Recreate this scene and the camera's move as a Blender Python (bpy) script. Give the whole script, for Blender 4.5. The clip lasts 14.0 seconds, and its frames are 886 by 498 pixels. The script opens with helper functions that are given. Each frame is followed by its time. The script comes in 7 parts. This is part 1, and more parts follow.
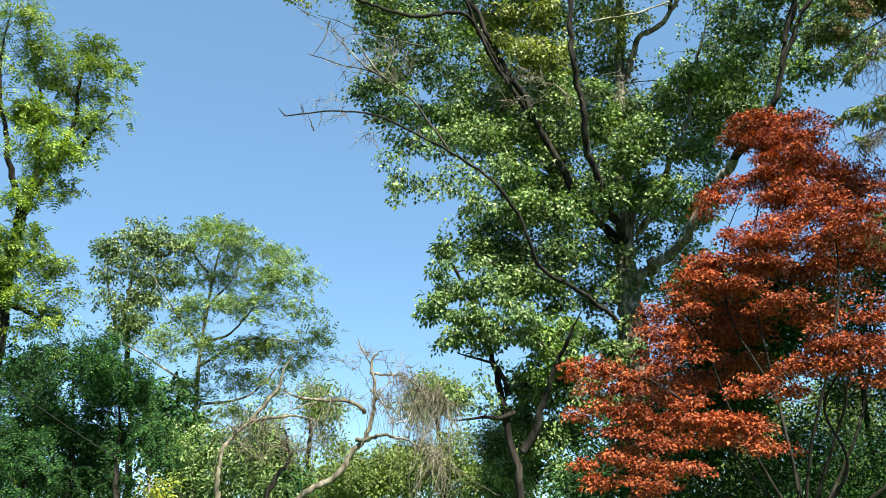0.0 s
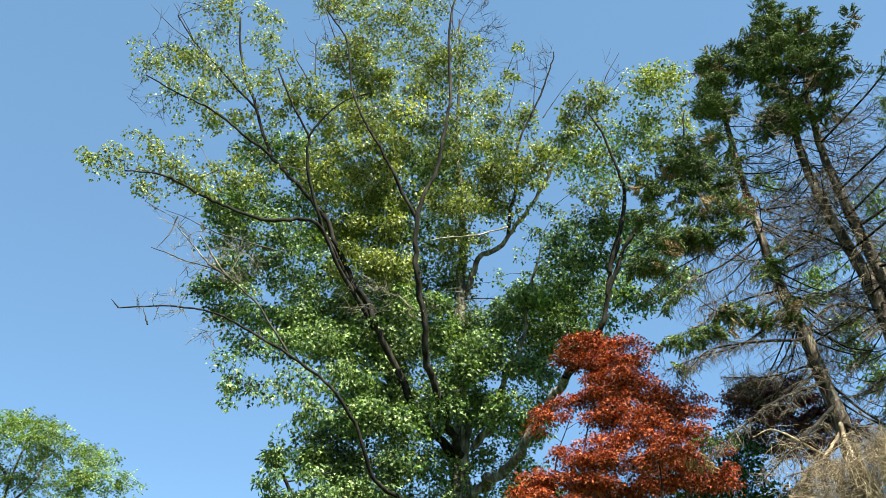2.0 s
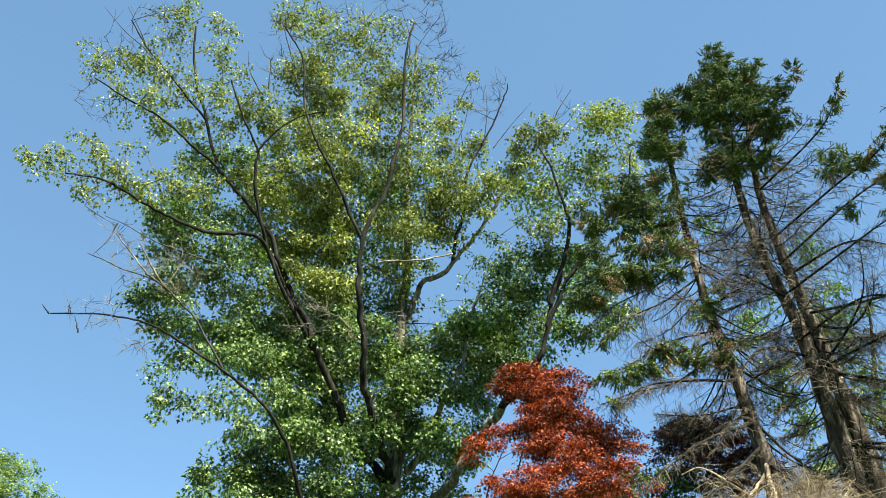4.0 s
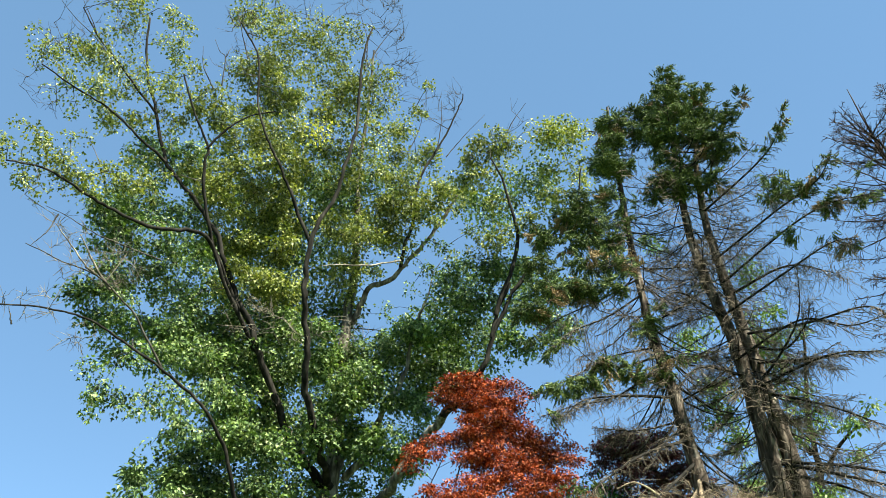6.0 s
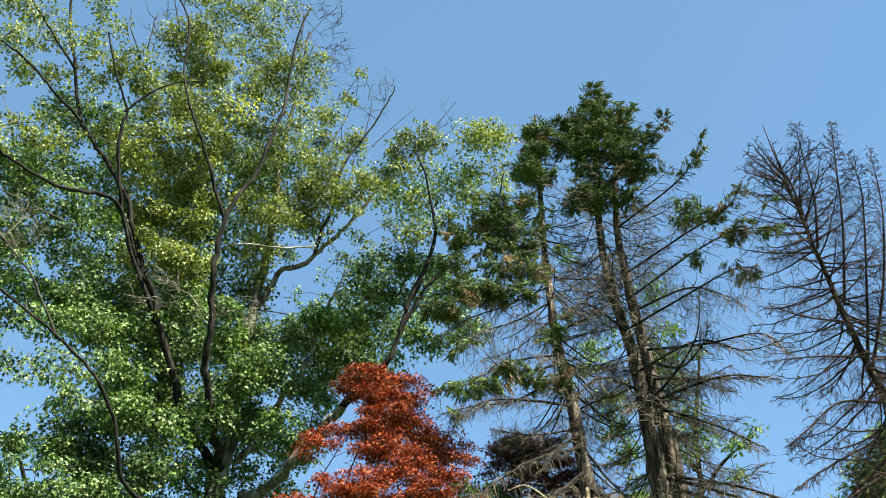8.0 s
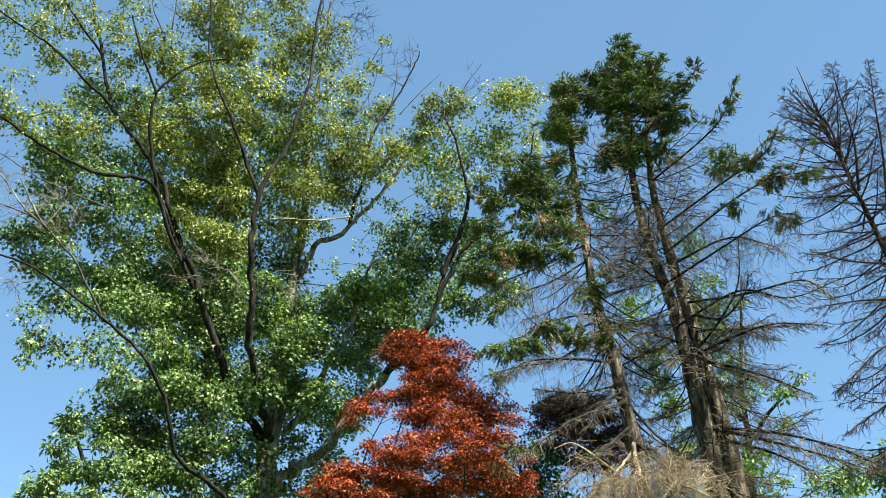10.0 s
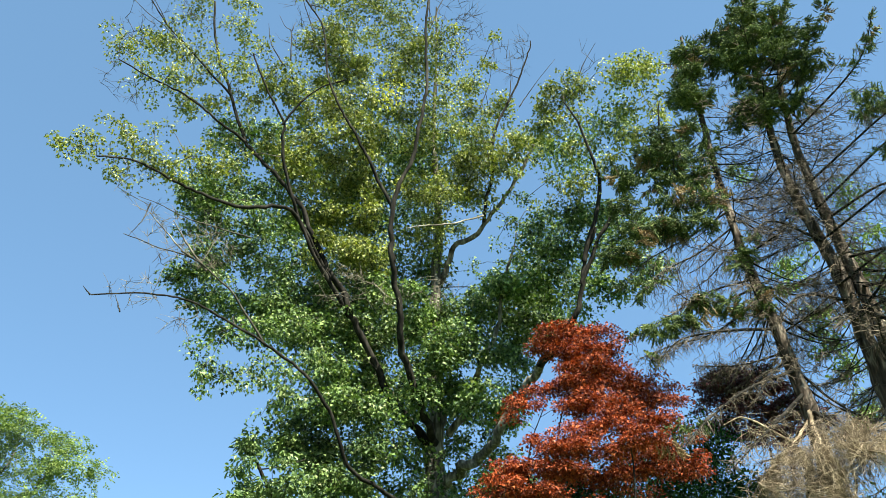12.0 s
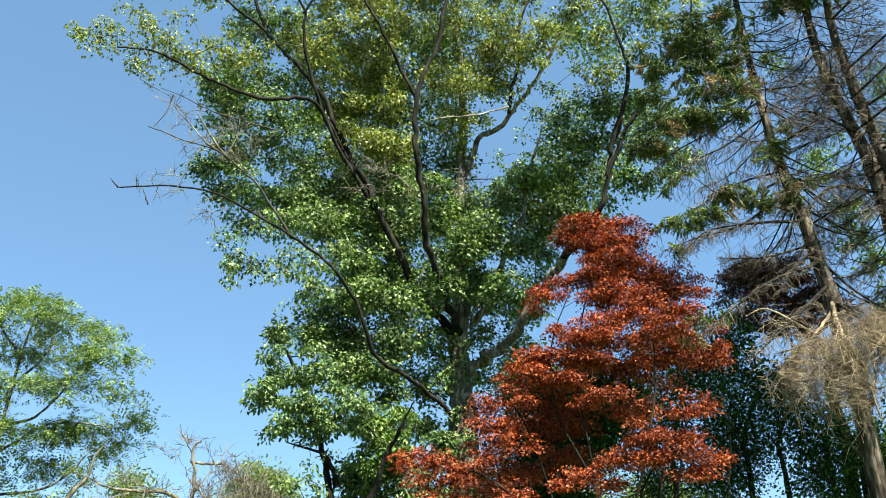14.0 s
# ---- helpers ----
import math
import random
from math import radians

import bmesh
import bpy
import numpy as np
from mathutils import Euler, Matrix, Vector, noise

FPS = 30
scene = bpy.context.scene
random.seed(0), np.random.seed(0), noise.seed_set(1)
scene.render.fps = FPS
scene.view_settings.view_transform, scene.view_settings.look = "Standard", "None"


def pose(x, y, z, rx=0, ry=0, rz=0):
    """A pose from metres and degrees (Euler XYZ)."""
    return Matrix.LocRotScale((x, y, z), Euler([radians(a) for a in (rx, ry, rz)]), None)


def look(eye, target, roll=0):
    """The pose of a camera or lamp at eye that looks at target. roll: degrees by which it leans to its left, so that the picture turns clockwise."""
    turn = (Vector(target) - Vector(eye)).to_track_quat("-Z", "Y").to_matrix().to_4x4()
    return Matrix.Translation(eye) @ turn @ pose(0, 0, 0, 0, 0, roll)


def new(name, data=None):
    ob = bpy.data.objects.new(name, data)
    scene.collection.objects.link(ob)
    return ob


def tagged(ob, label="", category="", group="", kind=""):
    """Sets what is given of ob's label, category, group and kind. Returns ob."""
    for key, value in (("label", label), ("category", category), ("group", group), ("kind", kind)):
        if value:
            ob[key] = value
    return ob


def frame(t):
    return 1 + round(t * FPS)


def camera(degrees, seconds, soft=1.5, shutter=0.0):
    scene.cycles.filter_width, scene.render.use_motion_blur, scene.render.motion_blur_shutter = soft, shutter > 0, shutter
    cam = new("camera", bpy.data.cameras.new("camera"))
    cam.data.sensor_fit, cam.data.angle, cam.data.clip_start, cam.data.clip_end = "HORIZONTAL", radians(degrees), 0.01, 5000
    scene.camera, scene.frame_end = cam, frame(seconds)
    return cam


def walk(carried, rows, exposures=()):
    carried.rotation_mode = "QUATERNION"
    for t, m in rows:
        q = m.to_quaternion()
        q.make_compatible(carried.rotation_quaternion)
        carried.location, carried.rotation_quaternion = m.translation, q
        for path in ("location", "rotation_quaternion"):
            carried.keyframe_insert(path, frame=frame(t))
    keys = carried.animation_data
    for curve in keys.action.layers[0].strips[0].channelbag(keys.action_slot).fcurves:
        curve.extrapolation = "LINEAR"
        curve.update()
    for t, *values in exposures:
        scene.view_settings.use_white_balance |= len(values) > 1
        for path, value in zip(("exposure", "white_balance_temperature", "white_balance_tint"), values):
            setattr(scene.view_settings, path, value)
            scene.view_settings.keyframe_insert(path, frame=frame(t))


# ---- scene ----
cam = camera(55.13, 14.0, soft=0.55)
PATH = [
    (0.0, pose(0, 0, 1.6, 109.00, 0.00, -0.00)),
    (0.5, pose(0, 0, 1.6, 114.25, 0.47, -1.44)),
    (1.0, pose(0, 0, 1.6, 118.17, 0.88, -4.40)),
    (1.5, pose(0, 0, 1.6, 120.72, 1.09, -7.30)),
    (2.0, pose(0, 0, 1.6, 122.79, 1.61, -11.05)),
    (2.5, pose(0, 0, 1.6, 123.38, 1.27, -13.81)),
    (3.0, pose(0, 0, 1.6, 123.74, 1.08, -15.28)),
    (3.7, pose(0, 0, 1.6, 124.13, 0.96, -15.86)),
    (4.5, pose(0, 0, 1.6, 124.66, 0.86, -16.20)),
    (5.3, pose(0, 0, 1.6, 124.87, 0.77, -17.45)),
    (5.5, pose(0, 0, 1.6, 124.82, 0.71, -18.79)),
    (6.0, pose(0, 0, 1.6, 124.78, 0.76, -20.33)),
    (6.5, pose(0, 0, 1.6, 124.81, 0.71, -20.77)),
    (7.0, pose(0, 0, 1.6, 124.84, 0.59, -21.04)),
    (7.2, pose(0, 0, 1.6, 125.06, 0.22, -23.03)),
    (7.7, pose(0, 0, 1.6, 124.88, -0.42, -26.70)),
    (8.2, pose(0, 0, 1.6, 123.78, -0.71, -28.77)),
    (8.8, pose(0, 0, 1.6, 122.30, -0.66, -29.24)),
    (9.3, pose(0, 0, 1.6, 121.79, -0.37, -28.06)),
    (9.5, pose(0, 0, 1.6, 121.84, -0.18, -27.13)),
    (10.0, pose(0, 0, 1.6, 121.97, 0.70, -24.47)),
    (10.5, pose(0, 0, 1.6, 122.07, 1.82, -21.67)),
    (11.0, pose(0, 0, 1.6, 122.14, 2.76, -16.10)),
    (11.5, pose(0, 0, 1.6, 121.97, 2.53, -13.44)),
    (12.0, pose(0, 0, 1.6, 121.95, 2.21, -12.62)),
    (12.5, pose(0, 0, 1.6, 121.93, 1.56, -13.08)),
    (13.0, pose(0, 0, 1.6, 121.43, 0.61, -14.15)),
    (13.5, pose(0, 0, 1.6, 118.97, 0.61, -13.84)),
    (14.0, pose(0, 0, 1.6, 114.74, 1.47, -11.15)),
]
walk(cam, PATH, exposures=((0.0, 2.1, 6550, -4), (14.0, 2.1, 6550, -4)))

# ---- sky, sun ----
SUN_EL, SUN_AZ = radians(54), radians(153)   # azimuth clockwise from +y
world = bpy.data.worlds.new("world")
scene.world = world
world.use_nodes = True
wn = world.node_tree
wn.nodes.clear()
sky = wn.nodes.new("ShaderNodeTexSky")
sky.sky_type = "NISHITA"
sky.sun_disc = False
sky.sun_elevation, sky.sun_rotation = SUN_EL, SUN_AZ
sky.altitude, sky.air_density, sky.dust_density, sky.ozone_density = 1500, 0.75, 0.0, 2.4
wbg = wn.nodes.new("ShaderNodeBackground")
wbg.inputs["Strength"].default_value = 0.085
wout = wn.nodes.new("ShaderNodeOutputWorld")
haze = wn.nodes.new("ShaderNodeMix")
haze.data_type = "RGBA"
haze.inputs[0].default_value, haze.inputs[7].default_value = 0.55, (0.70, 1.24, 2.16, 1)   # an even blue haze through the whole sky
wn.links.new(sky.outputs[0], haze.inputs[6])
wn.links.new(haze.outputs[2], wbg.inputs["Color"])
wn.links.new(wbg.outputs[0], wout.inputs["Surface"])
sun = new("sun", bpy.data.lights.new("sun", "SUN"))
sun.data.energy, sun.data.angle, sun.data.color = 5.0, radians(0.53), (1.0, 0.95, 0.86)
sun.matrix_world = look((math.sin(SUN_AZ) * math.cos(SUN_EL) * 60, math.cos(SUN_AZ) * math.cos(SUN_EL) * 60, math.sin(SUN_EL) * 60), (0, 0, 0))


# ---- materials ----
def material(name):
    m = bpy.data.materials.new(name)
    m.use_nodes = True
    t = m.node_tree
    t.nodes.clear()
    return m, t, t.nodes.new("ShaderNodeOutputMaterial")


def ramp(t, fac, stops):
    n = t.nodes.new("ShaderNodeValToRGB")
    el = n.color_ramp.elements
    while len(el) < len(stops):
        el.new(0.5)
    for e, (p, c) in zip(el, stops):
        e.position, e.color = p, (*c, 1)
    t.links.new(fac, n.inputs["Fac"])
    return n.outputs["Color"]


def noise_fac(t, scale, detail=3.0, stretch=None):
    co = t.nodes.new("ShaderNodeTexCoord").outputs["Object"]
    if stretch:
        mp = t.nodes.new("ShaderNodeMapping")
        mp.inputs["Scale"].default_value = stretch
        t.links.new(co, mp.inputs["Vector"])
        co = mp.outputs["Vector"]
    n = t.nodes.new("ShaderNodeTexNoise")
    n.inputs["Scale"].default_value, n.inputs["Detail"].default_value = scale, detail
    t.links.new(co, n.inputs["Vector"])
    return n.outputs["Fac"]


def mixed(t, kind, fac, a, b):
    n = t.nodes.new("ShaderNodeMix")
    n.data_type, n.blend_type = "RGBA", kind
    for key, v in ((0, fac), (6, a), (7, b)):
        if isinstance(v, (int, float)):
            n.inputs[key].default_value = v
        elif isinstance(v, tuple):
            n.inputs[key].default_value = (*v, 1)
        else:
            t.links.new(v, n.inputs[key])
    return n.outputs[2]


def leaf_material(name, stops, patch, glow, through_share=0.35, rough=0.45, gloss=0.28):
    """Leaf blades: each one its own tint, whole boughs a little lighter or darker, light comes through."""
    m, t, out = material(name)
    isl = t.nodes.new("ShaderNodeNewGeometry").outputs["Random Per Island"]
    base = ramp(t, isl, stops)
    base = mixed(t, "MULTIPLY", 1.0, base, ramp(t, noise_fac(t, 0.7, 4), [(0.3, (patch, patch * 0.93, patch * 0.85)), (0.7, (1.3, 1.17, 1.02))]))
    p = t.nodes.new("ShaderNodeBsdfPrincipled")
    t.links.new(base, p.inputs["Base Color"])
    p.inputs["Roughness"].default_value = rough
    p.inputs["Specular IOR Level"].default_value = gloss
    tr = t.nodes.new("ShaderNodeBsdfTranslucent")
    t.links.new(mixed(t, "MULTIPLY", 1.0, base, glow), tr.inputs["Color"])
    mx = t.nodes.new("ShaderNodeMixShader")
    mx.inputs[0].default_value = through_share
    t.links.new(p.outputs[0], mx.inputs[1])
    t.links.new(tr.outputs[0], mx.inputs[2])
    t.links.new(mx.outputs[0], out.inputs["Surface"])
    return m


def bark_material(name, dark, mid, light, scale=9.0, bump=0.6):
    m, t, out = material(name)
    fur = noise_fac(t, scale, 5, (1, 1, 0.22))
    col = ramp(t, fur, [(0.3, dark), (0.52, mid), (0.75, light)])
    col = mixed(t, "MULTIPLY", 0.8, col, ramp(t, noise_fac(t, 1.3, 3), [(0.3, (0.6, 0.6, 0.58)), (0.7, (1.2, 1.2, 1.15))]))
    p = t.nodes.new("ShaderNodeBsdfPrincipled")
    t.links.new(col, p.inputs["Base Color"])
    p.inputs["Roughness"].default_value = 0.92
    p.inputs["Specular IOR Level"].default_value = 0.08
    b = t.nodes.new("ShaderNodeBump")
    b.inputs["Strength"].default_value, b.inputs["Distance"].default_value = bump, 0.03
    t.links.new(fur, b.inputs["Height"])
    t.links.new(b.outputs[0], p.inputs["Normal"])
    t.links.new(p.outputs[0], out.inputs["Surface"])
    return m


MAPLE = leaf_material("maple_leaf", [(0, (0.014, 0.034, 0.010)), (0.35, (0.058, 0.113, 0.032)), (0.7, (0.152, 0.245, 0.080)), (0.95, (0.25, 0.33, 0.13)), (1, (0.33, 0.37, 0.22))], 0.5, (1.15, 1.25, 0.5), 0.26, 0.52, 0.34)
# The same maple leaf, lighter and yellower: sunlight on the upper crown, painted in.
MAPLE_LIT = leaf_material("maple_leaf_lit", [(0, (0.022, 0.044, 0.010)), (0.35, (0.115, 0.16, 0.034)), (0.7, (0.245, 0.29, 0.070)), (0.94, (0.34, 0.37, 0.12)), (1, (0.40, 0.41, 0.22))], 0.55, (1.2, 1.25, 0.5), 0.28, 0.52, 0.34)
YELLOW = leaf_material("yellowed_leaf", [(0, (0.20, 0.26, 0.03)), (0.5, (0.36, 0.38, 0.05)), (1, (0.5, 0.5, 0.09))], 0.7, (1.2, 1.2, 0.6))
IVY = leaf_material("fresh_leaf", [(0, (0.05, 0.11, 0.022)), (0.5, (0.115, 0.2, 0.04)), (0.9, (0.21, 0.31, 0.075)), (1, (0.3, 0.38, 0.15))], 0.5, (1.3, 1.35, 0.55), 0.18)
SAPLING = leaf_material("pale_leaf", [(0, (0.04, 0.08, 0.03)), (0.5, (0.10, 0.17, 0.06)), (0.9, (0.2, 0.28, 0.12)), (1, (0.3, 0.37, 0.2))], 0.55, (1.2, 1.3, 0.6), 0.22)
RED = leaf_material("red_leaf", [(0, (0.05, 0.010, 0.007)), (0.4, (0.185, 0.036, 0.014)), (0.75, (0.36, 0.083, 0.025)), (0.95, (0.40, 0.12, 0.04)), (1, (0.32, 0.15, 0.09))], 0.45, (1.4, 0.8, 0.45), 0.14, 0.6, 0.2)
PURPLE = leaf_material("purple_leaf", [(0, (0.025, 0.010, 0.014)), (0.6, (0.055, 0.02, 0.028)), (1, (0.11, 0.04, 0.05))], 0.7, (1.4, 0.7, 0.7), 0.25)
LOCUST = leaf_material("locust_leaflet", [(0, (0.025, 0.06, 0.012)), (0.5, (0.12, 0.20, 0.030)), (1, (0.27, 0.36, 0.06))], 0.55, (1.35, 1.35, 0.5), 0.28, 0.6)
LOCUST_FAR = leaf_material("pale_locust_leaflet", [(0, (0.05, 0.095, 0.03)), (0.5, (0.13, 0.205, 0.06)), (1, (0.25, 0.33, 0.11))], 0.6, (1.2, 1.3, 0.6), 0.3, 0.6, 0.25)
GREYLEAF = leaf_material("grey_green_leaf", [(0, (0.03, 0.06, 0.02)), (0.5, (0.085, 0.14, 0.055)), (1, (0.26, 0.32, 0.17))], 0.6, (1.2, 1.25, 0.7))
DARKLEAF = leaf_material("dark_leaf", [(0, (0.010, 0.030, 0.012)), (0.6, (0.022, 0.062, 0.022)), (0.9, (0.05, 0.12, 0.034)), (1, (0.09, 0.18, 0.05))], 0.5, (1.2, 1.3, 0.6), 0.2, 0.8, 0.1)
FARLEAF = leaf_material("far_leaf", [(0, (0.06, 0.10, 0.03)), (0.5, (0.12, 0.18, 0.05)), (1, (0.20, 0.26, 0.08))], 0.6, (1.2, 1.25, 0.6))
NEEDLE = leaf_material("spruce_needle", [(0, (0.018, 0.036, 0.013)), (0.5, (0.072, 0.115, 0.036)), (1, (0.20, 0.25, 0.085))], 0.5, (1.1, 1.2, 0.7), 0.1, 0.75)
BROWN_NEEDLE = leaf_material("withered_needle", [(0, (0.12, 0.085, 0.045)), (0.6, (0.22, 0.16, 0.085)), (1, (0.33, 0.25, 0.14))], 0.7, (1.1, 1.0, 0.8), 0.1, 0.7)
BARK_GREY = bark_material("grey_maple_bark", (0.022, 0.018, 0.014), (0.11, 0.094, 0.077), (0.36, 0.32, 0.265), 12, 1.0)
# Dark bark, lowered further so its colour holds the leaf shade on maple limbs.
BARK_LIMB = bark_material("dark_shaded_limb_bark", (0.007, 0.006, 0.005), (0.017, 0.0145, 0.0125), (0.05, 0.043, 0.037), 10, 1.0)
BARK_TWIG = bark_material("twig_bark", (0.02, 0.017, 0.014), (0.05, 0.043, 0.037), (0.13, 0.115, 0.10), 9, 0.3)
BARK_SPRUCE = bark_material("spruce_bark", (0.010, 0.0075, 0.006), (0.065, 0.048, 0.039), (0.30, 0.24, 0.20), 13, 1.0)
BARK_DEAD = bark_material("dead_twig_wood", (0.06, 0.044, 0.032), (0.21, 0.155, 0.108), (0.48, 0.375, 0.27), 7, 0.3)
BARK_RUST = bark_material("rusty_twig_wood", (0.016, 0.011, 0.0095), (0.042, 0.028, 0.024), (0.11, 0.075, 0.062), 9, 0.3)
BARK_PALE = bark_material("bleached_wood", (0.05, 0.042, 0.033), (0.14, 0.118, 0.093), (0.31, 0.27, 0.215), 9, 0.8)
BARK_DRY = bark_material("dry_twig_wood", (0.03, 0.023, 0.018), (0.10, 0.078, 0.06), (0.25, 0.20, 0.155), 8, 0.3)
WIRE = bark_material("black_cable", (0.02, 0.02, 0.02), (0.03, 0.03, 0.03), (0.05, 0.05, 0.05), 30, 0.1)


def grass_material():
    m, t, out = material("lawn")
    col = ramp(t, noise_fac(t, 14, 6), [(0.3, (0.03, 0.06, 0.015)), (0.55, (0.06, 0.11, 0.025)), (0.8, (0.12, 0.15, 0.045))])
    col = mixed(t, "MULTIPLY", 0.8, col, ramp(t, noise_fac(t, 0.35, 3), [(0.3, (0.65, 0.65, 0.6)), (0.7, (1.2, 1.15, 1.0))]))
    p = t.nodes.new("ShaderNodeBsdfPrincipled")
    p.inputs["Roughness"].default_value = 0.95
    t.links.new(col, p.inputs["Base Color"])
    t.links.new(p.outputs[0], out.inputs["Surface"])
    return m


# ---- mesh tools ----
def mesh_of(name, verts, faces, mat, smooth=False):
    """One mesh from an array of corners and an array of faces, all with as many corners."""
    me = bpy.data.meshes.new(name)
    verts, faces = np.asarray(verts, dtype=np.float32), np.asarray(faces, dtype=np.int32)
    k = faces.shape[1]
    me.vertices.add(len(verts))
    me.vertices.foreach_set("co", verts.ravel())
    me.loops.add(faces.size)
    me.loops.foreach_set("vertex_index", faces.ravel())
    me.polygons.add(len(faces))
    me.polygons.foreach_set("loop_start", np.arange(0, faces.size, k, dtype=np.int32))
    me.polygons.foreach_set("use_smooth", np.full(len(faces), smooth))
    me.update(calc_edges=True)
    me.materials.append(mat)
    return me


def unit(v):
    return v / np.maximum(np.linalg.norm(v, axis=-1, keepdims=True), 1e-9)


def spline(pts, n):
    """A smooth curve through the points, n steps a span."""
    p = np.asarray(pts, dtype=float)
    q = np.vstack([2 * p[0] - p[1], p, 2 * p[-1] - p[-2]])
    u = np.linspace(0, 1, n, endpoint=False)[:, None]
    rows = []
    for a, b, c, d in zip(q, q[1:], q[2:], q[3:]):
        rows.append(0.5 * (2 * b + (c - a) * u + (2 * a - 5 * b + 4 * c - d) * u ** 2 + (3 * b - a - 3 * c + d) * u ** 3))
    return np.vstack(rows + [p[-1:]])


def tubes(paths, sides, knobs=0.0, rng=None):
    """Tapering tubes along paths of (points, radii): corners and four-cornered faces."""
    vs, fs, at = [], [], 0
    ang = np.arange(sides) * (2 * math.pi / sides)
    for pts, rad in paths:
        tan = unit(np.gradient(pts, axis=0))
        ref = np.where(np.abs(tan[:, 2:3]) > 0.92, np.array([[1.0, 0.0, 0.0]]), np.array([[0.0, 0.0, 1.0]]))
        if np.ptp(ref[:, 2]) > 0:
            ref[:] = (0.83, 0.55, 0.1)
        a = unit(np.cross(tan, ref))
        b = np.cross(tan, a)
        r = np.asarray(rad)[:, None, None]
        if knobs:
            r = r * (1 + knobs * rng.normal(size=(len(pts), sides, 1)))
        ring = pts[:, None, :] + r * (np.cos(ang)[None, :, None] * a[:, None, :] + np.sin(ang)[None, :, None] * b[:, None, :])
        vs.append(ring.reshape(-1, 3))
        n = len(pts)
        i = (np.arange(n - 1)[:, None] * sides + np.arange(sides)[None, :]).ravel()
        j = (np.arange(n - 1)[:, None] * sides + (np.arange(sides)[None, :] + 1) % sides).ravel()
        fs.append(at + np.stack([i, j, j + sides, i + sides], 1))
        at += n * sides
    return np.vstack(vs), np.vstack(fs)


def scatter(shape, at, along, face, size):
    """Copies of a small shape (corners, faces): each at a place, its y axis along, its z axis towards face."""
    sv, sf = shape
    y = unit(along)
    x = unit(np.cross(y, face))
    z = np.cross(x, y)
    v = at[:, None, :] + size[:, None, None] * (sv[None, :, 0:1] * x[:, None, :] + sv[None, :, 1:2] * y[:, None, :] + sv[None, :, 2:3] * z[:, None, :])
    f = np.arange(len(at))[:, None, None] * len(sv) + sf[None]
    return v.reshape(-1, 3), f.reshape(-1, sf.shape[1])


def fan(outline):
    v = np.array(outline, dtype=float)
    return v, np.array([(0, i, i + 1) for i in range(1, len(v) - 1)])


LOBED = fan([(0, 0, 0), (0.48, 0.36, 0.1), (0.2, 0.48, 0.0), (0, 1, -0.16), (-0.2, 0.48, 0.0), (-0.48, 0.36, 0.1)])
OVAL = fan([(0, 0, 0), (0.24, 0.3, 0.06), (0.22, 0.65, 0.04), (0, 1, -0.12), (-0.22, 0.65, 0.04), (-0.24, 0.3, 0.06)])

MAPLET = fan([(0, 0, 0), (0.42, 0.42, 0.06), (0.13, 0.5, 0.0), (0, 1, -0.2), (-0.16, 0.46, 0.0), (-0.4, 0.3, 0.08)])
DIAMOND = fan([(0, 0, 0), (0.3, 0.42, 0.07), (0, 1, -0.1), (-0.3, 0.42, 0.07)])


def frond(pairs, width, leaflet):
    """A feathered leaf: leaflets in pairs along a bent rib."""
    v, f = [], []
    for k in range(pairs):
        u = 0.15 + 0.85 * k / (pairs - 1)
        w = width * (1 - 0.55 * u)
        for s in (-1, 1):
            i = len(v)
            v += [(0, u, -0.25 * u * u), (s * w * 0.5, u + leaflet, -0.25 * u * u + 0.03), (s * w, u + 0.05, -0.25 * u * u - 0.05), (s * w * 0.5, u - leaflet, -0.25 * u * u + 0.03)]
            f.append((i, i + 1, i + 2, i + 3))
    return np.array(v, dtype=float), np.array(f)


SMALL_FROND = frond(4, 0.44, 0.11)
OPEN_FROND = frond(3, 0.5, 0.16)


def needle_shoot():
    """A spruce shoot: a dense brush of needles round a thin stem, pointing forwards."""
    v, f = [(0, 0, 0), (0, 0.98, 0)], []
    for k in range(3):
        a = k * math.pi / 1.5
        v.append((0.07 * math.cos(a), 0.35, 0.07 * math.sin(a)))
    for k in range(3):
        f += [(0, 2 + k, 2 + (k + 1) % 3), (1, 2 + (k + 1) % 3, 2 + k)]
    for k in range(9):
        u, a = 0.04 + 0.8 * k / 8, k * 2.4
        c, s = math.cos(a), math.sin(a)
        i = len(v)
        v += [(0.05 * s, u - 0.05, -0.05 * c), (-0.05 * s, u + 0.05, 0.05 * c), (0.19 * c, u + 0.17, 0.19 * s)]
        f.append((i, i + 1, i + 2))
    return np.array(v, dtype=float), np.array(f)


SHOOT = needle_shoot()


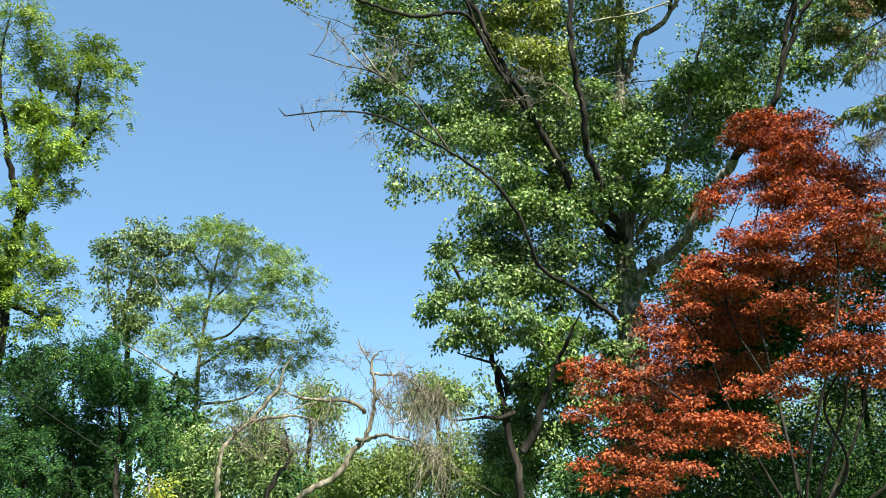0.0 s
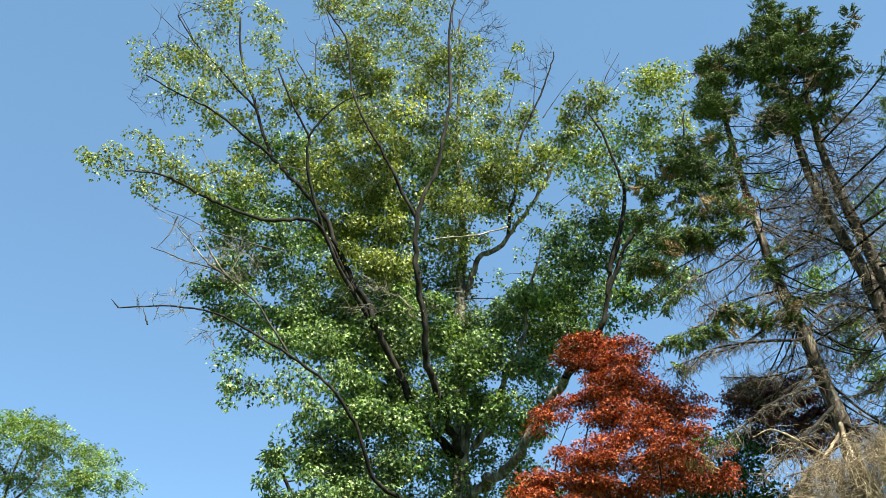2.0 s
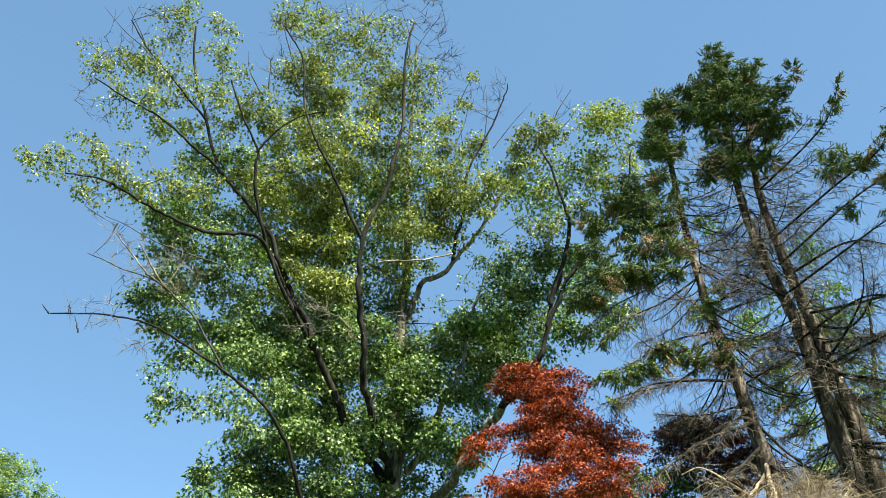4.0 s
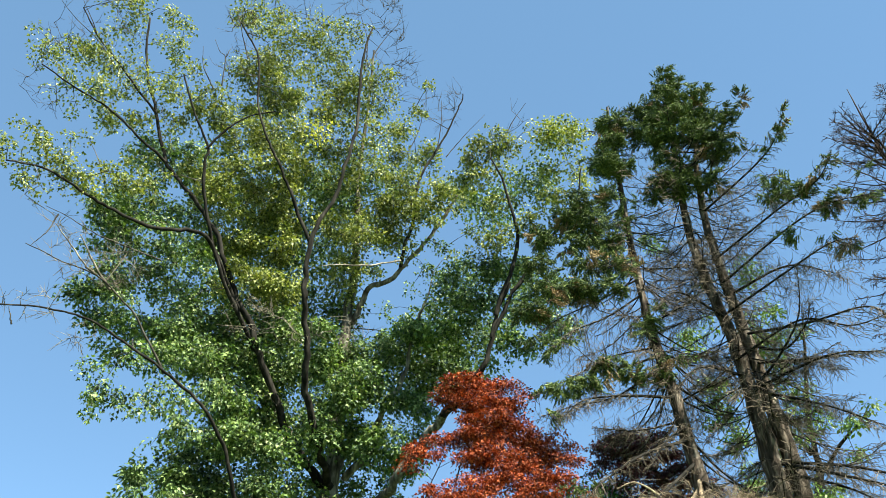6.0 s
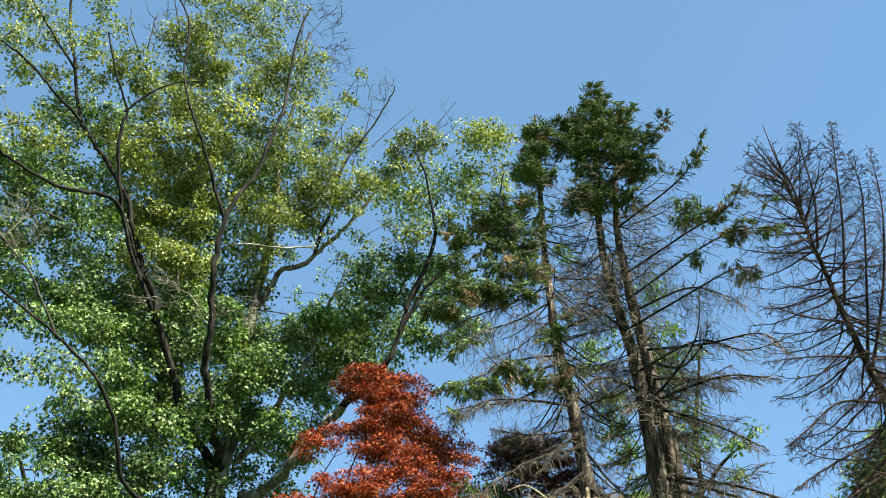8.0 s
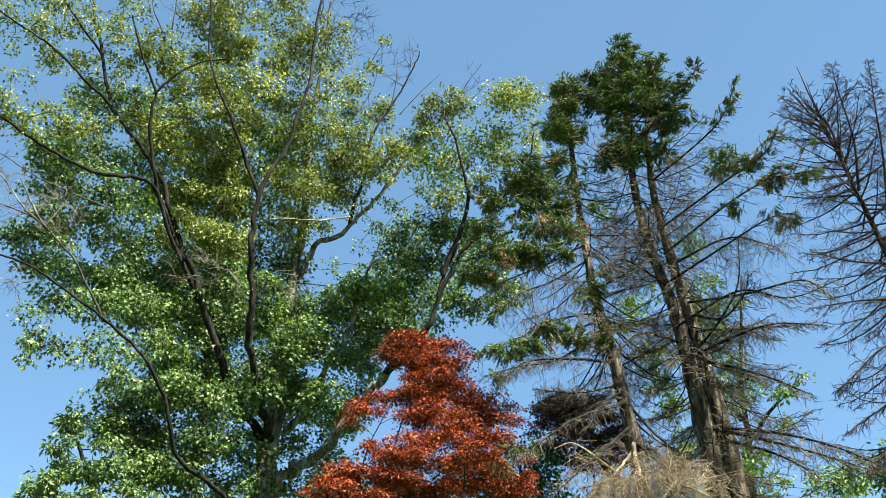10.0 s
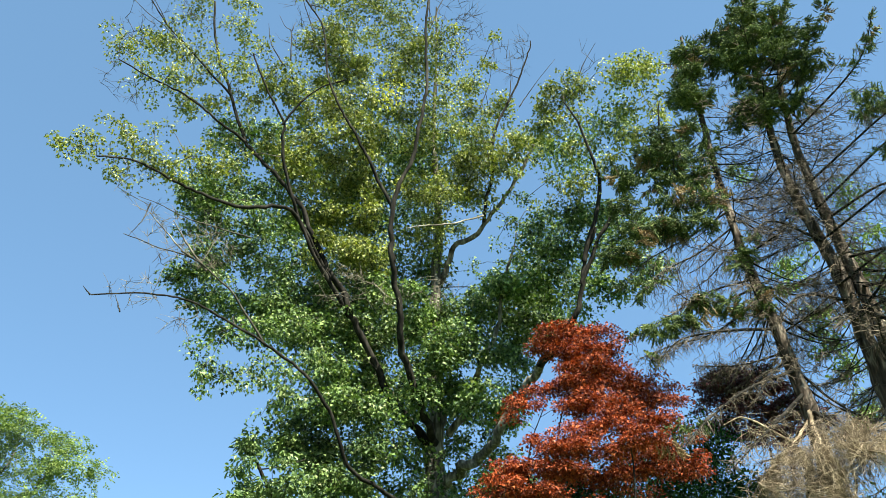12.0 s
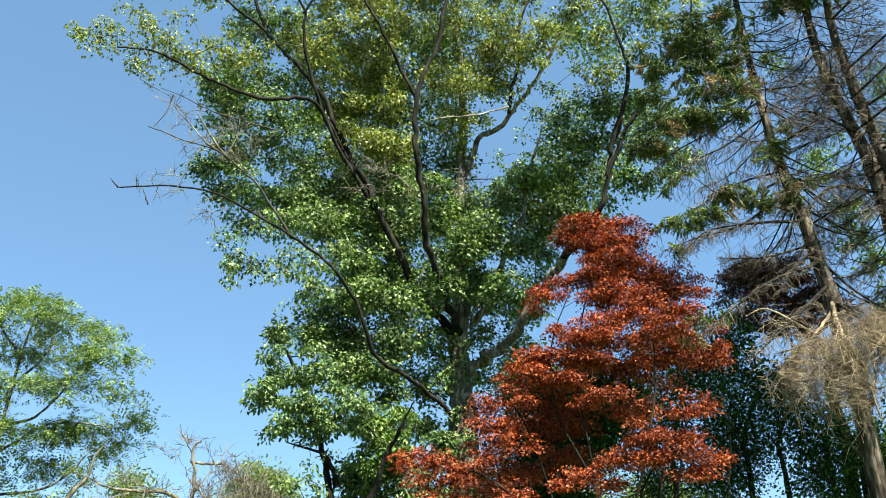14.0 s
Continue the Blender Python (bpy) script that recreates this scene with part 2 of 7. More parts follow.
# ---- plants ----
class Plant:
    """A tree or shrub while it is built: its empty, its bark nodes for twigs to start from."""

    def __init__(self, name, x, y, label, category="tree", group="", seed=0):
        self.root = tagged(new(name), label, category, group)
        self.root.location = (x, y, 0)
        self.base = np.array((x, y, 0.0))
        self.rng = np.random.default_rng(seed)
        self.nodes = []

    def part(self, name, verts, faces, mat, smooth=False, kind="", label=""):
        ob = new(name, mesh_of(name, verts - self.base, faces, mat, smooth))
        ob.parent = self.root
        return tagged(ob, kind=kind, label=label)

    def limb(self, name, mat, r0, r1, pts, sides=9, wobble=0.42, label="", bare=False, fall=0.8):
        """A trunk or limb through the points, tapering from r0 to r1."""
        p = spline(pts, 7)
        n = len(p)
        u = np.linspace(0, 1, n)
        rad = r0 + (r1 - r0) * u ** fall
        drift = np.cumsum(self.rng.normal(size=(n, 3)), axis=0)
        drift -= drift[0] + (drift[-1] - drift[0]) * u[:, None]
        p = p + drift * rad[:, None] * wobble
        if name == "trunk":
            rad = rad * (1 + 0.5 * np.exp(-np.maximum(p[:, 2], 0) / 0.35))
        v, f = tubes([(p, rad)], sides, 0.1, self.rng)
        self.part(name, v, f, mat, True, label=label)
        if not bare:
            self.nodes.append(p)
        return p

    def twigs(self, tips, mat, thick=0.012, bow=0.12, name="brushwood"):
        """Thin branches from the nearest wood to every tip, the near ones first, so that they fork."""
        net = np.vstack(self.nodes)
        first = np.array([np.min(np.sum((net - t) ** 2, 1)) for t in tips])
        room = np.zeros((len(net) + len(tips) * 12, 3))
        room[:len(net)] = net
        used = len(net)
        paths = []
        for k in np.argsort(first):
            t = tips[k]
            # wood below and inside the tip is preferred to wood above it
            away = room[:used] - t
            cost = np.sum(away ** 2, 1) * (1 + 0.9 * (away[:, 2] > 0))
            s = room[np.argmin(cost)]
            d = float(np.linalg.norm(t - s))
            n = int(min(9, max(3, round(d / 0.33))))
            u = np.linspace(0, 1, n)[:, None]
            side = self.rng.normal(size=3) * 0.5 + (0, 0, 0.6)
            p = s + (t - s) * u + side * bow * d * np.sin(math.pi * u) + self.rng.normal(size=(n, 3)) * 0.018 * min(d, 1.5) * np.sin(math.pi * u)
            r = thick * (0.55 + 0.5 * min(d, 2.5))
            paths.append((p, np.linspace(r, 0.0035, n)))
            room[used:used + n - 1] = p[1:]
            used += n - 1
        v, f = tubes(paths, 3)
        self.part(name, v, f, mat, True, kind="stuff")
        return paths

    def lobe_points(self, lobes, count, shell=0.36):
        """Points in flattened balls (x, y, z, half width, half height, weight)."""
        lobes = np.asarray(lobes, dtype=float)
        w = lobes[:, 5] * lobes[:, 3] * np.maximum(lobes[:, 4], 0.4 * lobes[:, 3])
        pick = self.rng.choice(len(lobes), count, p=w / w.sum())
        d = unit(self.rng.normal(size=(count, 3))) * self.rng.random((count, 1)) ** shell
        b = lobes[pick]
        return b[:, :3] + d * b[:, [3, 3, 4]]

    def broken(self, lobes, n):
        """Each lobe as n smaller, uneven ones inside it, so that gaps stay between."""
        b = np.repeat(np.asarray(lobes, dtype=float), n, 0)
        d = unit(self.rng.normal(size=(len(b), 3))) * self.rng.random((len(b), 1)) ** 0.4 * 0.72
        b[:, :3] += d * b[:, [3, 3, 4]]
        k = self.rng.uniform(0.38, 0.75, len(b)) * (4 / n) ** 0.25
        b[:, 3] *= k
        b[:, 4] *= k
        return b

    def crown(self, lobes, mat, shape, tips, leaves, size, twig=None, spread=0.13, lift=0.45, droop=0.35, tail=0.6, thick=0.012, flat=1.0, split=4, sunward=0.0, name="foliage"):
        """Twigs through the lobes, and leaves along the outer part of each twig."""
        if split:
            lobes = self.broken(lobes, split)
        paths = self.twigs(self.lobe_points(lobes, tips), twig or BARK_TWIG, thick)
        at, way = [], []
        for p, _ in paths:
            n = max(1, self.rng.poisson(leaves))
            u = (1 - self.rng.random(n) ** 1.3 * tail) * (len(p) - 1)
            i = np.minimum(u.astype(int), len(p) - 2)
            at.append(p[i] + (p[i + 1] - p[i]) * (u - i)[:, None])
            way.append(np.repeat(unit(p[-1:] - p[-2:-1]), n, 0))
        at, way = np.vstack(at), np.vstack(way)
        n = len(at)
        off = self.rng.normal(size=(n, 3)) * spread * np.array((1, 1, flat))
        along = unit(off) + 0.5 * way + (0, 0, -droop)
        face = self.rng.normal(size=(n, 3)) * 0.6 + (0.42 * sunward, -0.91 * sunward, lift)
        s = size * self.rng.uniform(0.6, 1.2, n)
        v, f = scatter(shape, at + off, along, face, s)
        self.part(name, v, f, mat, kind="stuff")

    def sprays(self, lobes, mat, shape, per=9.0, leaves=44, size=0.105, radius=0.3, flat=0.7, droop=0.45, rough=0.6, twig=None, thick=0.012, shell=0.42, name="foliage"):
        """Leaf sprays at the twig ends: each a small uneven dome of leaves, filling lobes (x, y, z, half width, half height)."""
        rng = self.rng
        b = np.asarray(lobes, dtype=float)
        many = np.maximum(1, rng.poisson(per * math.pi * b[:, 3] * np.maximum(b[:, 4], 0.5 * b[:, 3])))
        b = np.repeat(b, many, 0)
        d = unit(rng.normal(size=(len(b), 3))) * rng.random((len(b), 1)) ** shell
        tips = b[:, :3] + d * b[:, [3, 3, 4]]
        self.twigs(tips, twig or BARK_TWIG, thick)
        n = np.maximum(4, rng.poisson(leaves * rng.uniform(0.45, 1.4, len(tips))))
        scale = np.repeat(rng.uniform(0.65, 1.25, len(tips)) * radius, n)[:, None]
        tilt = np.repeat(rng.normal(size=(len(tips), 3)) * 0.3, n, 0)
        at = np.repeat(tips, n, 0)
        k = len(at)
        o = unit(rng.normal(size=(k, 3)) + (0, 0, 0.25)) * rng.random((k, 1)) ** 0.45
        at = at + o * scale * np.array((1, 1, flat)) - np.array((0, 0, 0.25)) * scale * np.sum(o[:, :2] ** 2, 1, keepdims=True)
        along = o * np.array((1, 1, 0.3)) + rng.normal(size=(k, 3)) * 0.35 + (0, 0, -droop)
        face = np.array((0, 0, 0.8)) + 0.55 * o + tilt + rng.normal(size=(k, 3)) * rough
        v, f = scatter(shape, at, along, face, size * rng.uniform(0.6, 1.25, k))
        self.part(name, v, f, mat, kind="stuff")

    def bare_crown(self, lobes, mat, tips, thick=0.01, forks=3, length=0.35, up=0.5):
        """Leafless twigs through the lobes, with short forks."""
        rng = self.rng
        more = []
        for p, r in self.twigs(self.lobe_points(lobes, tips), mat, thick, name="bare_brushwood"):
            for _ in range(forks):
                i = rng.integers(len(p) // 2, len(p))
                d = unit(unit(p[-1] - p[0]) + rng.normal(size=3) * 0.6 + (0, 0, up)) * length * rng.uniform(0.3, 1.1)
                q = p[i] + d * np.linspace(0, 1, 4)[:, None] + np.cumsum(rng.normal(size=(4, 3)), 0) * 0.03 * length
                more.append((q, np.linspace(0.005, 0.002, 4)))
        v, f = tubes(more, 3)
        self.part("bare_brushwood", v, f, mat, True, kind="stuff")

    def spruce(self, trunk, low, high, reach, count, mat, rise=(-18, 40), taper=0.75, thick=0.02, lateral=0.11, twig_len=0.45):
        """Bare, twiggy boughs from the trunk between two heights."""
        rng = self.rng
        wood, bare = [], []
        top = trunk[-1][2]
        for k in range(count):
            h = low + (min(high, top) - low) * ((k + rng.random()) / count)
            base = np.array([np.interp(h, trunk[:, 2], trunk[:, c]) for c in (0, 1)] + [h])
            g = max(top - h, 0.0) / max(top - low, 0.1)
            az = rng.uniform(0, 2 * math.pi)
            out = np.array((math.sin(az), math.cos(az), 0.0))
            length = (reach * g ** taper + 0.25) * rng.uniform(0.65, 1.12)
            el = radians(rise[1] + (rise[0] - rise[1]) * min(1, g * 1.5) + rng.normal() * 9)
            n = max(5, int(length / 0.16))
            u = np.linspace(0, 1, n)[:, None]
            sag = length * 0.18 * g
            p = base + length * u * (out * math.cos(el) + (0, 0, math.sin(el))) + np.array((0, 0, 1.0)) * (-sag * np.sin(math.pi * u * 0.8) + 0.16 * length * g * u ** 3)
            p[1:] += np.cumsum(rng.normal(size=(n - 1, 3)), axis=0) * 0.012
            wood.append((p, np.linspace(thick * (0.5 + 0.5 * length / max(reach, 0.5)), 0.004, n)))
            self.nodes.append(p)
            self._side_twigs(p, length, lateral, twig_len, bare)
        self._wood(wood, bare, mat)

    def _side_twigs(self, p, length, step, twig_len, bare):
        """Bare side twigs along one bough, with finer ones hanging from them."""
        rng = self.rng
        n = len(p)
        m = max(3, int(length / step))
        for j in range(m):
            u = 0.12 + 0.88 * (j + rng.random()) / m
            x = u * (n - 1)
            i = min(int(x), n - 2)
            s = p[i] + (p[i + 1] - p[i]) * (x - i)
            fwd = unit(p[i + 1] - p[i])
            side = unit(np.cross(fwd, (0, 0, 1.0))) * (1 if j % 2 else -1)
            ll = twig_len * rng.uniform(0.4, 1.15) * min(1.0, 0.35 + 1.6 * (1 - u)) * min(1, 0.4 + length / 2.5)
            w = unit(fwd * 0.75 + side * rng.uniform(0.5, 1.0) + np.array((0, 0, rng.uniform(-0.55, 0.15))))
            e = s + w * ll + np.array((0, 0, -0.12 * ll))
            mid = (s + e) / 2 + np.array((0, 0, 0.07 * ll)) + rng.normal(size=3) * 0.02
            bare.append((np.stack([s, mid, e]), np.array((0.006, 0.0045, 0.0025))))
            for r in range(rng.integers(3, 7)):
                c = s + (e - s) * rng.uniform(0.2, 0.95)
                d = unit(w * 0.6 + rng.normal(size=3) * 0.7 + np.array((0, 0, -0.35)))
                t = c + d * ll * rng.uniform(0.25, 0.6)
                bare.append((np.stack([c, (c + t) / 2 + rng.normal(size=3) * 0.012, t]), np.array((0.004, 0.003, 0.0018))))

    def _wood(self, boughs, bare, mat):
        for w in boughs:
            v, f = tubes([w], 5)
            self.part("bough", v, f, BARK_RUST if mat is BARK_RUST else BARK_LIMB, True)
        v, f = tubes(bare, 3)
        self.part("bare_brushwood", v, f, mat, True, kind="stuff")

    def needled(self, lobes, per=24, shoots=26, size=0.14, radius=0.17, hang=0.35, brown=0.06):
        """Needled twig ends filling lobes (x, y, z, half width, half height): brushes of shoots that spread and hang."""
        rng = self.rng
        b = np.asarray(lobes, dtype=float)
        many = np.maximum(1, rng.poisson(per * math.pi * b[:, 3] * np.maximum(b[:, 4], 0.5 * b[:, 3])))
        b = np.repeat(b, many, 0)
        tips = b[:, :3] + unit(rng.normal(size=(len(b), 3))) * rng.random((len(b), 1)) ** 0.42 * b[:, [3, 3, 4]]
        paths = self.twigs(tips, BARK_LIMB, 0.009, name="needled_brushwood")
        at, way, dry = [], [], []
        for p, _ in paths:
            n = max(6, rng.poisson(shoots))
            u = rng.random((n, 1)) ** 0.7
            fwd = unit(p[-1] - p[-2] + rng.normal(size=3) * 0.3)
            side = unit(np.cross(fwd, (0.1, 0.1, 1.0)))
            sway = rng.choice((-1.0, 1.0), (n, 1)) * rng.uniform(0.3, 1.0, (n, 1))
            at.append(p[-1] + fwd * (u - 0.6) * radius * 1.4 + side * sway * radius * (1.1 - u) - np.array((0, 0, 1.0)) * np.abs(sway) * radius * hang)
            way.append(fwd * 0.8 + side * sway + rng.normal(size=(n, 3)) * 0.25 + (0, 0, -hang))
            dry.append(np.full(n, rng.random() < brown))
        at, way, dry = np.vstack(at), np.vstack(way), np.concatenate(dry)
        for name, mat, some in (("needles", NEEDLE, ~dry), ("withered_needles", BROWN_NEEDLE, dry)):
            if some.any():
                v, f = scatter(SHOOT, at[some], way[some], rng.normal(size=(some.sum(), 3)) + (0, 0, 0.5), size * rng.uniform(0.7, 1.25, some.sum()))
                self.part(name, v, f, mat, kind="stuff")

    def bough(self, pts, mat, r0=0.025, step=0.1, twig_len=0.4):
        """One long bare bough laid through the points."""
        p = spline(pts, 8)
        length = float(np.linalg.norm(np.diff(p, axis=0), axis=1).sum())
        self.nodes.append(p)
        bare = []
        self._side_twigs(p, length, step, twig_len, bare)
        self._wood([(p, np.linspace(r0, 0.004, len(p)))], bare, mat)

    def hanging(self, mat, lobes, count, length, thick=0.005, fall=0.8, forks=2, name="hanging_brushwood"):
        """Bare twigs that start at the wood and hang down in loose curves."""
        rng = self.rng
        net = np.vstack(self.nodes)
        paths = []
        for s in self.lobe_points(lobes, count):
            a = net[np.argmin(np.sum((net - s) ** 2, 1))]
            l = length * rng.uniform(0.4, 1.2)
            n = 7
            u = np.linspace(0, 1, n)[:, None]
            w = unit(rng.normal(size=3) + (0, 0, -fall))
            p = a + (s - a) * np.minimum(1, u * 2) + np.maximum(0, u * 2 - 1) * w * l + np.cumsum(rng.normal(size=(n, 3)), 0) * 0.06 * l
            paths.append((p, np.linspace(thick, 0.002, n)))
            for _ in range(forks):
                b = p[rng.integers(2, n - 1)]
                d = unit(rng.normal(size=3) + (0, 0, -fall)) * l * rng.uniform(0.3, 0.7)
                q = b + d * np.linspace(0, 1, 4)[:, None] + np.cumsum(rng.normal(size=(4, 3)), 0) * 0.05 * l
                paths.append((q, np.linspace(thick * 0.6, 0.0015, 4)))
        v, f = tubes(paths, 4)
        self.part(name, v, f, mat, True, kind="stuff")


# ---- ground ----
def ground():
    bm = bmesh.new()
    rings = [0, 4, 8, 12, 16, 20, 26, 34, 46, 70, 120, 260, 700, 2500]
    prev = None
    for r in rings:
        if r == 0:
            ring = [bm.verts.new((0, 14, 0))]
        else:
            ring = [bm.verts.new((r * math.cos(a * math.pi / 32), 14 + r * math.sin(a * math.pi / 32), 0.05 * noise.noise((r * math.cos(a * math.pi / 32) * 0.2, r * math.sin(a * math.pi / 32) * 0.2, 0)) - 0.02)) for a in range(64)]
        if prev is not None:
            for a in range(64):
                if len(prev) == 1:
                    bm.faces.new((prev[0], ring[a], ring[(a + 1) % 64]))
                else:
                    bm.faces.new((prev[a], ring[a], ring[(a + 1) % 64], prev[(a + 1) % 64]))
        prev = ring
    me = bpy.data.meshes.new("ground")
    bm.to_mesh(me)
    bm.free()
    me.materials.append(grass_material())
    tagged(new("ground", me), "mown green lawn under the trees", "lawn", kind="structure")


ground()


# ---- the trees ----

maple = Plant("maple_tree", 3.90, 16.55, "tall old silver maple with grey trunk and spreading green crown", "tree", seed=1)
maple_trunk = maple.limb("trunk", BARK_GREY, 0.440, 0.020, [(3.86, 16.56, -0.15), (3.86, 16.56, 2.15), (3.86, 16.56, 4.95), (3.86, 16.56, 5.87), (3.82, 16.56, 6.59), (3.79, 16.57, 7.07), (3.83, 16.56, 8.34), (3.91, 16.75, 9.72), (4.03, 16.93, 11.40), (4.18, 16.99, 12.91), (4.16, 17.10, 14.49), (4.17, 17.10, 16.57), (4.29, 16.97, 18.59), (4.31, 16.75, 20.70)], sides=14, wobble=0.1, fall=0.55)
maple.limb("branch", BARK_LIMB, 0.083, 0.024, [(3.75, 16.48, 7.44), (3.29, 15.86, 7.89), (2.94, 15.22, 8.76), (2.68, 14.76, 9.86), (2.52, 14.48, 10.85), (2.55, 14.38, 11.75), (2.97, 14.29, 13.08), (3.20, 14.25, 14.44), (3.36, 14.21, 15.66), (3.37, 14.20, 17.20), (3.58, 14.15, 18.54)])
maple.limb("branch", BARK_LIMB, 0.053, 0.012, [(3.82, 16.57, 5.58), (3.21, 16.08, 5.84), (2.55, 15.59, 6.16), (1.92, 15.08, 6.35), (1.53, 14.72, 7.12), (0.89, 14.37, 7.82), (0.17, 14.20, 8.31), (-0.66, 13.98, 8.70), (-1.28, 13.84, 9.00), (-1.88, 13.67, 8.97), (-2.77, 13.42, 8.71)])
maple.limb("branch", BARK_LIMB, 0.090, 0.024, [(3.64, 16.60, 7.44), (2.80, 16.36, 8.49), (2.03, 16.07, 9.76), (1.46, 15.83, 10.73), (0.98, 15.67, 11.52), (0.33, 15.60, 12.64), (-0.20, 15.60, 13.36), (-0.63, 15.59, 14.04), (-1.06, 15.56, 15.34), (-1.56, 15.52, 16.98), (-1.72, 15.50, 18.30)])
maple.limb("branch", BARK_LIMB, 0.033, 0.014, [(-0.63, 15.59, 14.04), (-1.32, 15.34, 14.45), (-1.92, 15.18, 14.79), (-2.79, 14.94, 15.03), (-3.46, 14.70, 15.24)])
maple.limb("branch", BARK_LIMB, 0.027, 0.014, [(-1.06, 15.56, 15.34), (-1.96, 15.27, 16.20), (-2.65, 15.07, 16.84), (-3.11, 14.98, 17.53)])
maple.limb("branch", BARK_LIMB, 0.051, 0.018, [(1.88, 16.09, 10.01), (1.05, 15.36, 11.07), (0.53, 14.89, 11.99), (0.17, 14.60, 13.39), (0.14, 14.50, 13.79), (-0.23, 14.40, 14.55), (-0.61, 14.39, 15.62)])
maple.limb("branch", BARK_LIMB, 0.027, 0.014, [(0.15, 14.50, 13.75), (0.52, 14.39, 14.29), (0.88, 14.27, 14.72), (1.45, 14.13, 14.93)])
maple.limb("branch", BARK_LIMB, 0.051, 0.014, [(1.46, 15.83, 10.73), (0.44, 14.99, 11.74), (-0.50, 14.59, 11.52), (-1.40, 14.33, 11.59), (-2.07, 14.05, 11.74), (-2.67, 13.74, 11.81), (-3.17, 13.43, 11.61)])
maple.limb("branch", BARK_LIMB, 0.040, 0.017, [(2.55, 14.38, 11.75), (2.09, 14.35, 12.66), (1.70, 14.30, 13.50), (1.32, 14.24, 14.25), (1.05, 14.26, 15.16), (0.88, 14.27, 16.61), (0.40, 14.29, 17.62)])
maple.limb("branch", BARK_GREY, 0.078, 0.024, [(4.03, 16.93, 11.47), (4.39, 16.63, 12.20), (5.08, 16.22, 12.85), (5.56, 15.96, 13.54), (6.02, 15.79, 14.31), (6.32, 15.56, 14.94), (6.79, 15.15, 15.58)])
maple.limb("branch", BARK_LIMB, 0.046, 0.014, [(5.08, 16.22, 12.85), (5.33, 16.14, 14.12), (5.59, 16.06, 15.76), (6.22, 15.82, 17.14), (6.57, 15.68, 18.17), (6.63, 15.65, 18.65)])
maple.limb("branch", BARK_GREY, 0.113, 0.080, [(3.95, 16.53, 6.58), (4.14, 16.18, 6.80), (4.39, 15.59, 7.02), (4.60, 15.01, 7.25), (4.94, 14.37, 7.77), (5.23, 13.85, 8.11)])
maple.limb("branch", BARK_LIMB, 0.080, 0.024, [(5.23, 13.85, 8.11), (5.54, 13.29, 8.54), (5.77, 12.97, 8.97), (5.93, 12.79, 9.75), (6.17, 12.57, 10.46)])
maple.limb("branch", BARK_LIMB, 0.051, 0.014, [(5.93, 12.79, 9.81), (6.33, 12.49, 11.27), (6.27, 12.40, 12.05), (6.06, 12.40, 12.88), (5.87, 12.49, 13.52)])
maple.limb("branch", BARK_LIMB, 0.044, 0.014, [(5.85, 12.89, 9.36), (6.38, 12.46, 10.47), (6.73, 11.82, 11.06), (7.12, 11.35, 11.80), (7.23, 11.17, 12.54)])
maple.limb("branch", BARK_GREY, 0.086, 0.024, [(4.07, 16.50, 7.63), (4.38, 16.01, 8.35), (4.61, 15.53, 8.85), (4.88, 15.24, 9.54), (5.09, 15.06, 10.66), (5.32, 14.88, 11.40)])
maple.limb("branch", BARK_GREY, 0.071, 0.024, [(3.58, 16.62, 7.61), (3.04, 17.34, 8.78), (2.68, 17.80, 10.00), (2.47, 18.03, 11.39), (2.56, 18.12, 13.38), (2.54, 18.22, 15.24), (2.67, 18.21, 17.23)])
maple.limb("branch", BARK_GREY, 0.065, 0.024, [(3.16, 16.91, 8.38), (2.16, 17.47, 9.77), (1.54, 17.73, 11.06), (0.40, 17.80, 11.92), (-0.60, 17.59, 12.51)])
maple.limb("branch", BARK_TWIG, 0.024, 0.007, [(0.17, 14.20, 8.31), (-0.41, 13.99, 9.08), (-0.87, 13.77, 9.48), (-1.34, 13.63, 9.75), (-1.89, 13.47, 9.80), (-2.42, 13.28, 9.88)], bare=True, label='bare dead branch')
maple.limb("branch", BARK_GREY, 0.022, 0.008, [(-1.23, 13.64, 9.70), (-1.49, 13.62, 9.92), (-1.81, 13.58, 10.26), (-2.08, 13.54, 10.53)], bare=True, label='bare dead branch')
maple.limb("branch", BARK_PALE, 0.032, 0.008, [(-0.98, 13.77, 9.54), (-1.34, 13.63, 9.93), (-1.67, 13.60, 10.45)], bare=True, label='bare dead branch')
maple.limb("branch", BARK_PALE, 0.022, 0.008, [(4.78, 15.27, 12.39), (3.80, 14.51, 11.57), (3.11, 14.16, 11.22), (2.75, 14.03, 11.03)], bare=True, label='bare dead branch')
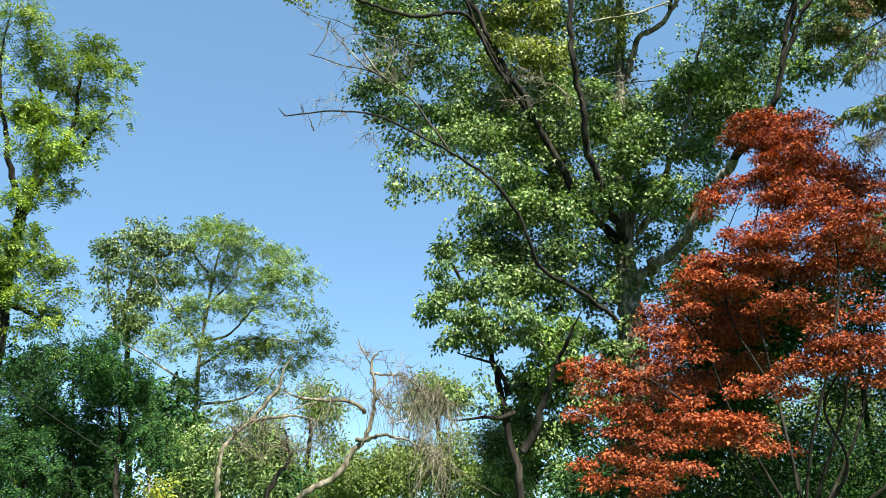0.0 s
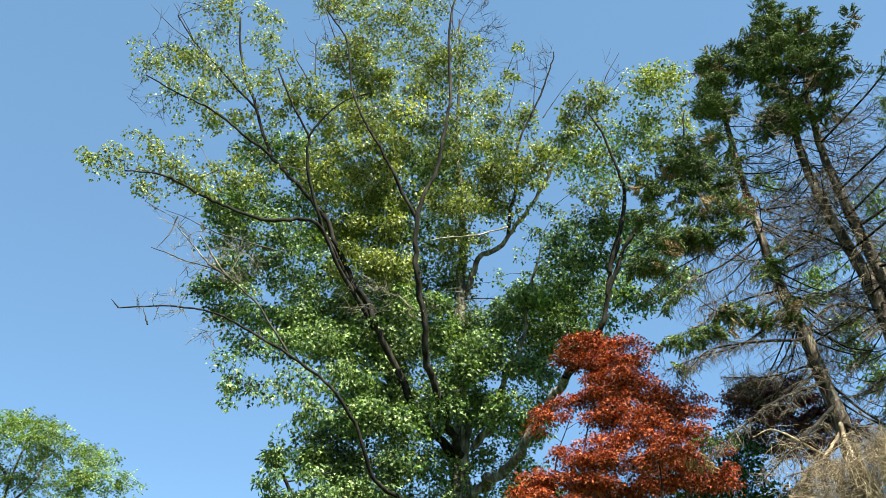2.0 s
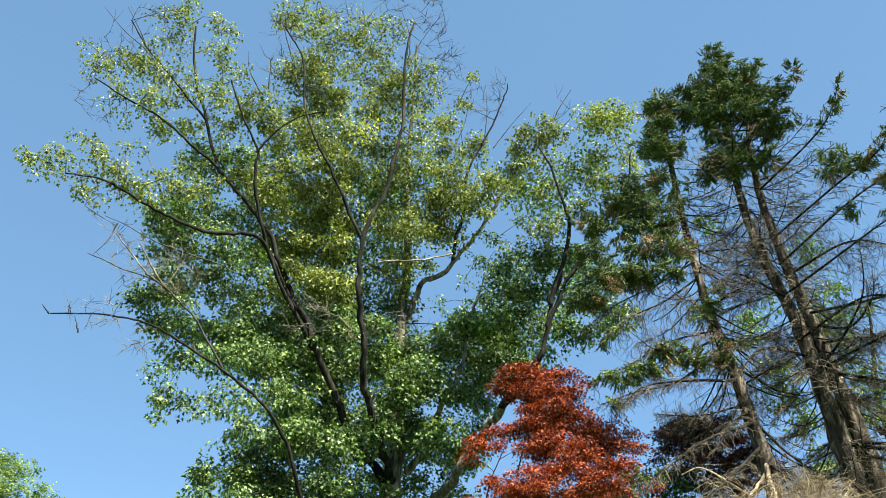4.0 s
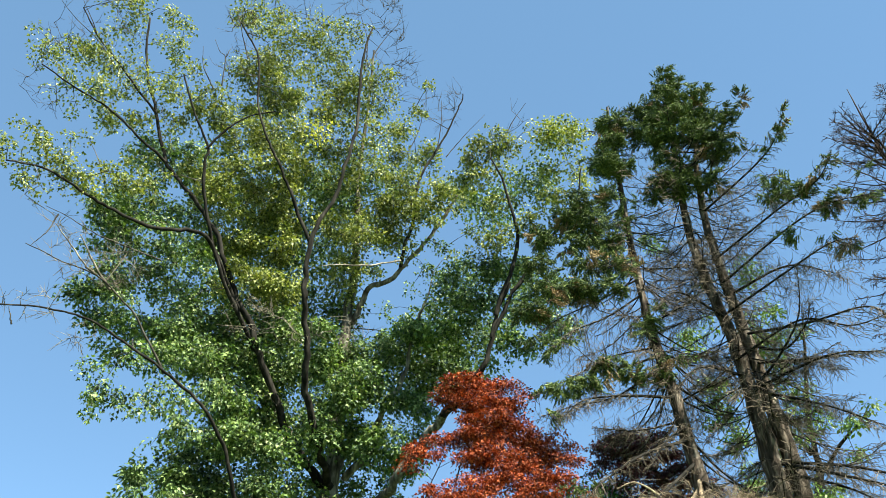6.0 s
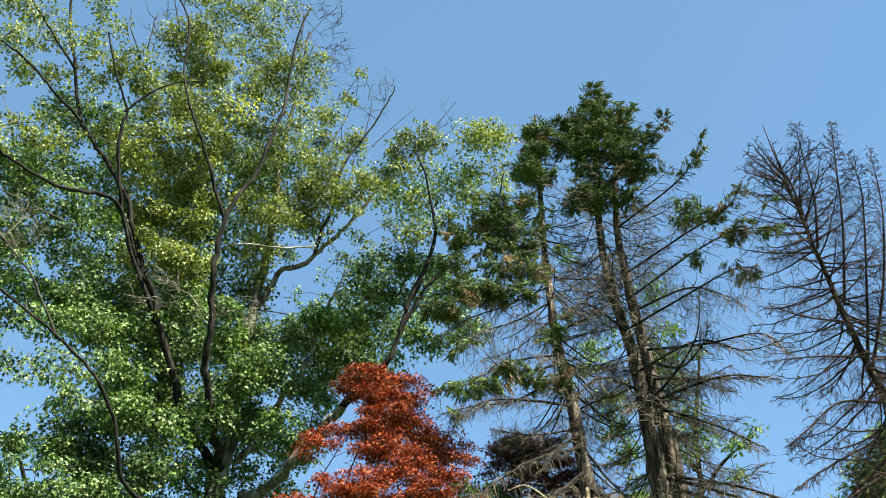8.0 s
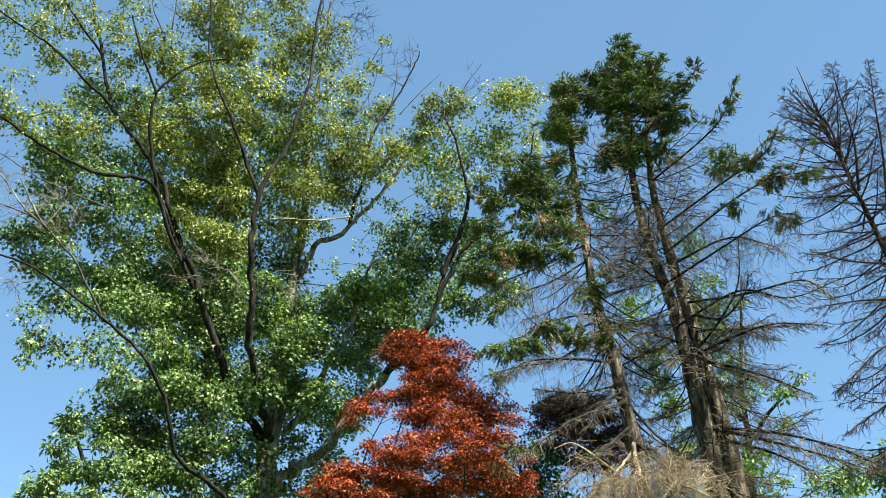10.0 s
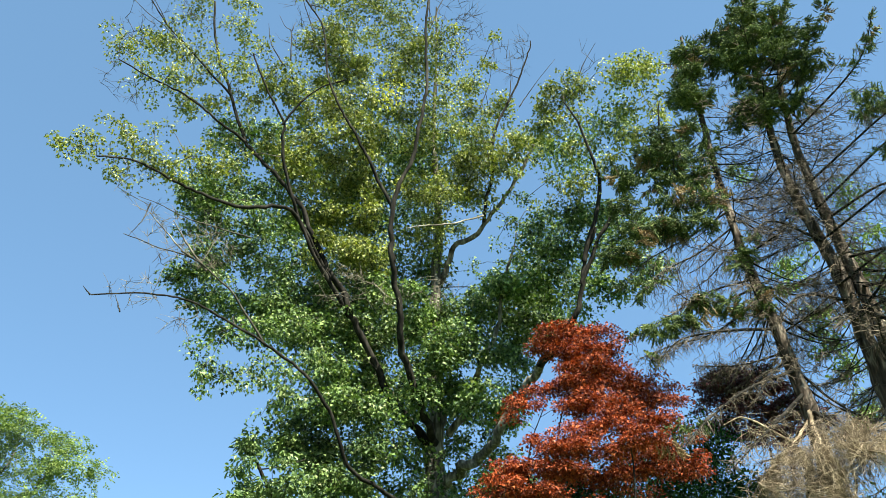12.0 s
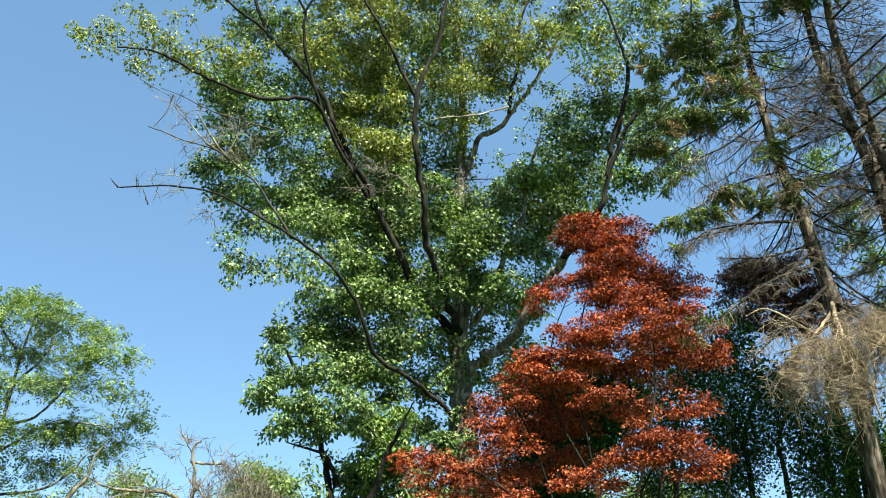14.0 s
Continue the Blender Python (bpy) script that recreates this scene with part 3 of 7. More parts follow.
maple.sprays([(-3.91, 15.61, 17.03, 0.52, 0.27), (-3.78, 14.88, 15.98, 0.35, 0.17), (-3.16, 15.88, 17.12, 0.67, 0.27), (-3.38, 15.18, 16.02, 0.42, 0.17), (-2.32, 15.11, 16.36, 0.71, 0.42), (-2.30, 15.05, 17.95, 0.60, 0.30), (-1.96, 16.08, 18.52, 0.62, 0.41), (-1.17, 15.95, 18.94, 0.55, 0.19), (-1.12, 15.27, 17.68, 0.59, 0.24), (-1.98, 15.66, 19.10, 0.78, 0.22), (-0.87, 15.45, 17.33, 0.29, 0.21), (-2.11, 15.36, 16.24, 0.85, 0.31), (-1.49, 15.16, 16.12, 0.63, 0.39), (-0.95, 15.18, 15.91, 0.53, 0.42), (-2.69, 15.27, 15.60, 0.56, 0.25), (-3.11, 15.90, 15.42, 0.35, 0.20), (-2.36, 15.20, 15.06, 0.68, 0.24), (-2.82, 15.68, 15.02, 0.28, 0.14)], MAPLE_LIT, LOBED, per=9.7, leaves=48, size=0.077, radius=0.26, thick=0.014)
maple.sprays([(-1.61, 16.12, 16.07, 0.72, 0.35), (-0.54, 15.59, 16.92, 0.50, 0.32), (-2.02, 16.02, 15.29, 0.70, 0.20), (-1.21, 16.14, 15.28, 0.56, 0.28), (-0.76, 16.15, 15.87, 0.52, 0.57)], MAPLE_LIT, LOBED, per=9.7, leaves=48, size=0.077, radius=0.26, thick=0.014)
maple.sprays([(-3.89, 13.06, 11.79, 0.20, 0.12), (-3.69, 13.21, 11.74, 0.32, 0.23), (-3.52, 13.37, 12.04, 0.39, 0.18), (-3.17, 13.67, 12.50, 0.40, 0.15), (-3.27, 13.56, 12.04, 0.56, 0.23), (-3.63, 13.22, 11.42, 0.17, 0.12), (-2.83, 13.89, 12.40, 0.47, 0.26), (-2.48, 14.13, 12.74, 0.41, 0.24), (-2.12, 14.38, 13.34, 0.15, 0.12), (-2.47, 14.10, 12.24, 0.59, 0.21), (-1.84, 14.49, 12.79, 0.12, 0.12), (-2.86, 13.81, 11.66, 0.28, 0.12), (-2.65, 13.92, 11.45, 0.23, 0.09), (-2.16, 14.27, 12.12, 0.59, 0.24), (-1.87, 14.42, 11.86, 0.57, 0.20), (-1.57, 14.61, 12.49, 0.71, 0.22), (-1.31, 14.78, 13.24, 0.33, 0.28), (-1.03, 14.89, 12.96, 0.56, 0.42)], MAPLE_LIT, LOBED, per=14.3, leaves=49, size=0.074, radius=0.24, thick=0.014)
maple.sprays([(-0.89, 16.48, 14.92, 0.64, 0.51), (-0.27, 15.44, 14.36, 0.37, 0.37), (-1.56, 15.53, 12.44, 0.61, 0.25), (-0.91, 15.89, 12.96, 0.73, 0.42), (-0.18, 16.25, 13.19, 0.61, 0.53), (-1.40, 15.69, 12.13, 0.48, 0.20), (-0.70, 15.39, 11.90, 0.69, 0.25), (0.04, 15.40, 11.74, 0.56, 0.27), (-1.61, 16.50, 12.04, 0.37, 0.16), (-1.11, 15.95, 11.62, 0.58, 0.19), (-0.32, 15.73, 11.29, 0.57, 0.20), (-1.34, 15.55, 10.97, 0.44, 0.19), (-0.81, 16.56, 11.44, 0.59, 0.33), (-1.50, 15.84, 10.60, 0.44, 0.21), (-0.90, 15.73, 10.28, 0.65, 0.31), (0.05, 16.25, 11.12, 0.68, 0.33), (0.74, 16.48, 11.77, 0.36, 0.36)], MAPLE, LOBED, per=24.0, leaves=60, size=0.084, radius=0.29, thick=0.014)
maple.sprays([(0.65, 16.31, 17.78, 0.43, 0.31), (1.25, 15.87, 17.91, 0.70, 0.49), (1.83, 16.77, 18.10, 0.57, 0.57), (1.15, 16.74, 17.29, 0.58, 0.43), (0.13, 16.01, 16.38, 0.55, 0.52), (0.61, 16.24, 15.94, 0.66, 0.52), (1.43, 15.94, 15.67, 0.77, 0.51), (0.31, 15.77, 14.24, 0.62, 0.48), (1.10, 15.97, 14.56, 0.74, 0.49), (2.00, 15.69, 14.68, 0.63, 0.49), (0.54, 16.09, 13.53, 0.61, 0.48), (1.50, 16.76, 14.20, 0.76, 0.50), (2.29, 16.44, 14.11, 0.64, 0.55), (1.19, 16.78, 12.99, 0.62, 0.49), (1.98, 16.78, 13.12, 0.74, 0.54), (1.44, 15.96, 11.58, 0.68, 0.43), (2.22, 16.12, 11.64, 0.69, 0.43)], MAPLE_LIT, LOBED, per=25.5, leaves=60, size=0.081, radius=0.29, thick=0.014)
maple.sprays([(0.51, 15.58, 19.37, 0.44, 0.28), (1.15, 16.33, 20.52, 0.77, 0.37), (1.81, 15.95, 19.43, 0.73, 0.42), (2.35, 15.56, 19.64, 0.73, 0.48), (3.05, 15.14, 19.11, 0.65, 0.47), (1.75, 16.71, 19.32, 0.72, 0.33), (2.82, 16.51, 19.62, 0.72, 0.43), (2.13, 15.54, 17.40, 0.53, 0.39), (3.06, 15.85, 18.35, 0.56, 0.56), (3.57, 15.37, 17.79, 0.51, 0.51), (3.91, 14.91, 17.62, 0.47, 0.53), (4.35, 15.47, 17.46, 0.27, 0.39), (3.43, 16.09, 17.42, 0.55, 0.52), (2.65, 15.92, 17.08, 0.54, 0.39), (3.83, 15.81, 17.25, 0.54, 0.51), (2.51, 15.76, 15.94, 0.66, 0.37), (3.41, 15.90, 16.07, 0.64, 0.43), (4.03, 14.89, 15.51, 0.50, 0.36)], MAPLE_LIT, LOBED, per=16.8, leaves=49, size=0.077, radius=0.27, thick=0.014)
maple.sprays([(2.78, 16.27, 15.13, 0.63, 0.51), (3.66, 16.34, 15.36, 0.52, 0.52), (4.10, 15.20, 14.89, 0.49, 0.36)], MAPLE_LIT, LOBED, per=16.8, leaves=49, size=0.077, radius=0.27, thick=0.014)
maple.sprays([(4.92, 16.46, 16.68, 0.43, 0.27), (4.88, 15.76, 16.85, 0.39, 0.24), (5.38, 15.77, 17.79, 0.22, 0.19), (5.35, 15.11, 17.98, 0.14, 0.11), (5.84, 16.18, 16.75, 0.27, 0.34), (4.77, 15.38, 14.81, 0.39, 0.22), (4.82, 15.77, 14.42, 0.53, 0.31), (5.55, 15.86, 14.63, 0.40, 0.31), (5.25, 15.81, 14.01, 0.64, 0.30), (4.37, 15.74, 14.14, 0.49, 0.47), (5.71, 15.16, 14.65, 0.36, 0.22), (5.53, 15.05, 13.61, 0.24, 0.16), (6.34, 15.46, 14.68, 0.51, 0.17), (4.86, 16.48, 13.90, 0.51, 0.37), (3.94, 15.71, 13.20, 0.48, 0.45), (3.40, 16.35, 13.73, 0.49, 0.47), (3.76, 16.10, 12.47, 0.34, 0.32), (4.41, 16.58, 12.72, 0.27, 0.27)], MAPLE_LIT, LOBED, per=27.2, leaves=52, size=0.081, radius=0.27, thick=0.014)
maple.sprays([(5.22, 15.83, 13.04, 0.22, 0.13), (5.87, 14.90, 12.66, 0.26, 0.16)], MAPLE_LIT, LOBED, per=27.2, leaves=52, size=0.081, radius=0.27, thick=0.014)
maple.sprays([(5.92, 12.90, 14.02, 0.48, 0.35), (5.65, 13.13, 13.83, 0.33, 0.23), (6.22, 12.62, 14.17, 0.35, 0.33), (6.35, 12.48, 13.43, 0.32, 0.22), (5.52, 13.23, 13.40, 0.32, 0.20), (5.86, 12.93, 13.23, 0.34, 0.20), (7.19, 11.60, 13.96, 0.47, 0.29), (6.92, 11.90, 13.84, 0.34, 0.34), (7.35, 11.39, 13.64, 0.34, 0.22), (6.75, 12.05, 13.15, 0.31, 0.26), (7.16, 11.57, 12.99, 0.45, 0.31), (7.34, 11.32, 12.52, 0.32, 0.25), (6.28, 12.51, 12.67, 0.43, 0.19), (6.92, 11.81, 12.25, 0.42, 0.25), (5.98, 12.78, 12.38, 0.31, 0.19), (5.58, 13.13, 11.98, 0.14, 0.14), (5.82, 12.90, 11.43, 0.37, 0.23), (6.18, 12.56, 11.53, 0.30, 0.30)], MAPLE_LIT, LOBED, per=21.1, leaves=55, size=0.071, radius=0.25, thick=0.012)
maple.sprays([(6.54, 12.20, 11.76, 0.32, 0.30)], MAPLE_LIT, LOBED, per=21.1, leaves=55, size=0.071, radius=0.25, thick=0.012)
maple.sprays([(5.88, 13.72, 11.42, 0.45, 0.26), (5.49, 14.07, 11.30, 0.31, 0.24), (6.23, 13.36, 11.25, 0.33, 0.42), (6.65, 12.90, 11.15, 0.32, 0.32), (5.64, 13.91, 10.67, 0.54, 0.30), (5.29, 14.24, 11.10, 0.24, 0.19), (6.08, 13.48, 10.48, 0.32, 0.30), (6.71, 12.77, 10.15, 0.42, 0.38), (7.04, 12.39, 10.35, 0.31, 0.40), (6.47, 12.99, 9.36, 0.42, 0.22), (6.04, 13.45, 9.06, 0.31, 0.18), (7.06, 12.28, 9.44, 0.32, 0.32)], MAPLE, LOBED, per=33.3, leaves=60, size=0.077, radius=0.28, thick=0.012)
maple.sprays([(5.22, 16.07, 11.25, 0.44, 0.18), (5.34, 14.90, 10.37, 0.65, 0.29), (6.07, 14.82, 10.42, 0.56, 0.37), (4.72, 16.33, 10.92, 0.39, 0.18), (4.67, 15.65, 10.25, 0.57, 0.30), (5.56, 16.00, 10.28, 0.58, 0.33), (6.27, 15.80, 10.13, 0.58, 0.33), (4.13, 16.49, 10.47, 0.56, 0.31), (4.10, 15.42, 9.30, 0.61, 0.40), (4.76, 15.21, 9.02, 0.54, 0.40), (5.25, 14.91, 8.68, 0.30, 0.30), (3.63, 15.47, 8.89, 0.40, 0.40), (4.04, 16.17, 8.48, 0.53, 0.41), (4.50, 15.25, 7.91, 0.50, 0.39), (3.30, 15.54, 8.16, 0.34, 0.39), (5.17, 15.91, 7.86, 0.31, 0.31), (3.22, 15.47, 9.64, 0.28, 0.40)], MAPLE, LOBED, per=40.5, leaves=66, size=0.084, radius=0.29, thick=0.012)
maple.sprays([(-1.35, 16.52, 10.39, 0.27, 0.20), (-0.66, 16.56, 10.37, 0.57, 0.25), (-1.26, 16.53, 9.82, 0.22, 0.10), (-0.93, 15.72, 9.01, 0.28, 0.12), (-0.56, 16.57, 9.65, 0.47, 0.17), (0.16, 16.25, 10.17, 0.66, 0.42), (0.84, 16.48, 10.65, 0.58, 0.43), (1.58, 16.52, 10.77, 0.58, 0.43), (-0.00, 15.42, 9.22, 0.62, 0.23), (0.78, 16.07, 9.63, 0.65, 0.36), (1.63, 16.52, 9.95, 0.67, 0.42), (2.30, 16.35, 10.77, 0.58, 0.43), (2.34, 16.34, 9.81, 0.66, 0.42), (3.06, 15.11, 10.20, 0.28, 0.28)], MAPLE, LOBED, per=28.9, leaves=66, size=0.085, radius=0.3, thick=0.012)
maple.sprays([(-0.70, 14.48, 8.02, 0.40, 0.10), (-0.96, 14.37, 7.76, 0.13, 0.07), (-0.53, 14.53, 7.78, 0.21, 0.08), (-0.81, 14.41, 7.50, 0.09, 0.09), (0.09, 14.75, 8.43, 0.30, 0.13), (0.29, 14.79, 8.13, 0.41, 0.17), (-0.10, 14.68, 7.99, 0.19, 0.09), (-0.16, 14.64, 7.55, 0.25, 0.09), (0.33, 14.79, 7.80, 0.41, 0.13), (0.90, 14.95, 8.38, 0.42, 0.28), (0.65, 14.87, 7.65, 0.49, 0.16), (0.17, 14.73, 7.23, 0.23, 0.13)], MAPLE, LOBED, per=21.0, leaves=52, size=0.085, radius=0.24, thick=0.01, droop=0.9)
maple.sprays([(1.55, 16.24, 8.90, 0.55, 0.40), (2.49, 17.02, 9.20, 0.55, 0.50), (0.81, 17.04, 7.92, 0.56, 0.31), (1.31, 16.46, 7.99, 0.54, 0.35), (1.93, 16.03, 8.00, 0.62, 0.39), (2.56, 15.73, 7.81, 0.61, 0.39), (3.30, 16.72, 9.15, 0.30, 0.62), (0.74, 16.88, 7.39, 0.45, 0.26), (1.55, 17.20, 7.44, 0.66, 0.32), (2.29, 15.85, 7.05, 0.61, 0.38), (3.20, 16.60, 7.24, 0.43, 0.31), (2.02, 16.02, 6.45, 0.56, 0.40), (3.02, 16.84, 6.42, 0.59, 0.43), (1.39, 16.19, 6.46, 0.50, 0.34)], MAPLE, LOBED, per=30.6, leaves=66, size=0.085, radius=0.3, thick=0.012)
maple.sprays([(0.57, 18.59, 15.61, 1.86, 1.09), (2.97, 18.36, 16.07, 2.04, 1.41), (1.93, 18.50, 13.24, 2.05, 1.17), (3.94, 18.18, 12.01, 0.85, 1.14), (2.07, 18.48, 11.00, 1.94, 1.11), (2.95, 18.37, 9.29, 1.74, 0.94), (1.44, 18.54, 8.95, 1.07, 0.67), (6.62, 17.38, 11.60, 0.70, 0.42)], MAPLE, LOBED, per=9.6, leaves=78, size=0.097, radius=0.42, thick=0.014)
maple.sprays([(5.01, 16.45, 15.57, 0.68, 0.53), (5.67, 16.24, 14.70, 0.52, 0.37), (4.44, 16.62, 14.48, 0.66, 0.52), (5.46, 16.31, 16.51, 0.52, 0.39), (6.45, 15.94, 15.35, 0.50, 0.26), (3.87, 16.76, 16.55, 0.70, 0.61), (4.76, 16.53, 17.56, 0.62, 0.47), (4.97, 16.47, 13.94, 0.56, 0.34), (3.49, 16.84, 12.61, 0.54, 0.49), (4.02, 16.72, 12.14, 0.35, 0.35), (2.70, 16.99, 16.49, 0.76, 0.61), (1.91, 17.09, 17.42, 0.68, 0.53), (3.40, 16.86, 18.61, 0.71, 0.64)], MAPLE_LIT, LOBED, per=11, leaves=48, size=0.083, radius=0.32, thick=0.012)
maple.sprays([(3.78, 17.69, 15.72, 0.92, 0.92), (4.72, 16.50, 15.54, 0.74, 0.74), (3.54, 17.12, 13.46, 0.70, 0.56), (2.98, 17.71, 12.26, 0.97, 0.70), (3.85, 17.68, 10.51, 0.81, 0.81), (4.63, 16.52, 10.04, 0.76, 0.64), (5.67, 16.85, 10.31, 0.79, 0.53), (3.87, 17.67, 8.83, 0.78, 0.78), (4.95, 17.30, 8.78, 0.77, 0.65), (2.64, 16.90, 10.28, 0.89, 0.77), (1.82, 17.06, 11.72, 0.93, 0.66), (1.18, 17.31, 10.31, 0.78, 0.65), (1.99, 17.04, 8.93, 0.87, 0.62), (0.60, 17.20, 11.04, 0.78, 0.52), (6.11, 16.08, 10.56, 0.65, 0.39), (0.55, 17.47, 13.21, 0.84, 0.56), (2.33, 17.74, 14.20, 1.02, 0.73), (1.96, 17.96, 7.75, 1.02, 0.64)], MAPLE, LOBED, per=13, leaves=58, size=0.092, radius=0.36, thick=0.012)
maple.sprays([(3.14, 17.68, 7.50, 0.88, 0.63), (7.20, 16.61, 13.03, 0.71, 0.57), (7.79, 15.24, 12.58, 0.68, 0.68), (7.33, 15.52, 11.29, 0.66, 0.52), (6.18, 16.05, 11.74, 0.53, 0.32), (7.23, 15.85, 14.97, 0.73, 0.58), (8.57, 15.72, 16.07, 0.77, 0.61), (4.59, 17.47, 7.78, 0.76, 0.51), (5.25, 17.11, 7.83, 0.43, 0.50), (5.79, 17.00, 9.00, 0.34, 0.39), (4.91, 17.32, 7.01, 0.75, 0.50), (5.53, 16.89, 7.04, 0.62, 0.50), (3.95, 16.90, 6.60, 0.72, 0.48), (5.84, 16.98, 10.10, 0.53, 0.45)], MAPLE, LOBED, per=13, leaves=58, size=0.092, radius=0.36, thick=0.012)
maple.crown([(2.50, 13.98, 14.52, 0.43, 0.22, 1)], YELLOW, LOBED, 12, 11, 0.085)
maple.bare_crown([(4.38, 14.87, 18.12, 0.75, 1.37, 1), (3.41, 14.40, 19.63, 0.93, 0.44, 1), (4.19, 14.40, 19.51, 0.47, 1.01, 1), (6.02, 15.90, 18.19, 0.79, 0.55, 1), (6.46, 15.73, 18.61, 0.32, 0.35, 1), (-2.37, 15.12, 17.60, 0.88, 0.38, 1), (-3.20, 14.76, 16.29, 0.84, 0.35, 0.7), (6.82, 13.13, 15.55, 0.54, 0.32, 0.6), (0.40, 14.29, 17.62, 0.43, 1.12, 0.8), (0.19, 14.40, 16.29, 0.21, 0.53, 0.5), (1.70, 14.50, 18.80, 0.90, 0.31, 0.8), (-3.37, 14.72, 14.62, 0.53, 0.57, 0.5)], BARK_TWIG, 300)
maple.bare_crown([(-2.08, 13.64, 8.95, 0.62, 0.07, 0.6), (-1.71, 13.69, 9.85, 0.54, 0.33, 0.7), (-1.29, 14.04, 8.64, 0.31, 0.32, 1), (-1.94, 13.66, 10.61, 0.44, 0.20, 0.8), (-1.01, 14.16, 10.26, 0.55, 0.57, 1), (-2.62, 13.75, 11.23, 0.34, 0.18, 0.5)], BARK_PALE, 130, length=0.3, up=0.1)
maple.bare_crown([(3.34, 14.21, 9.69, 0.56, 0.35, 1), (1.64, 14.71, 10.01, 0.57, 0.35, 1), (2.47, 14.29, 9.57, 0.44, 0.31, 0.6)], BARK_PALE, 60, length=0.3, up=0)
maple.sprays([(3.64, 16.20, 5.78, 0.23, 0.41), (3.42, 16.24, 5.09, 0.18, 0.29), (3.33, 16.26, 6.26, 0.14, 0.30), (3.78, 16.16, 5.10, 0.16, 0.27), (3.81, 16.16, 7.05, 0.14, 0.19), (3.50, 16.23, 7.20, 0.19, 0.16)], MAPLE, LOBED, per=16, leaves=30, size=0.075, radius=0.2)
maple.limb("branch", BARK_TWIG, 0.016, 0.005, [(-2.18, 15.25, 16.29), (-2.66, 15.07, 16.79), (-3.15, 14.87, 17.01), (-3.71, 14.74, 17.54)], sides=5, bare=True, label="bare dead branch")
maple.limb("branch", BARK_TWIG, 0.016, 0.005, [(-2.67, 15.06, 16.84), (-2.85, 14.93, 17.16), (-3.24, 14.85, 17.81)], sides=5, bare=True, label="bare dead branch")
maple.limb("branch", BARK_TWIG, 0.016, 0.005, [(0.23, 14.50, 15.66), (0.20, 14.40, 16.47), (0.06, 14.40, 16.62), (-0.11, 14.40, 16.96)], sides=5, bare=True, label="bare dead branch")
maple.limb("branch", BARK_TWIG, 0.016, 0.005, [(0.20, 14.40, 16.51), (0.28, 14.40, 16.81)], sides=5, bare=True, label="bare dead branch")
maple.limb("branch", BARK_TWIG, 0.016, 0.005, [(0.07, 14.50, 15.50), (-0.25, 14.50, 16.14), (-0.34, 14.50, 16.75)], sides=5, bare=True, label="bare dead branch")
maple.limb("branch", BARK_TWIG, 0.016, 0.005, [(6.13, 15.75, 16.27), (6.59, 15.56, 17.00), (7.12, 15.33, 17.73)], sides=5, bare=True, label="bare dead branch")
maple.limb("branch", BARK_TWIG, 0.016, 0.005, [(5.91, 15.83, 16.49), (6.01, 15.80, 17.38), (6.04, 15.78, 18.32)], sides=5, bare=True, label="bare dead branch")
maple.limb("branch", BARK_TWIG, 0.016, 0.005, [(5.16, 16.09, 16.36), (5.47, 15.99, 17.23), (5.61, 15.94, 18.26)], sides=5, bare=True, label="bare dead branch")
maple.limb("branch", BARK_TWIG, 0.016, 0.005, [(3.52, 14.48, 17.32), (3.57, 14.57, 18.46), (3.35, 14.62, 19.50)], sides=5, bare=True, label="bare dead branch")
maple.limb("branch", BARK_TWIG, 0.016, 0.005, [(3.59, 14.46, 17.48), (3.92, 14.48, 18.46), (4.39, 14.34, 19.35)], sides=5, bare=True, label="bare dead branch")
maple.limb("branch", BARK_TWIG, 0.016, 0.005, [(-0.27, 14.60, 10.85), (-1.33, 13.94, 10.71), (-1.89, 13.67, 10.79), (-2.35, 13.60, 10.92)], sides=5, bare=True, label="bare dead branch")
maple.limb("branch", BARK_TWIG, 0.016, 0.005, [(-2.27, 13.41, 8.42), (-2.33, 13.40, 8.57), (-2.38, 13.39, 8.72)], sides=5, bare=True, label="bare dead branch")
maple.limb("branch", BARK_TWIG, 0.016, 0.005, [(-2.76, 13.32, 8.65), (-2.90, 13.29, 8.80)], sides=5, bare=True, label="bare dead branch")
maple.limb("branch", BARK_TWIG, 0.016, 0.005, [(6.31, 12.72, 14.31), (6.53, 12.61, 14.85), (6.82, 12.45, 15.39)], sides=5, bare=True, label="bare dead branch")
maple.limb("branch", BARK_TWIG, 0.016, 0.005, [(0.69, 14.28, 16.48), (0.45, 14.29, 17.29), (0.26, 14.30, 18.04)], sides=5, bare=True, label="bare dead branch")
maple.limb("branch", BARK_TWIG, 0.016, 0.005, [(-2.07, 13.34, 10.62), (-2.16, 13.33, 10.22), (-2.33, 13.30, 9.88)], sides=5, bare=True, label="bare dead branch")
maple.sprays([(5.85, 15.64, 13.32, 0.38, 0.24), (6.51, 15.38, 13.82, 0.25, 0.19), (5.59, 15.74, 12.59, 0.32, 0.15), (5.07, 15.91, 12.09, 0.29, 0.16), (4.59, 16.06, 11.55, 0.23, 0.14), (5.42, 15.80, 11.61, 0.23, 0.12), (6.07, 15.56, 12.68, 0.24, 0.16)], MAPLE, LOBED, per=14, leaves=34, size=0.08, radius=0.22)

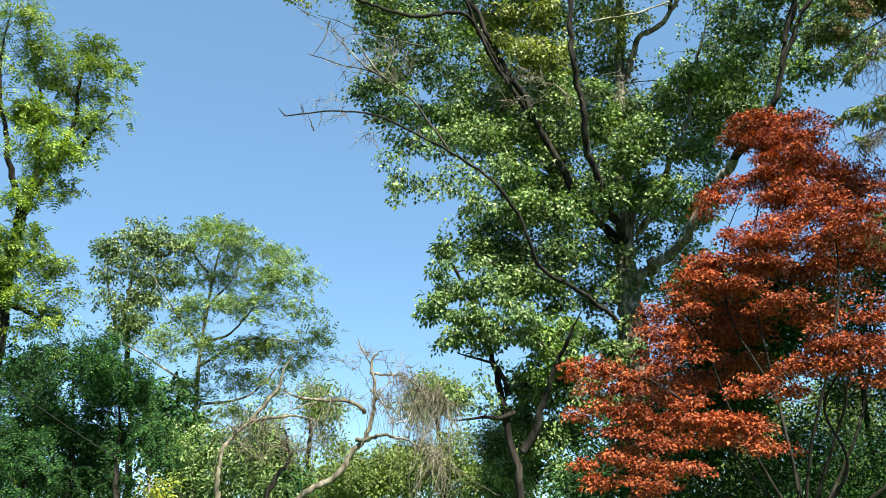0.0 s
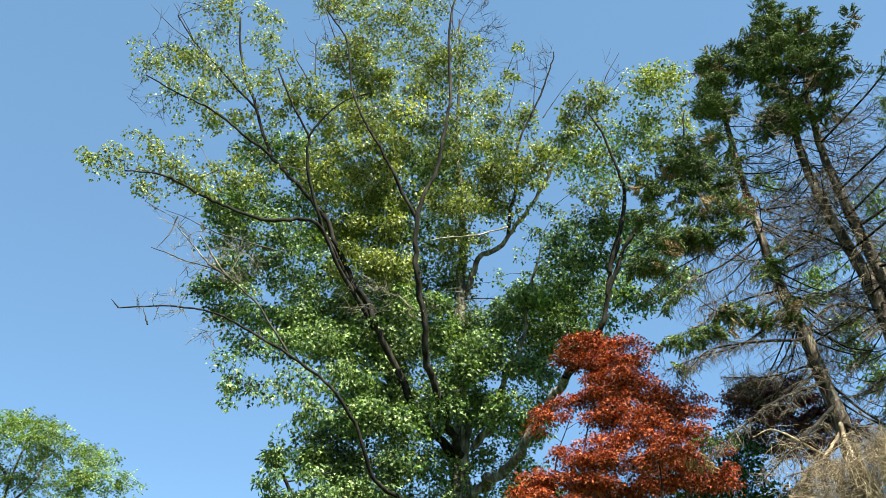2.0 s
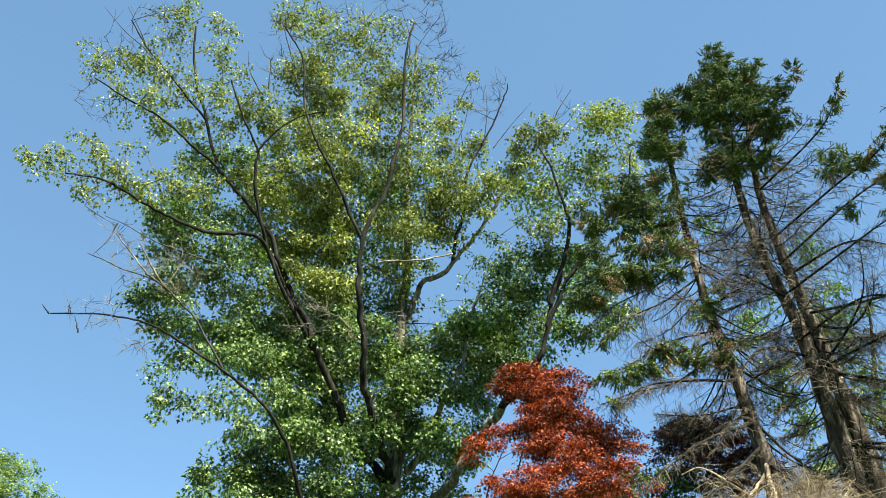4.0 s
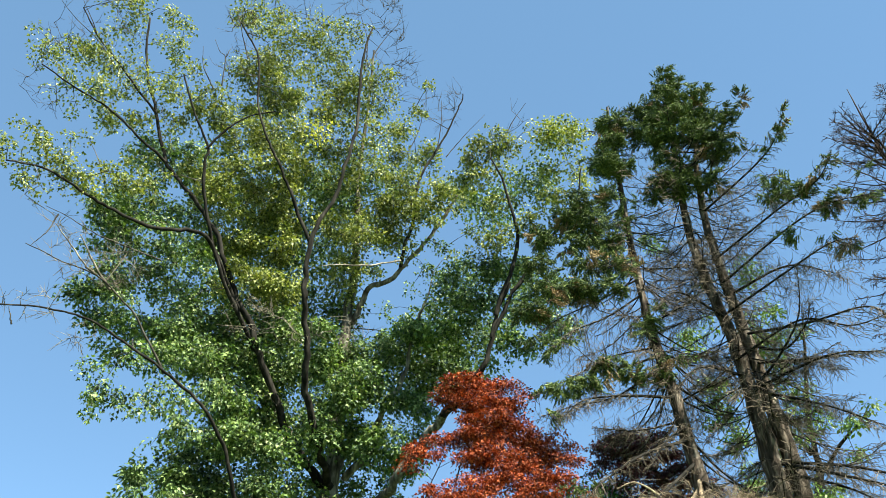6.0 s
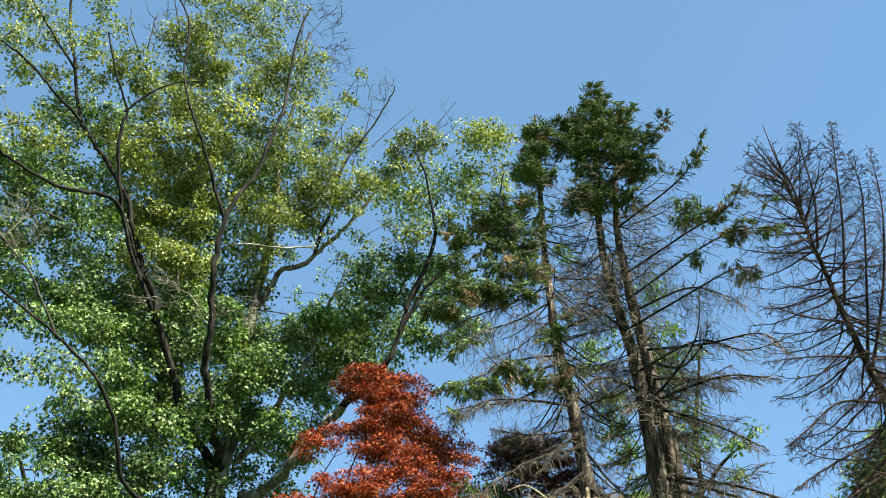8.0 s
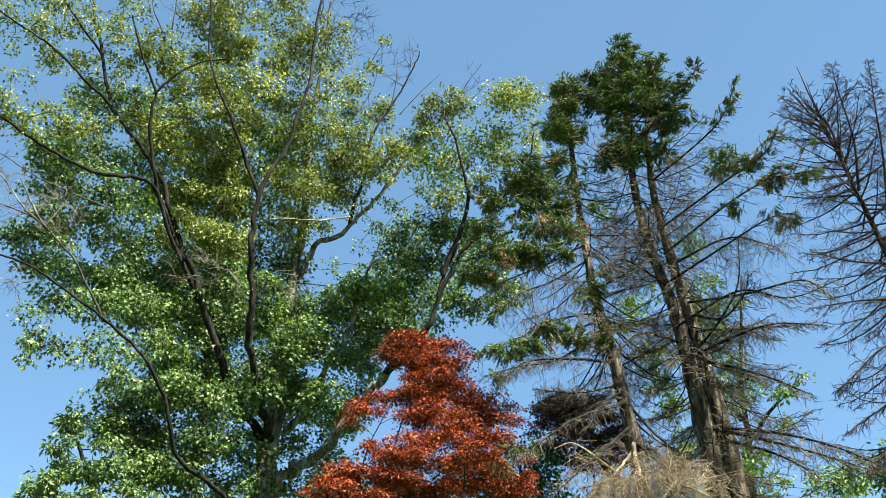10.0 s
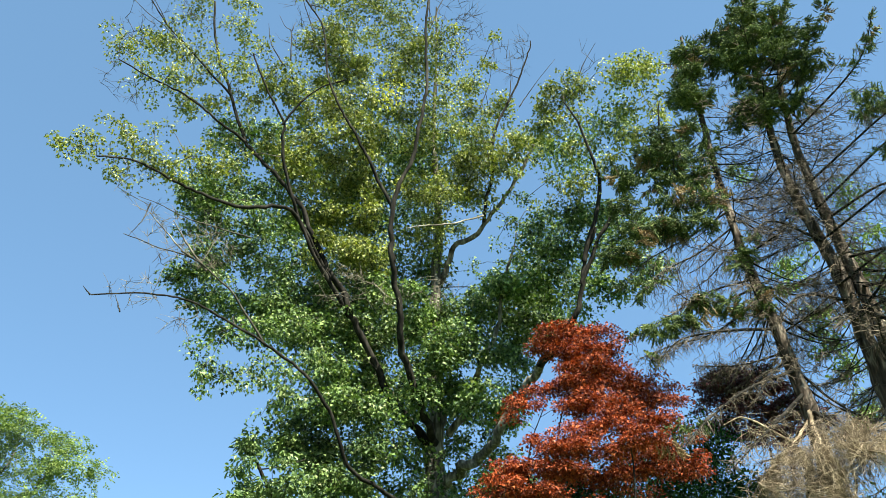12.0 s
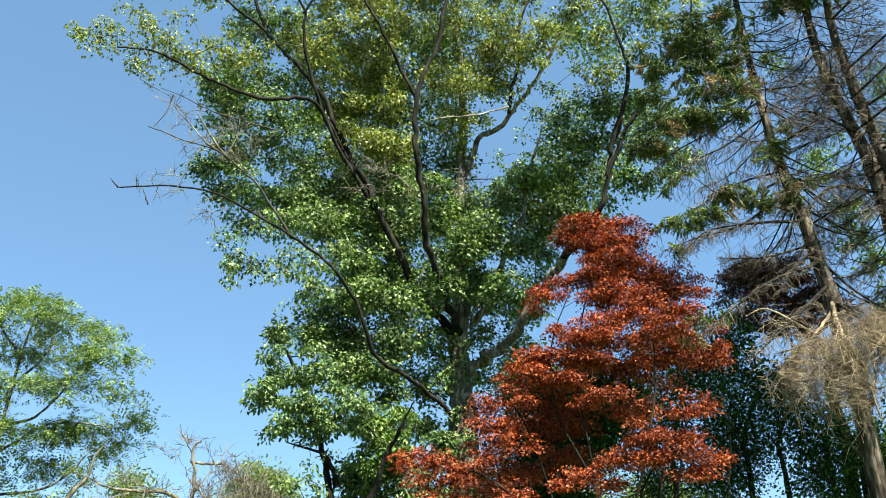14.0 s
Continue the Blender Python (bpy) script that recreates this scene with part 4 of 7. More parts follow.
sapling = Plant("broadleaf_tree", 1.45, 15.43, "young broadleaf tree with fresh light green leaves", "tree", seed=2)
sapling_trunk = sapling.limb("trunk", BARK_LIMB, 0.110, 0.030, [(1.45, 15.43, -0.15), (1.45, 15.43, 1.05), (1.45, 15.43, 2.52), (1.23, 15.45, 3.70), (1.10, 15.46, 4.52), (0.69, 15.28, 5.54), (0.17, 15.20, 6.51)])
sapling.limb("branch", BARK_LIMB, 0.050, 0.010, [(1.29, 15.45, 3.80), (0.66, 15.19, 3.66), (0.16, 15.00, 3.59)])
sapling.limb("branch", BARK_LIMB, 0.060, 0.010, [(1.19, 15.45, 4.11), (0.88, 15.17, 4.57), (0.26, 15.00, 4.79)])
sapling.limb("branch", BARK_LIMB, 0.080, 0.010, [(1.42, 15.44, 3.10), (1.87, 15.08, 4.25), (2.15, 14.64, 4.97), (2.43, 14.40, 5.42)])
sapling.sprays([(0.01, 15.14, 6.82, 0.19, 0.23), (-0.09, 15.11, 6.37, 0.30, 0.19), (0.48, 14.87, 6.40, 0.40, 0.23), (-0.14, 14.80, 5.73, 0.35, 0.16), (0.17, 15.38, 6.10, 0.41, 0.19), (0.68, 14.93, 5.96, 0.39, 0.23), (-0.04, 15.40, 5.57, 0.40, 0.14), (0.47, 14.87, 5.44, 0.47, 0.23), (0.28, 14.80, 5.11, 0.38, 0.12), (0.88, 15.00, 5.05, 0.39, 0.13), (1.20, 15.00, 5.66, 0.39, 0.27), (1.09, 15.07, 5.36, 0.39, 0.19), (1.51, 15.19, 5.18, 0.40, 0.23), (0.17, 15.38, 5.03, 0.29, 0.09), (0.60, 15.37, 4.90, 0.29, 0.07), (1.58, 14.81, 5.42, 0.39, 0.23)], SAPLING, OVAL, per=46, leaves=40, size=0.095, radius=0.21, flat=0.55)
sapling.sprays([(0.47, 15.09, 4.45, 0.39, 0.10), (0.76, 15.08, 4.15, 0.43, 0.12), (0.56, 15.09, 3.85, 0.39, 0.08), (0.16, 15.10, 4.15, 0.18, 0.09), (1.07, 15.06, 4.55, 0.29, 0.13), (0.96, 15.07, 3.85, 0.28, 0.10)], MAPLE, OVAL, per=14, leaves=30, size=0.09, radius=0.2, flat=0.5)
sapling.sprays([(1.86, 15.49, 5.25, 0.38, 0.36), (2.38, 15.42, 5.45, 0.39, 0.28), (2.25, 15.44, 4.92, 0.30, 0.28), (1.84, 15.49, 4.72, 0.30, 0.36)], IVY, OVAL, per=46, leaves=44, size=0.095, radius=0.22)
sapling.sprays([(1.72, 17.00, 6.69, 0.55, 0.31), (2.18, 16.17, 5.98, 0.31, 0.20), (0.91, 16.97, 7.43, 0.43, 0.22), (1.35, 16.66, 6.95, 0.44, 0.26), (3.06, 16.90, 5.58, 0.45, 0.31), (3.25, 16.28, 4.99, 0.32, 0.29), (1.66, 17.00, 4.56, 0.44, 0.39), (2.11, 16.18, 4.20, 0.42, 0.37), (1.48, 16.51, 3.82, 0.42, 0.29), (1.87, 16.27, 3.37, 0.50, 0.37), (2.54, 17.11, 3.68, 0.44, 0.39), (1.60, 17.01, 2.91, 0.62, 0.30), (2.25, 16.14, 2.74, 0.50, 0.28), (2.89, 16.93, 2.59, 0.44, 0.21), (2.97, 16.21, 4.23, 0.44, 0.44), (2.34, 16.13, 4.65, 0.38, 0.38)], MAPLE, OVAL, per=58, leaves=50, size=0.1, radius=0.24)

red_maple = Plant("red_maple_tree", 3.77, 9.26, "red-leaved japanese maple with dark slender stems", "tree", seed=3)
red_maple_trunk = red_maple.limb("trunk", BARK_LIMB, 0.160, 0.080, [(3.68, 9.30, -0.15), (3.68, 9.30, 0.29), (3.68, 9.30, 0.84), (3.74, 9.27, 1.59)], wobble=0.2)
red_maple.limb("branch", BARK_LIMB, 0.022, 0.005, [(3.74, 9.27, 1.59), (3.72, 9.28, 2.50), (3.62, 9.32, 3.49), (3.63, 9.53, 4.61), (3.89, 9.54, 5.62), (4.15, 9.43, 6.33)], sides=7)
red_maple.limb("branch", BARK_LIMB, 0.022, 0.005, [(3.74, 9.27, 1.59), (3.86, 9.01, 2.59), (4.08, 8.80, 3.50), (4.28, 8.81, 4.38), (4.36, 9.00, 5.25), (4.31, 9.14, 5.81)], sides=7)
red_maple.limb("branch", BARK_LIMB, 0.022, 0.005, [(3.74, 9.27, 1.59), (3.19, 9.05, 2.25), (2.68, 8.91, 2.81), (2.22, 8.83, 3.15), (1.70, 8.84, 3.33)], sides=7)
red_maple.limb("branch", BARK_LIMB, 0.022, 0.005, [(3.73, 9.28, 1.70), (3.16, 9.28, 2.86), (2.87, 9.27, 3.73), (2.64, 9.23, 4.11)], sides=7)
red_maple.limb("branch", BARK_LIMB, 0.022, 0.005, [(3.74, 9.27, 1.59), (4.07, 8.80, 2.29), (3.84, 8.58, 2.88), (4.00, 8.29, 3.28), (4.22, 8.06, 3.57)], sides=7)
red_maple.limb("branch", BARK_LIMB, 0.022, 0.005, [(3.72, 9.28, 1.59), (2.84, 8.96, 2.02), (2.27, 8.81, 2.40), (1.75, 8.73, 2.67)], sides=7)
red_maple.limb("branch", BARK_LIMB, 0.022, 0.005, [(3.74, 9.27, 1.59), (3.63, 9.21, 2.97), (3.21, 9.26, 3.99), (3.27, 9.35, 4.83), (3.54, 9.35, 5.47)], sides=7)
red_maple.limb("branch", BARK_LIMB, 0.022, 0.005, [(3.84, 9.45, 1.59), (4.61, 9.55, 2.77), (4.97, 9.59, 4.07), (4.99, 9.58, 5.05)], sides=7)
red_maple.limb("branch", BARK_LIMB, 0.022, 0.005, [(3.84, 9.45, 1.59), (4.95, 9.37, 2.39), (5.39, 9.36, 3.50), (5.41, 9.35, 4.28)], sides=7)
red_maple.limb("branch", BARK_LIMB, 0.022, 0.005, [(3.74, 9.27, 1.59), (4.11, 8.68, 2.92), (3.85, 8.25, 3.31), (4.15, 7.99, 3.64)], sides=7)
red_maple.sprays([(3.68, 9.45, 6.43, 0.22, 0.16), (4.00, 9.34, 6.46, 0.38, 0.11), (4.34, 9.19, 6.38, 0.30, 0.09), (3.59, 9.44, 6.28, 0.18, 0.07), (4.00, 9.27, 6.17, 0.37, 0.10), (4.40, 9.10, 6.15, 0.21, 0.16), (4.05, 9.16, 5.86, 0.43, 0.07), (4.37, 9.00, 5.75, 0.29, 0.13), (3.23, 9.33, 5.44, 0.24, 0.10), (3.53, 9.28, 5.60, 0.27, 0.07), (3.90, 9.16, 5.66, 0.36, 0.07), (4.08, 9.03, 5.46, 0.35, 0.08), (3.14, 9.30, 5.26, 0.14, 0.06), (3.90, 9.07, 5.34, 0.32, 0.07), (4.31, 8.88, 5.26, 0.34, 0.08), (4.59, 8.70, 5.08, 0.28, 0.07), (4.11, 8.90, 5.06, 0.42, 0.09), (3.76, 9.01, 4.97, 0.33, 0.08)], RED, MAPLET, per=98, leaves=80, size=0.042, radius=0.15, flat=0.4, droop=0.2, rough=0.35, twig=BARK_LIMB, thick=0.006)
red_maple.sprays([(3.29, 9.16, 4.92, 0.27, 0.06), (3.55, 9.02, 4.77, 0.37, 0.07), (4.00, 8.86, 4.78, 0.33, 0.09), (4.43, 8.70, 4.85, 0.27, 0.11), (2.93, 9.17, 4.58, 0.25, 0.07), (3.22, 9.08, 4.58, 0.38, 0.09), (3.55, 8.95, 4.54, 0.28, 0.07), (2.72, 9.17, 4.41, 0.25, 0.09), (3.05, 9.04, 4.31, 0.37, 0.09), (3.33, 8.95, 4.28, 0.25, 0.07), (2.56, 9.13, 4.14, 0.18, 0.08), (2.78, 9.03, 4.01, 0.23, 0.07)], RED, MAPLET, per=98, leaves=80, size=0.042, radius=0.15, flat=0.4, droop=0.2, rough=0.35, twig=BARK_LIMB, thick=0.006)
red_maple.sprays([(2.35, 9.13, 3.97, 0.16, 0.13), (2.26, 9.07, 3.74, 0.15, 0.09), (2.44, 9.03, 3.73, 0.18, 0.06), (2.17, 9.03, 3.54, 0.11, 0.08), (2.48, 8.97, 3.59, 0.30, 0.06), (2.34, 8.94, 3.40, 0.29, 0.07), (2.73, 8.86, 3.47, 0.18, 0.06), (1.51, 9.13, 3.47, 0.15, 0.08), (1.56, 9.05, 3.27, 0.24, 0.06), (1.81, 9.04, 3.36, 0.24, 0.06), (2.03, 8.96, 3.25, 0.24, 0.06), (1.66, 8.98, 3.10, 0.23, 0.07), (1.95, 8.92, 3.10, 0.28, 0.07), (1.46, 8.93, 2.86, 0.15, 0.06), (1.75, 8.90, 2.91, 0.28, 0.07), (2.03, 8.82, 2.84, 0.23, 0.06), (1.83, 8.79, 2.67, 0.28, 0.08), (1.40, 8.75, 2.36, 0.09, 0.05)], RED, MAPLET, per=98, leaves=80, size=0.042, radius=0.15, flat=0.4, droop=0.2, rough=0.35, twig=BARK_LIMB, thick=0.006)
red_maple.sprays([(1.79, 8.69, 2.38, 0.27, 0.07), (2.05, 8.61, 2.32, 0.22, 0.07), (2.29, 8.73, 2.78, 0.23, 0.05), (2.58, 8.70, 2.91, 0.23, 0.05), (2.61, 8.64, 2.76, 0.28, 0.05), (2.91, 8.54, 2.75, 0.28, 0.05), (3.10, 8.45, 2.68, 0.23, 0.05), (2.25, 8.65, 2.54, 0.23, 0.07), (2.62, 8.56, 2.56, 0.28, 0.07), (2.93, 8.47, 2.58, 0.23, 0.05), (3.14, 8.34, 2.45, 0.23, 0.05), (1.54, 8.66, 2.17, 0.23, 0.08), (1.96, 8.55, 2.11, 0.29, 0.08), (2.40, 8.50, 2.27, 0.29, 0.08)], RED, MAPLET, per=98, leaves=80, size=0.042, radius=0.15, flat=0.4, droop=0.2, rough=0.35, twig=BARK_LIMB, thick=0.006)
red_maple.sprays([(3.19, 8.42, 3.12, 0.23, 0.05), (2.98, 8.49, 3.02, 0.15, 0.04), (3.38, 8.34, 3.00, 0.22, 0.05), (3.45, 8.31, 3.22, 0.17, 0.05), (3.64, 8.23, 3.20, 0.23, 0.07), (3.56, 8.27, 3.32, 0.17, 0.05), (3.71, 8.20, 3.42, 0.23, 0.06), (3.68, 8.22, 3.59, 0.15, 0.05), (3.90, 8.11, 3.45, 0.23, 0.06), (4.02, 8.05, 3.33, 0.26, 0.07), (4.15, 7.99, 3.65, 0.12, 0.06), (4.20, 7.96, 3.42, 0.18, 0.07), (3.83, 8.15, 3.24, 0.23, 0.07), (3.43, 8.32, 3.91, 0.20, 0.06), (3.58, 8.26, 3.95, 0.15, 0.05), (3.27, 8.39, 3.87, 0.12, 0.05), (4.29, 7.91, 3.20, 0.24, 0.09), (4.15, 7.99, 3.06, 0.24, 0.06)], RED, MAPLET, per=98, leaves=80, size=0.042, radius=0.15, flat=0.4, droop=0.2, rough=0.35, twig=BARK_LIMB, thick=0.006)
red_maple.sprays([(4.82, 9.55, 5.78, 0.46, 0.26), (5.08, 9.42, 5.64, 0.38, 0.26), (5.17, 9.37, 5.15, 0.38, 0.20), (4.81, 9.56, 4.86, 0.52, 0.13), (4.45, 9.73, 4.67, 0.30, 0.07), (5.22, 9.34, 4.75, 0.37, 0.18), (3.55, 10.09, 3.99, 0.44, 0.12), (3.11, 10.24, 4.03, 0.37, 0.10), (3.18, 10.22, 3.46, 0.43, 0.10), (2.72, 10.35, 3.28, 0.29, 0.14), (3.63, 10.06, 3.64, 0.36, 0.12), (4.39, 9.76, 4.12, 0.29, 0.10), (3.57, 10.09, 4.20, 0.37, 0.12), (4.23, 9.83, 4.77, 0.37, 0.09)], RED, MAPLET, per=80, leaves=90, size=0.042, radius=0.18, flat=0.5, twig=BARK_LIMB, thick=0.006)
red_maple.sprays([(4.45, 9.83, 6.37, 0.39, 0.24), (4.68, 9.58, 5.71, 0.38, 0.30), (4.16, 9.74, 5.48, 0.38, 0.15), (4.39, 9.50, 4.88, 0.44, 0.22), (3.71, 9.72, 4.74, 0.36, 0.17), (3.23, 9.80, 4.41, 0.36, 0.17), (2.81, 9.85, 4.14, 0.28, 0.17), (2.58, 9.72, 3.44, 0.27, 0.20), (2.10, 9.72, 3.05, 0.33, 0.20), (2.60, 9.52, 2.77, 0.40, 0.16), (3.17, 9.35, 2.75, 0.40, 0.13), (2.09, 9.57, 2.53, 0.33, 0.20), (2.78, 9.59, 3.16, 0.34, 0.17), (3.47, 9.71, 4.38, 0.36, 0.21), (4.69, 9.27, 4.52, 0.36, 0.29), (4.84, 9.06, 4.07, 0.28, 0.21), (3.87, 9.32, 3.49, 0.34, 0.14), (4.41, 9.24, 3.98, 0.28, 0.17)], RED, MAPLET, per=32, leaves=80, size=0.044, radius=0.2, flat=0.6, twig=BARK_LIMB, thick=0.006)

purple = Plant("purple_maple_tree", 7.90, 10.95, "dark purple-leaved maple tree in shade", "tree", seed=4)
purple_trunk = purple.limb("trunk", BARK_LIMB, 0.140, 0.030, [(7.92, 10.93, -0.15), (7.92, 10.93, 2.00), (7.92, 10.93, 4.63), (7.90, 10.95, 5.50), (7.78, 11.03, 6.15), (7.62, 11.14, 6.78)])
purple.limb("branch", BARK_LIMB, 0.050, 0.010, [(7.90, 10.95, 5.59), (8.22, 10.58, 5.90), (8.44, 10.41, 6.07)])
purple.limb("branch", BARK_LIMB, 0.050, 0.010, [(7.78, 11.03, 6.15), (7.29, 10.28, 5.96), (6.72, 10.30, 6.21)])
purple.limb("branch", BARK_LIMB, 0.050, 0.010, [(7.78, 11.03, 6.15), (7.56, 10.08, 6.07), (7.70, 9.72, 6.19)])
purple.sprays([(7.00, 10.65, 6.63, 0.40, 0.05), (7.08, 10.07, 6.43, 0.32, 0.04), (6.40, 10.19, 6.23, 0.22, 0.04), (6.93, 10.32, 6.30, 0.46, 0.05), (7.37, 10.15, 6.27, 0.36, 0.05), (6.47, 10.49, 6.25, 0.18, 0.04), (6.95, 10.68, 6.27, 0.42, 0.07), (7.29, 10.37, 6.13, 0.45, 0.08), (7.31, 9.78, 5.85, 0.22, 0.09), (6.35, 10.22, 5.89, 0.22, 0.05), (6.74, 10.03, 5.75, 0.43, 0.09), (7.14, 9.85, 5.66, 0.34, 0.09), (7.55, 9.67, 5.70, 0.19, 0.09), (7.54, 9.48, 5.46, 0.17, 0.07), (6.95, 10.69, 5.79, 0.36, 0.11), (7.34, 10.47, 5.64, 0.45, 0.11), (6.32, 10.24, 5.64, 0.20, 0.07), (6.59, 10.96, 6.52, 0.11, 0.04)], PURPLE, MAPLET, per=75, leaves=70, size=0.055, radius=0.16, flat=0.35, droop=0.2, rough=0.4, twig=BARK_LIMB, thick=0.006)

spruce = Plant("spruce_tree", 6.75, 8.69, "half-dead spruce tree with drooping green boughs", "tree", "spruces", seed=5)
spruce_trunk = spruce.limb("trunk", BARK_SPRUCE, 0.125, 0.020, [(6.77, 8.67, -0.15), (6.77, 8.67, 2.16), (6.77, 8.67, 4.98), (6.73, 8.70, 5.75), (6.65, 8.76, 6.67), (6.59, 8.93, 7.74), (6.59, 9.06, 8.91), (6.62, 9.16, 10.09), (6.68, 9.24, 11.40), (6.69, 9.23, 12.26)], wobble=0.06, fall=1.0)
spruce.spruce(spruce_trunk, 6.6, 12.0, 1.3, 60, BARK_DRY, rise=(-26, 30), thick=0.012, lateral=0.08, twig_len=0.4)
spruce.spruce(spruce_trunk, 4.8, 7.4, 1.0, 13, BARK_DRY, rise=(-25, 0), taper=0.3)
spruce.bough([(6.68, 8.74, 6.42), (5.81, 8.50, 6.22), (5.05, 8.40, 6.01), (4.63, 8.29, 5.66)], BARK_DRY, step=0.07, twig_len=0.36)
spruce.bough([(6.73, 8.70, 5.83), (5.67, 8.24, 5.33), (4.94, 8.00, 4.85), (4.51, 7.90, 4.49)], BARK_DRY, step=0.07, twig_len=0.36)
spruce.bough([(6.74, 8.69, 5.52), (5.59, 8.05, 4.70), (4.98, 7.85, 4.24)], BARK_DRY, step=0.07, twig_len=0.36)
spruce.bough([(6.76, 8.68, 5.28), (6.33, 7.74, 4.66), (6.13, 7.26, 4.19)], BARK_DRY, step=0.07, twig_len=0.36)
spruce.bough([(6.68, 8.74, 6.00), (6.02, 8.24, 5.54), (5.60, 8.04, 5.11)], BARK_DRY, step=0.07, twig_len=0.36)
spruce.limb("branch", BARK_DEAD, 0.030, 0.008, [(6.72, 8.70, 5.32), (6.30, 8.02, 4.56), (6.00, 7.49, 4.06), (5.78, 7.16, 3.44)], label='bare dead bough')
spruce.limb("branch", BARK_DEAD, 0.022, 0.006, [(6.73, 8.70, 5.21), (6.03, 8.22, 4.68), (5.57, 7.94, 4.37), (5.23, 7.81, 4.07)], label='bare dead bough')
spruce.limb("branch", BARK_DEAD, 0.018, 0.005, [(6.30, 8.02, 4.56), (6.22, 7.57, 4.40), (6.25, 7.15, 4.20), (6.37, 6.78, 3.91)], label='bare dead bough')
spruce.limb("branch", BARK_DEAD, 0.018, 0.005, [(6.03, 8.22, 4.68), (5.51, 8.22, 4.94), (5.14, 8.11, 4.81)], label='bare dead bough')
spruce.hanging(BARK_DEAD, [(5.78, 7.92, 4.44, 0.34, 0.27, 1), (5.91, 7.57, 4.26, 0.40, 0.33, 1.3), (6.24, 7.56, 4.53, 0.34, 0.27, 1), (5.51, 7.86, 4.03, 0.33, 0.33, 1), (5.74, 7.57, 3.83, 0.39, 0.32, 1.2), (5.54, 8.08, 4.82, 0.21, 0.09, 0.3), (6.39, 7.30, 4.32, 0.40, 0.26, 1)], 760, 0.38, thick=0.0034, fall=0.9, forks=3)
spruce.needled([(6.47, 8.88, 11.46, 0.22, 0.20), (6.40, 8.91, 11.08, 0.22, 0.16), (6.19, 8.97, 10.62, 0.21, 0.15), (6.38, 8.92, 10.60, 0.17, 0.19), (6.01, 9.01, 10.76, 0.09, 0.10), (6.61, 8.85, 10.63, 0.10, 0.14), (5.79, 9.08, 9.74, 0.23, 0.15), (6.25, 8.97, 9.94, 0.24, 0.15), (5.50, 9.14, 9.46, 0.28, 0.12), (5.96, 9.05, 9.45, 0.32, 0.12), (6.42, 8.93, 9.64, 0.24, 0.15), (5.22, 9.19, 9.08, 0.28, 0.12), (5.67, 9.11, 9.07, 0.31, 0.12), (6.22, 8.99, 9.12, 0.32, 0.14), (6.71, 8.84, 9.90, 0.11, 0.12), (6.75, 8.85, 9.15, 0.09, 0.13)], per=85, shoots=32, size=0.135, radius=0.17, hang=0.5, brown=0.08)
spruce.needled([(4.83, 8.85, 8.25, 0.26, 0.11), (5.38, 8.81, 8.39, 0.30, 0.11), (5.83, 8.76, 8.55, 0.30, 0.11), (6.19, 8.70, 8.47, 0.19, 0.11), (4.92, 8.84, 7.89, 0.29, 0.11), (5.45, 8.81, 8.02, 0.29, 0.10), (5.90, 8.76, 8.12, 0.18, 0.10), (5.00, 8.84, 7.55, 0.20, 0.10), (4.65, 8.85, 7.46, 0.17, 0.09), (4.57, 8.85, 7.00, 0.19, 0.10), (4.91, 8.85, 6.99, 0.20, 0.09), (6.41, 8.70, 7.57, 0.18, 0.10), (6.55, 8.66, 7.73, 0.11, 0.07), (6.31, 8.72, 7.37, 0.10, 0.07), (5.68, 8.81, 6.90, 0.17, 0.07), (5.93, 8.78, 6.78, 0.20, 0.07), (6.18, 8.76, 6.69, 0.17, 0.07), (5.58, 8.82, 6.53, 0.12, 0.10)], per=75, shoots=32, size=0.135, radius=0.17, hang=0.6, brown=0.12)
spruce.needled([(5.07, 8.85, 6.36, 0.19, 0.09), (4.82, 8.85, 6.39, 0.16, 0.09), (5.33, 8.84, 6.54, 0.17, 0.06), (6.55, 8.69, 7.05, 0.13, 0.09), (6.45, 8.72, 6.78, 0.18, 0.09), (4.90, 8.86, 6.09, 0.12, 0.06), (4.97, 8.86, 5.12, 0.09, 0.09), (4.89, 8.86, 4.89, 0.09, 0.08), (5.21, 8.86, 5.23, 0.12, 0.05)], per=75, shoots=32, size=0.135, radius=0.17, hang=0.6, brown=0.12)
spruce.bough([(6.52, 8.98, 8.43), (5.83, 8.97, 7.93), (5.12, 9.05, 7.50), (4.61, 9.10, 7.04)], BARK_DRY, r0=0.016, step=0.05, twig_len=0.33)
spruce.bough([(6.56, 8.96, 7.27), (5.81, 8.87, 6.96), (5.19, 8.90, 6.57), (4.63, 8.98, 6.24)], BARK_DRY, r0=0.016, step=0.05, twig_len=0.33)
spruce.bough([(6.57, 8.95, 6.90), (5.73, 8.80, 6.32), (5.13, 8.82, 6.12), (4.70, 8.94, 5.96)], BARK_DRY, r0=0.016, step=0.05, twig_len=0.33)
spruce.bough([(6.50, 8.99, 8.13), (5.84, 8.85, 7.59), (5.32, 8.94, 7.31), (5.00, 9.01, 7.05)], BARK_DRY, r0=0.016, step=0.05, twig_len=0.33)
spruce.bough([(6.58, 8.94, 7.64), (6.80, 8.39, 7.70), (6.93, 8.15, 7.80)], BARK_DRY, r0=0.016, step=0.05, twig_len=0.33)
spruce.bough([(6.69, 8.86, 6.37), (6.82, 8.25, 6.41), (7.00, 7.96, 6.58)], BARK_DRY, r0=0.016, step=0.05, twig_len=0.33)
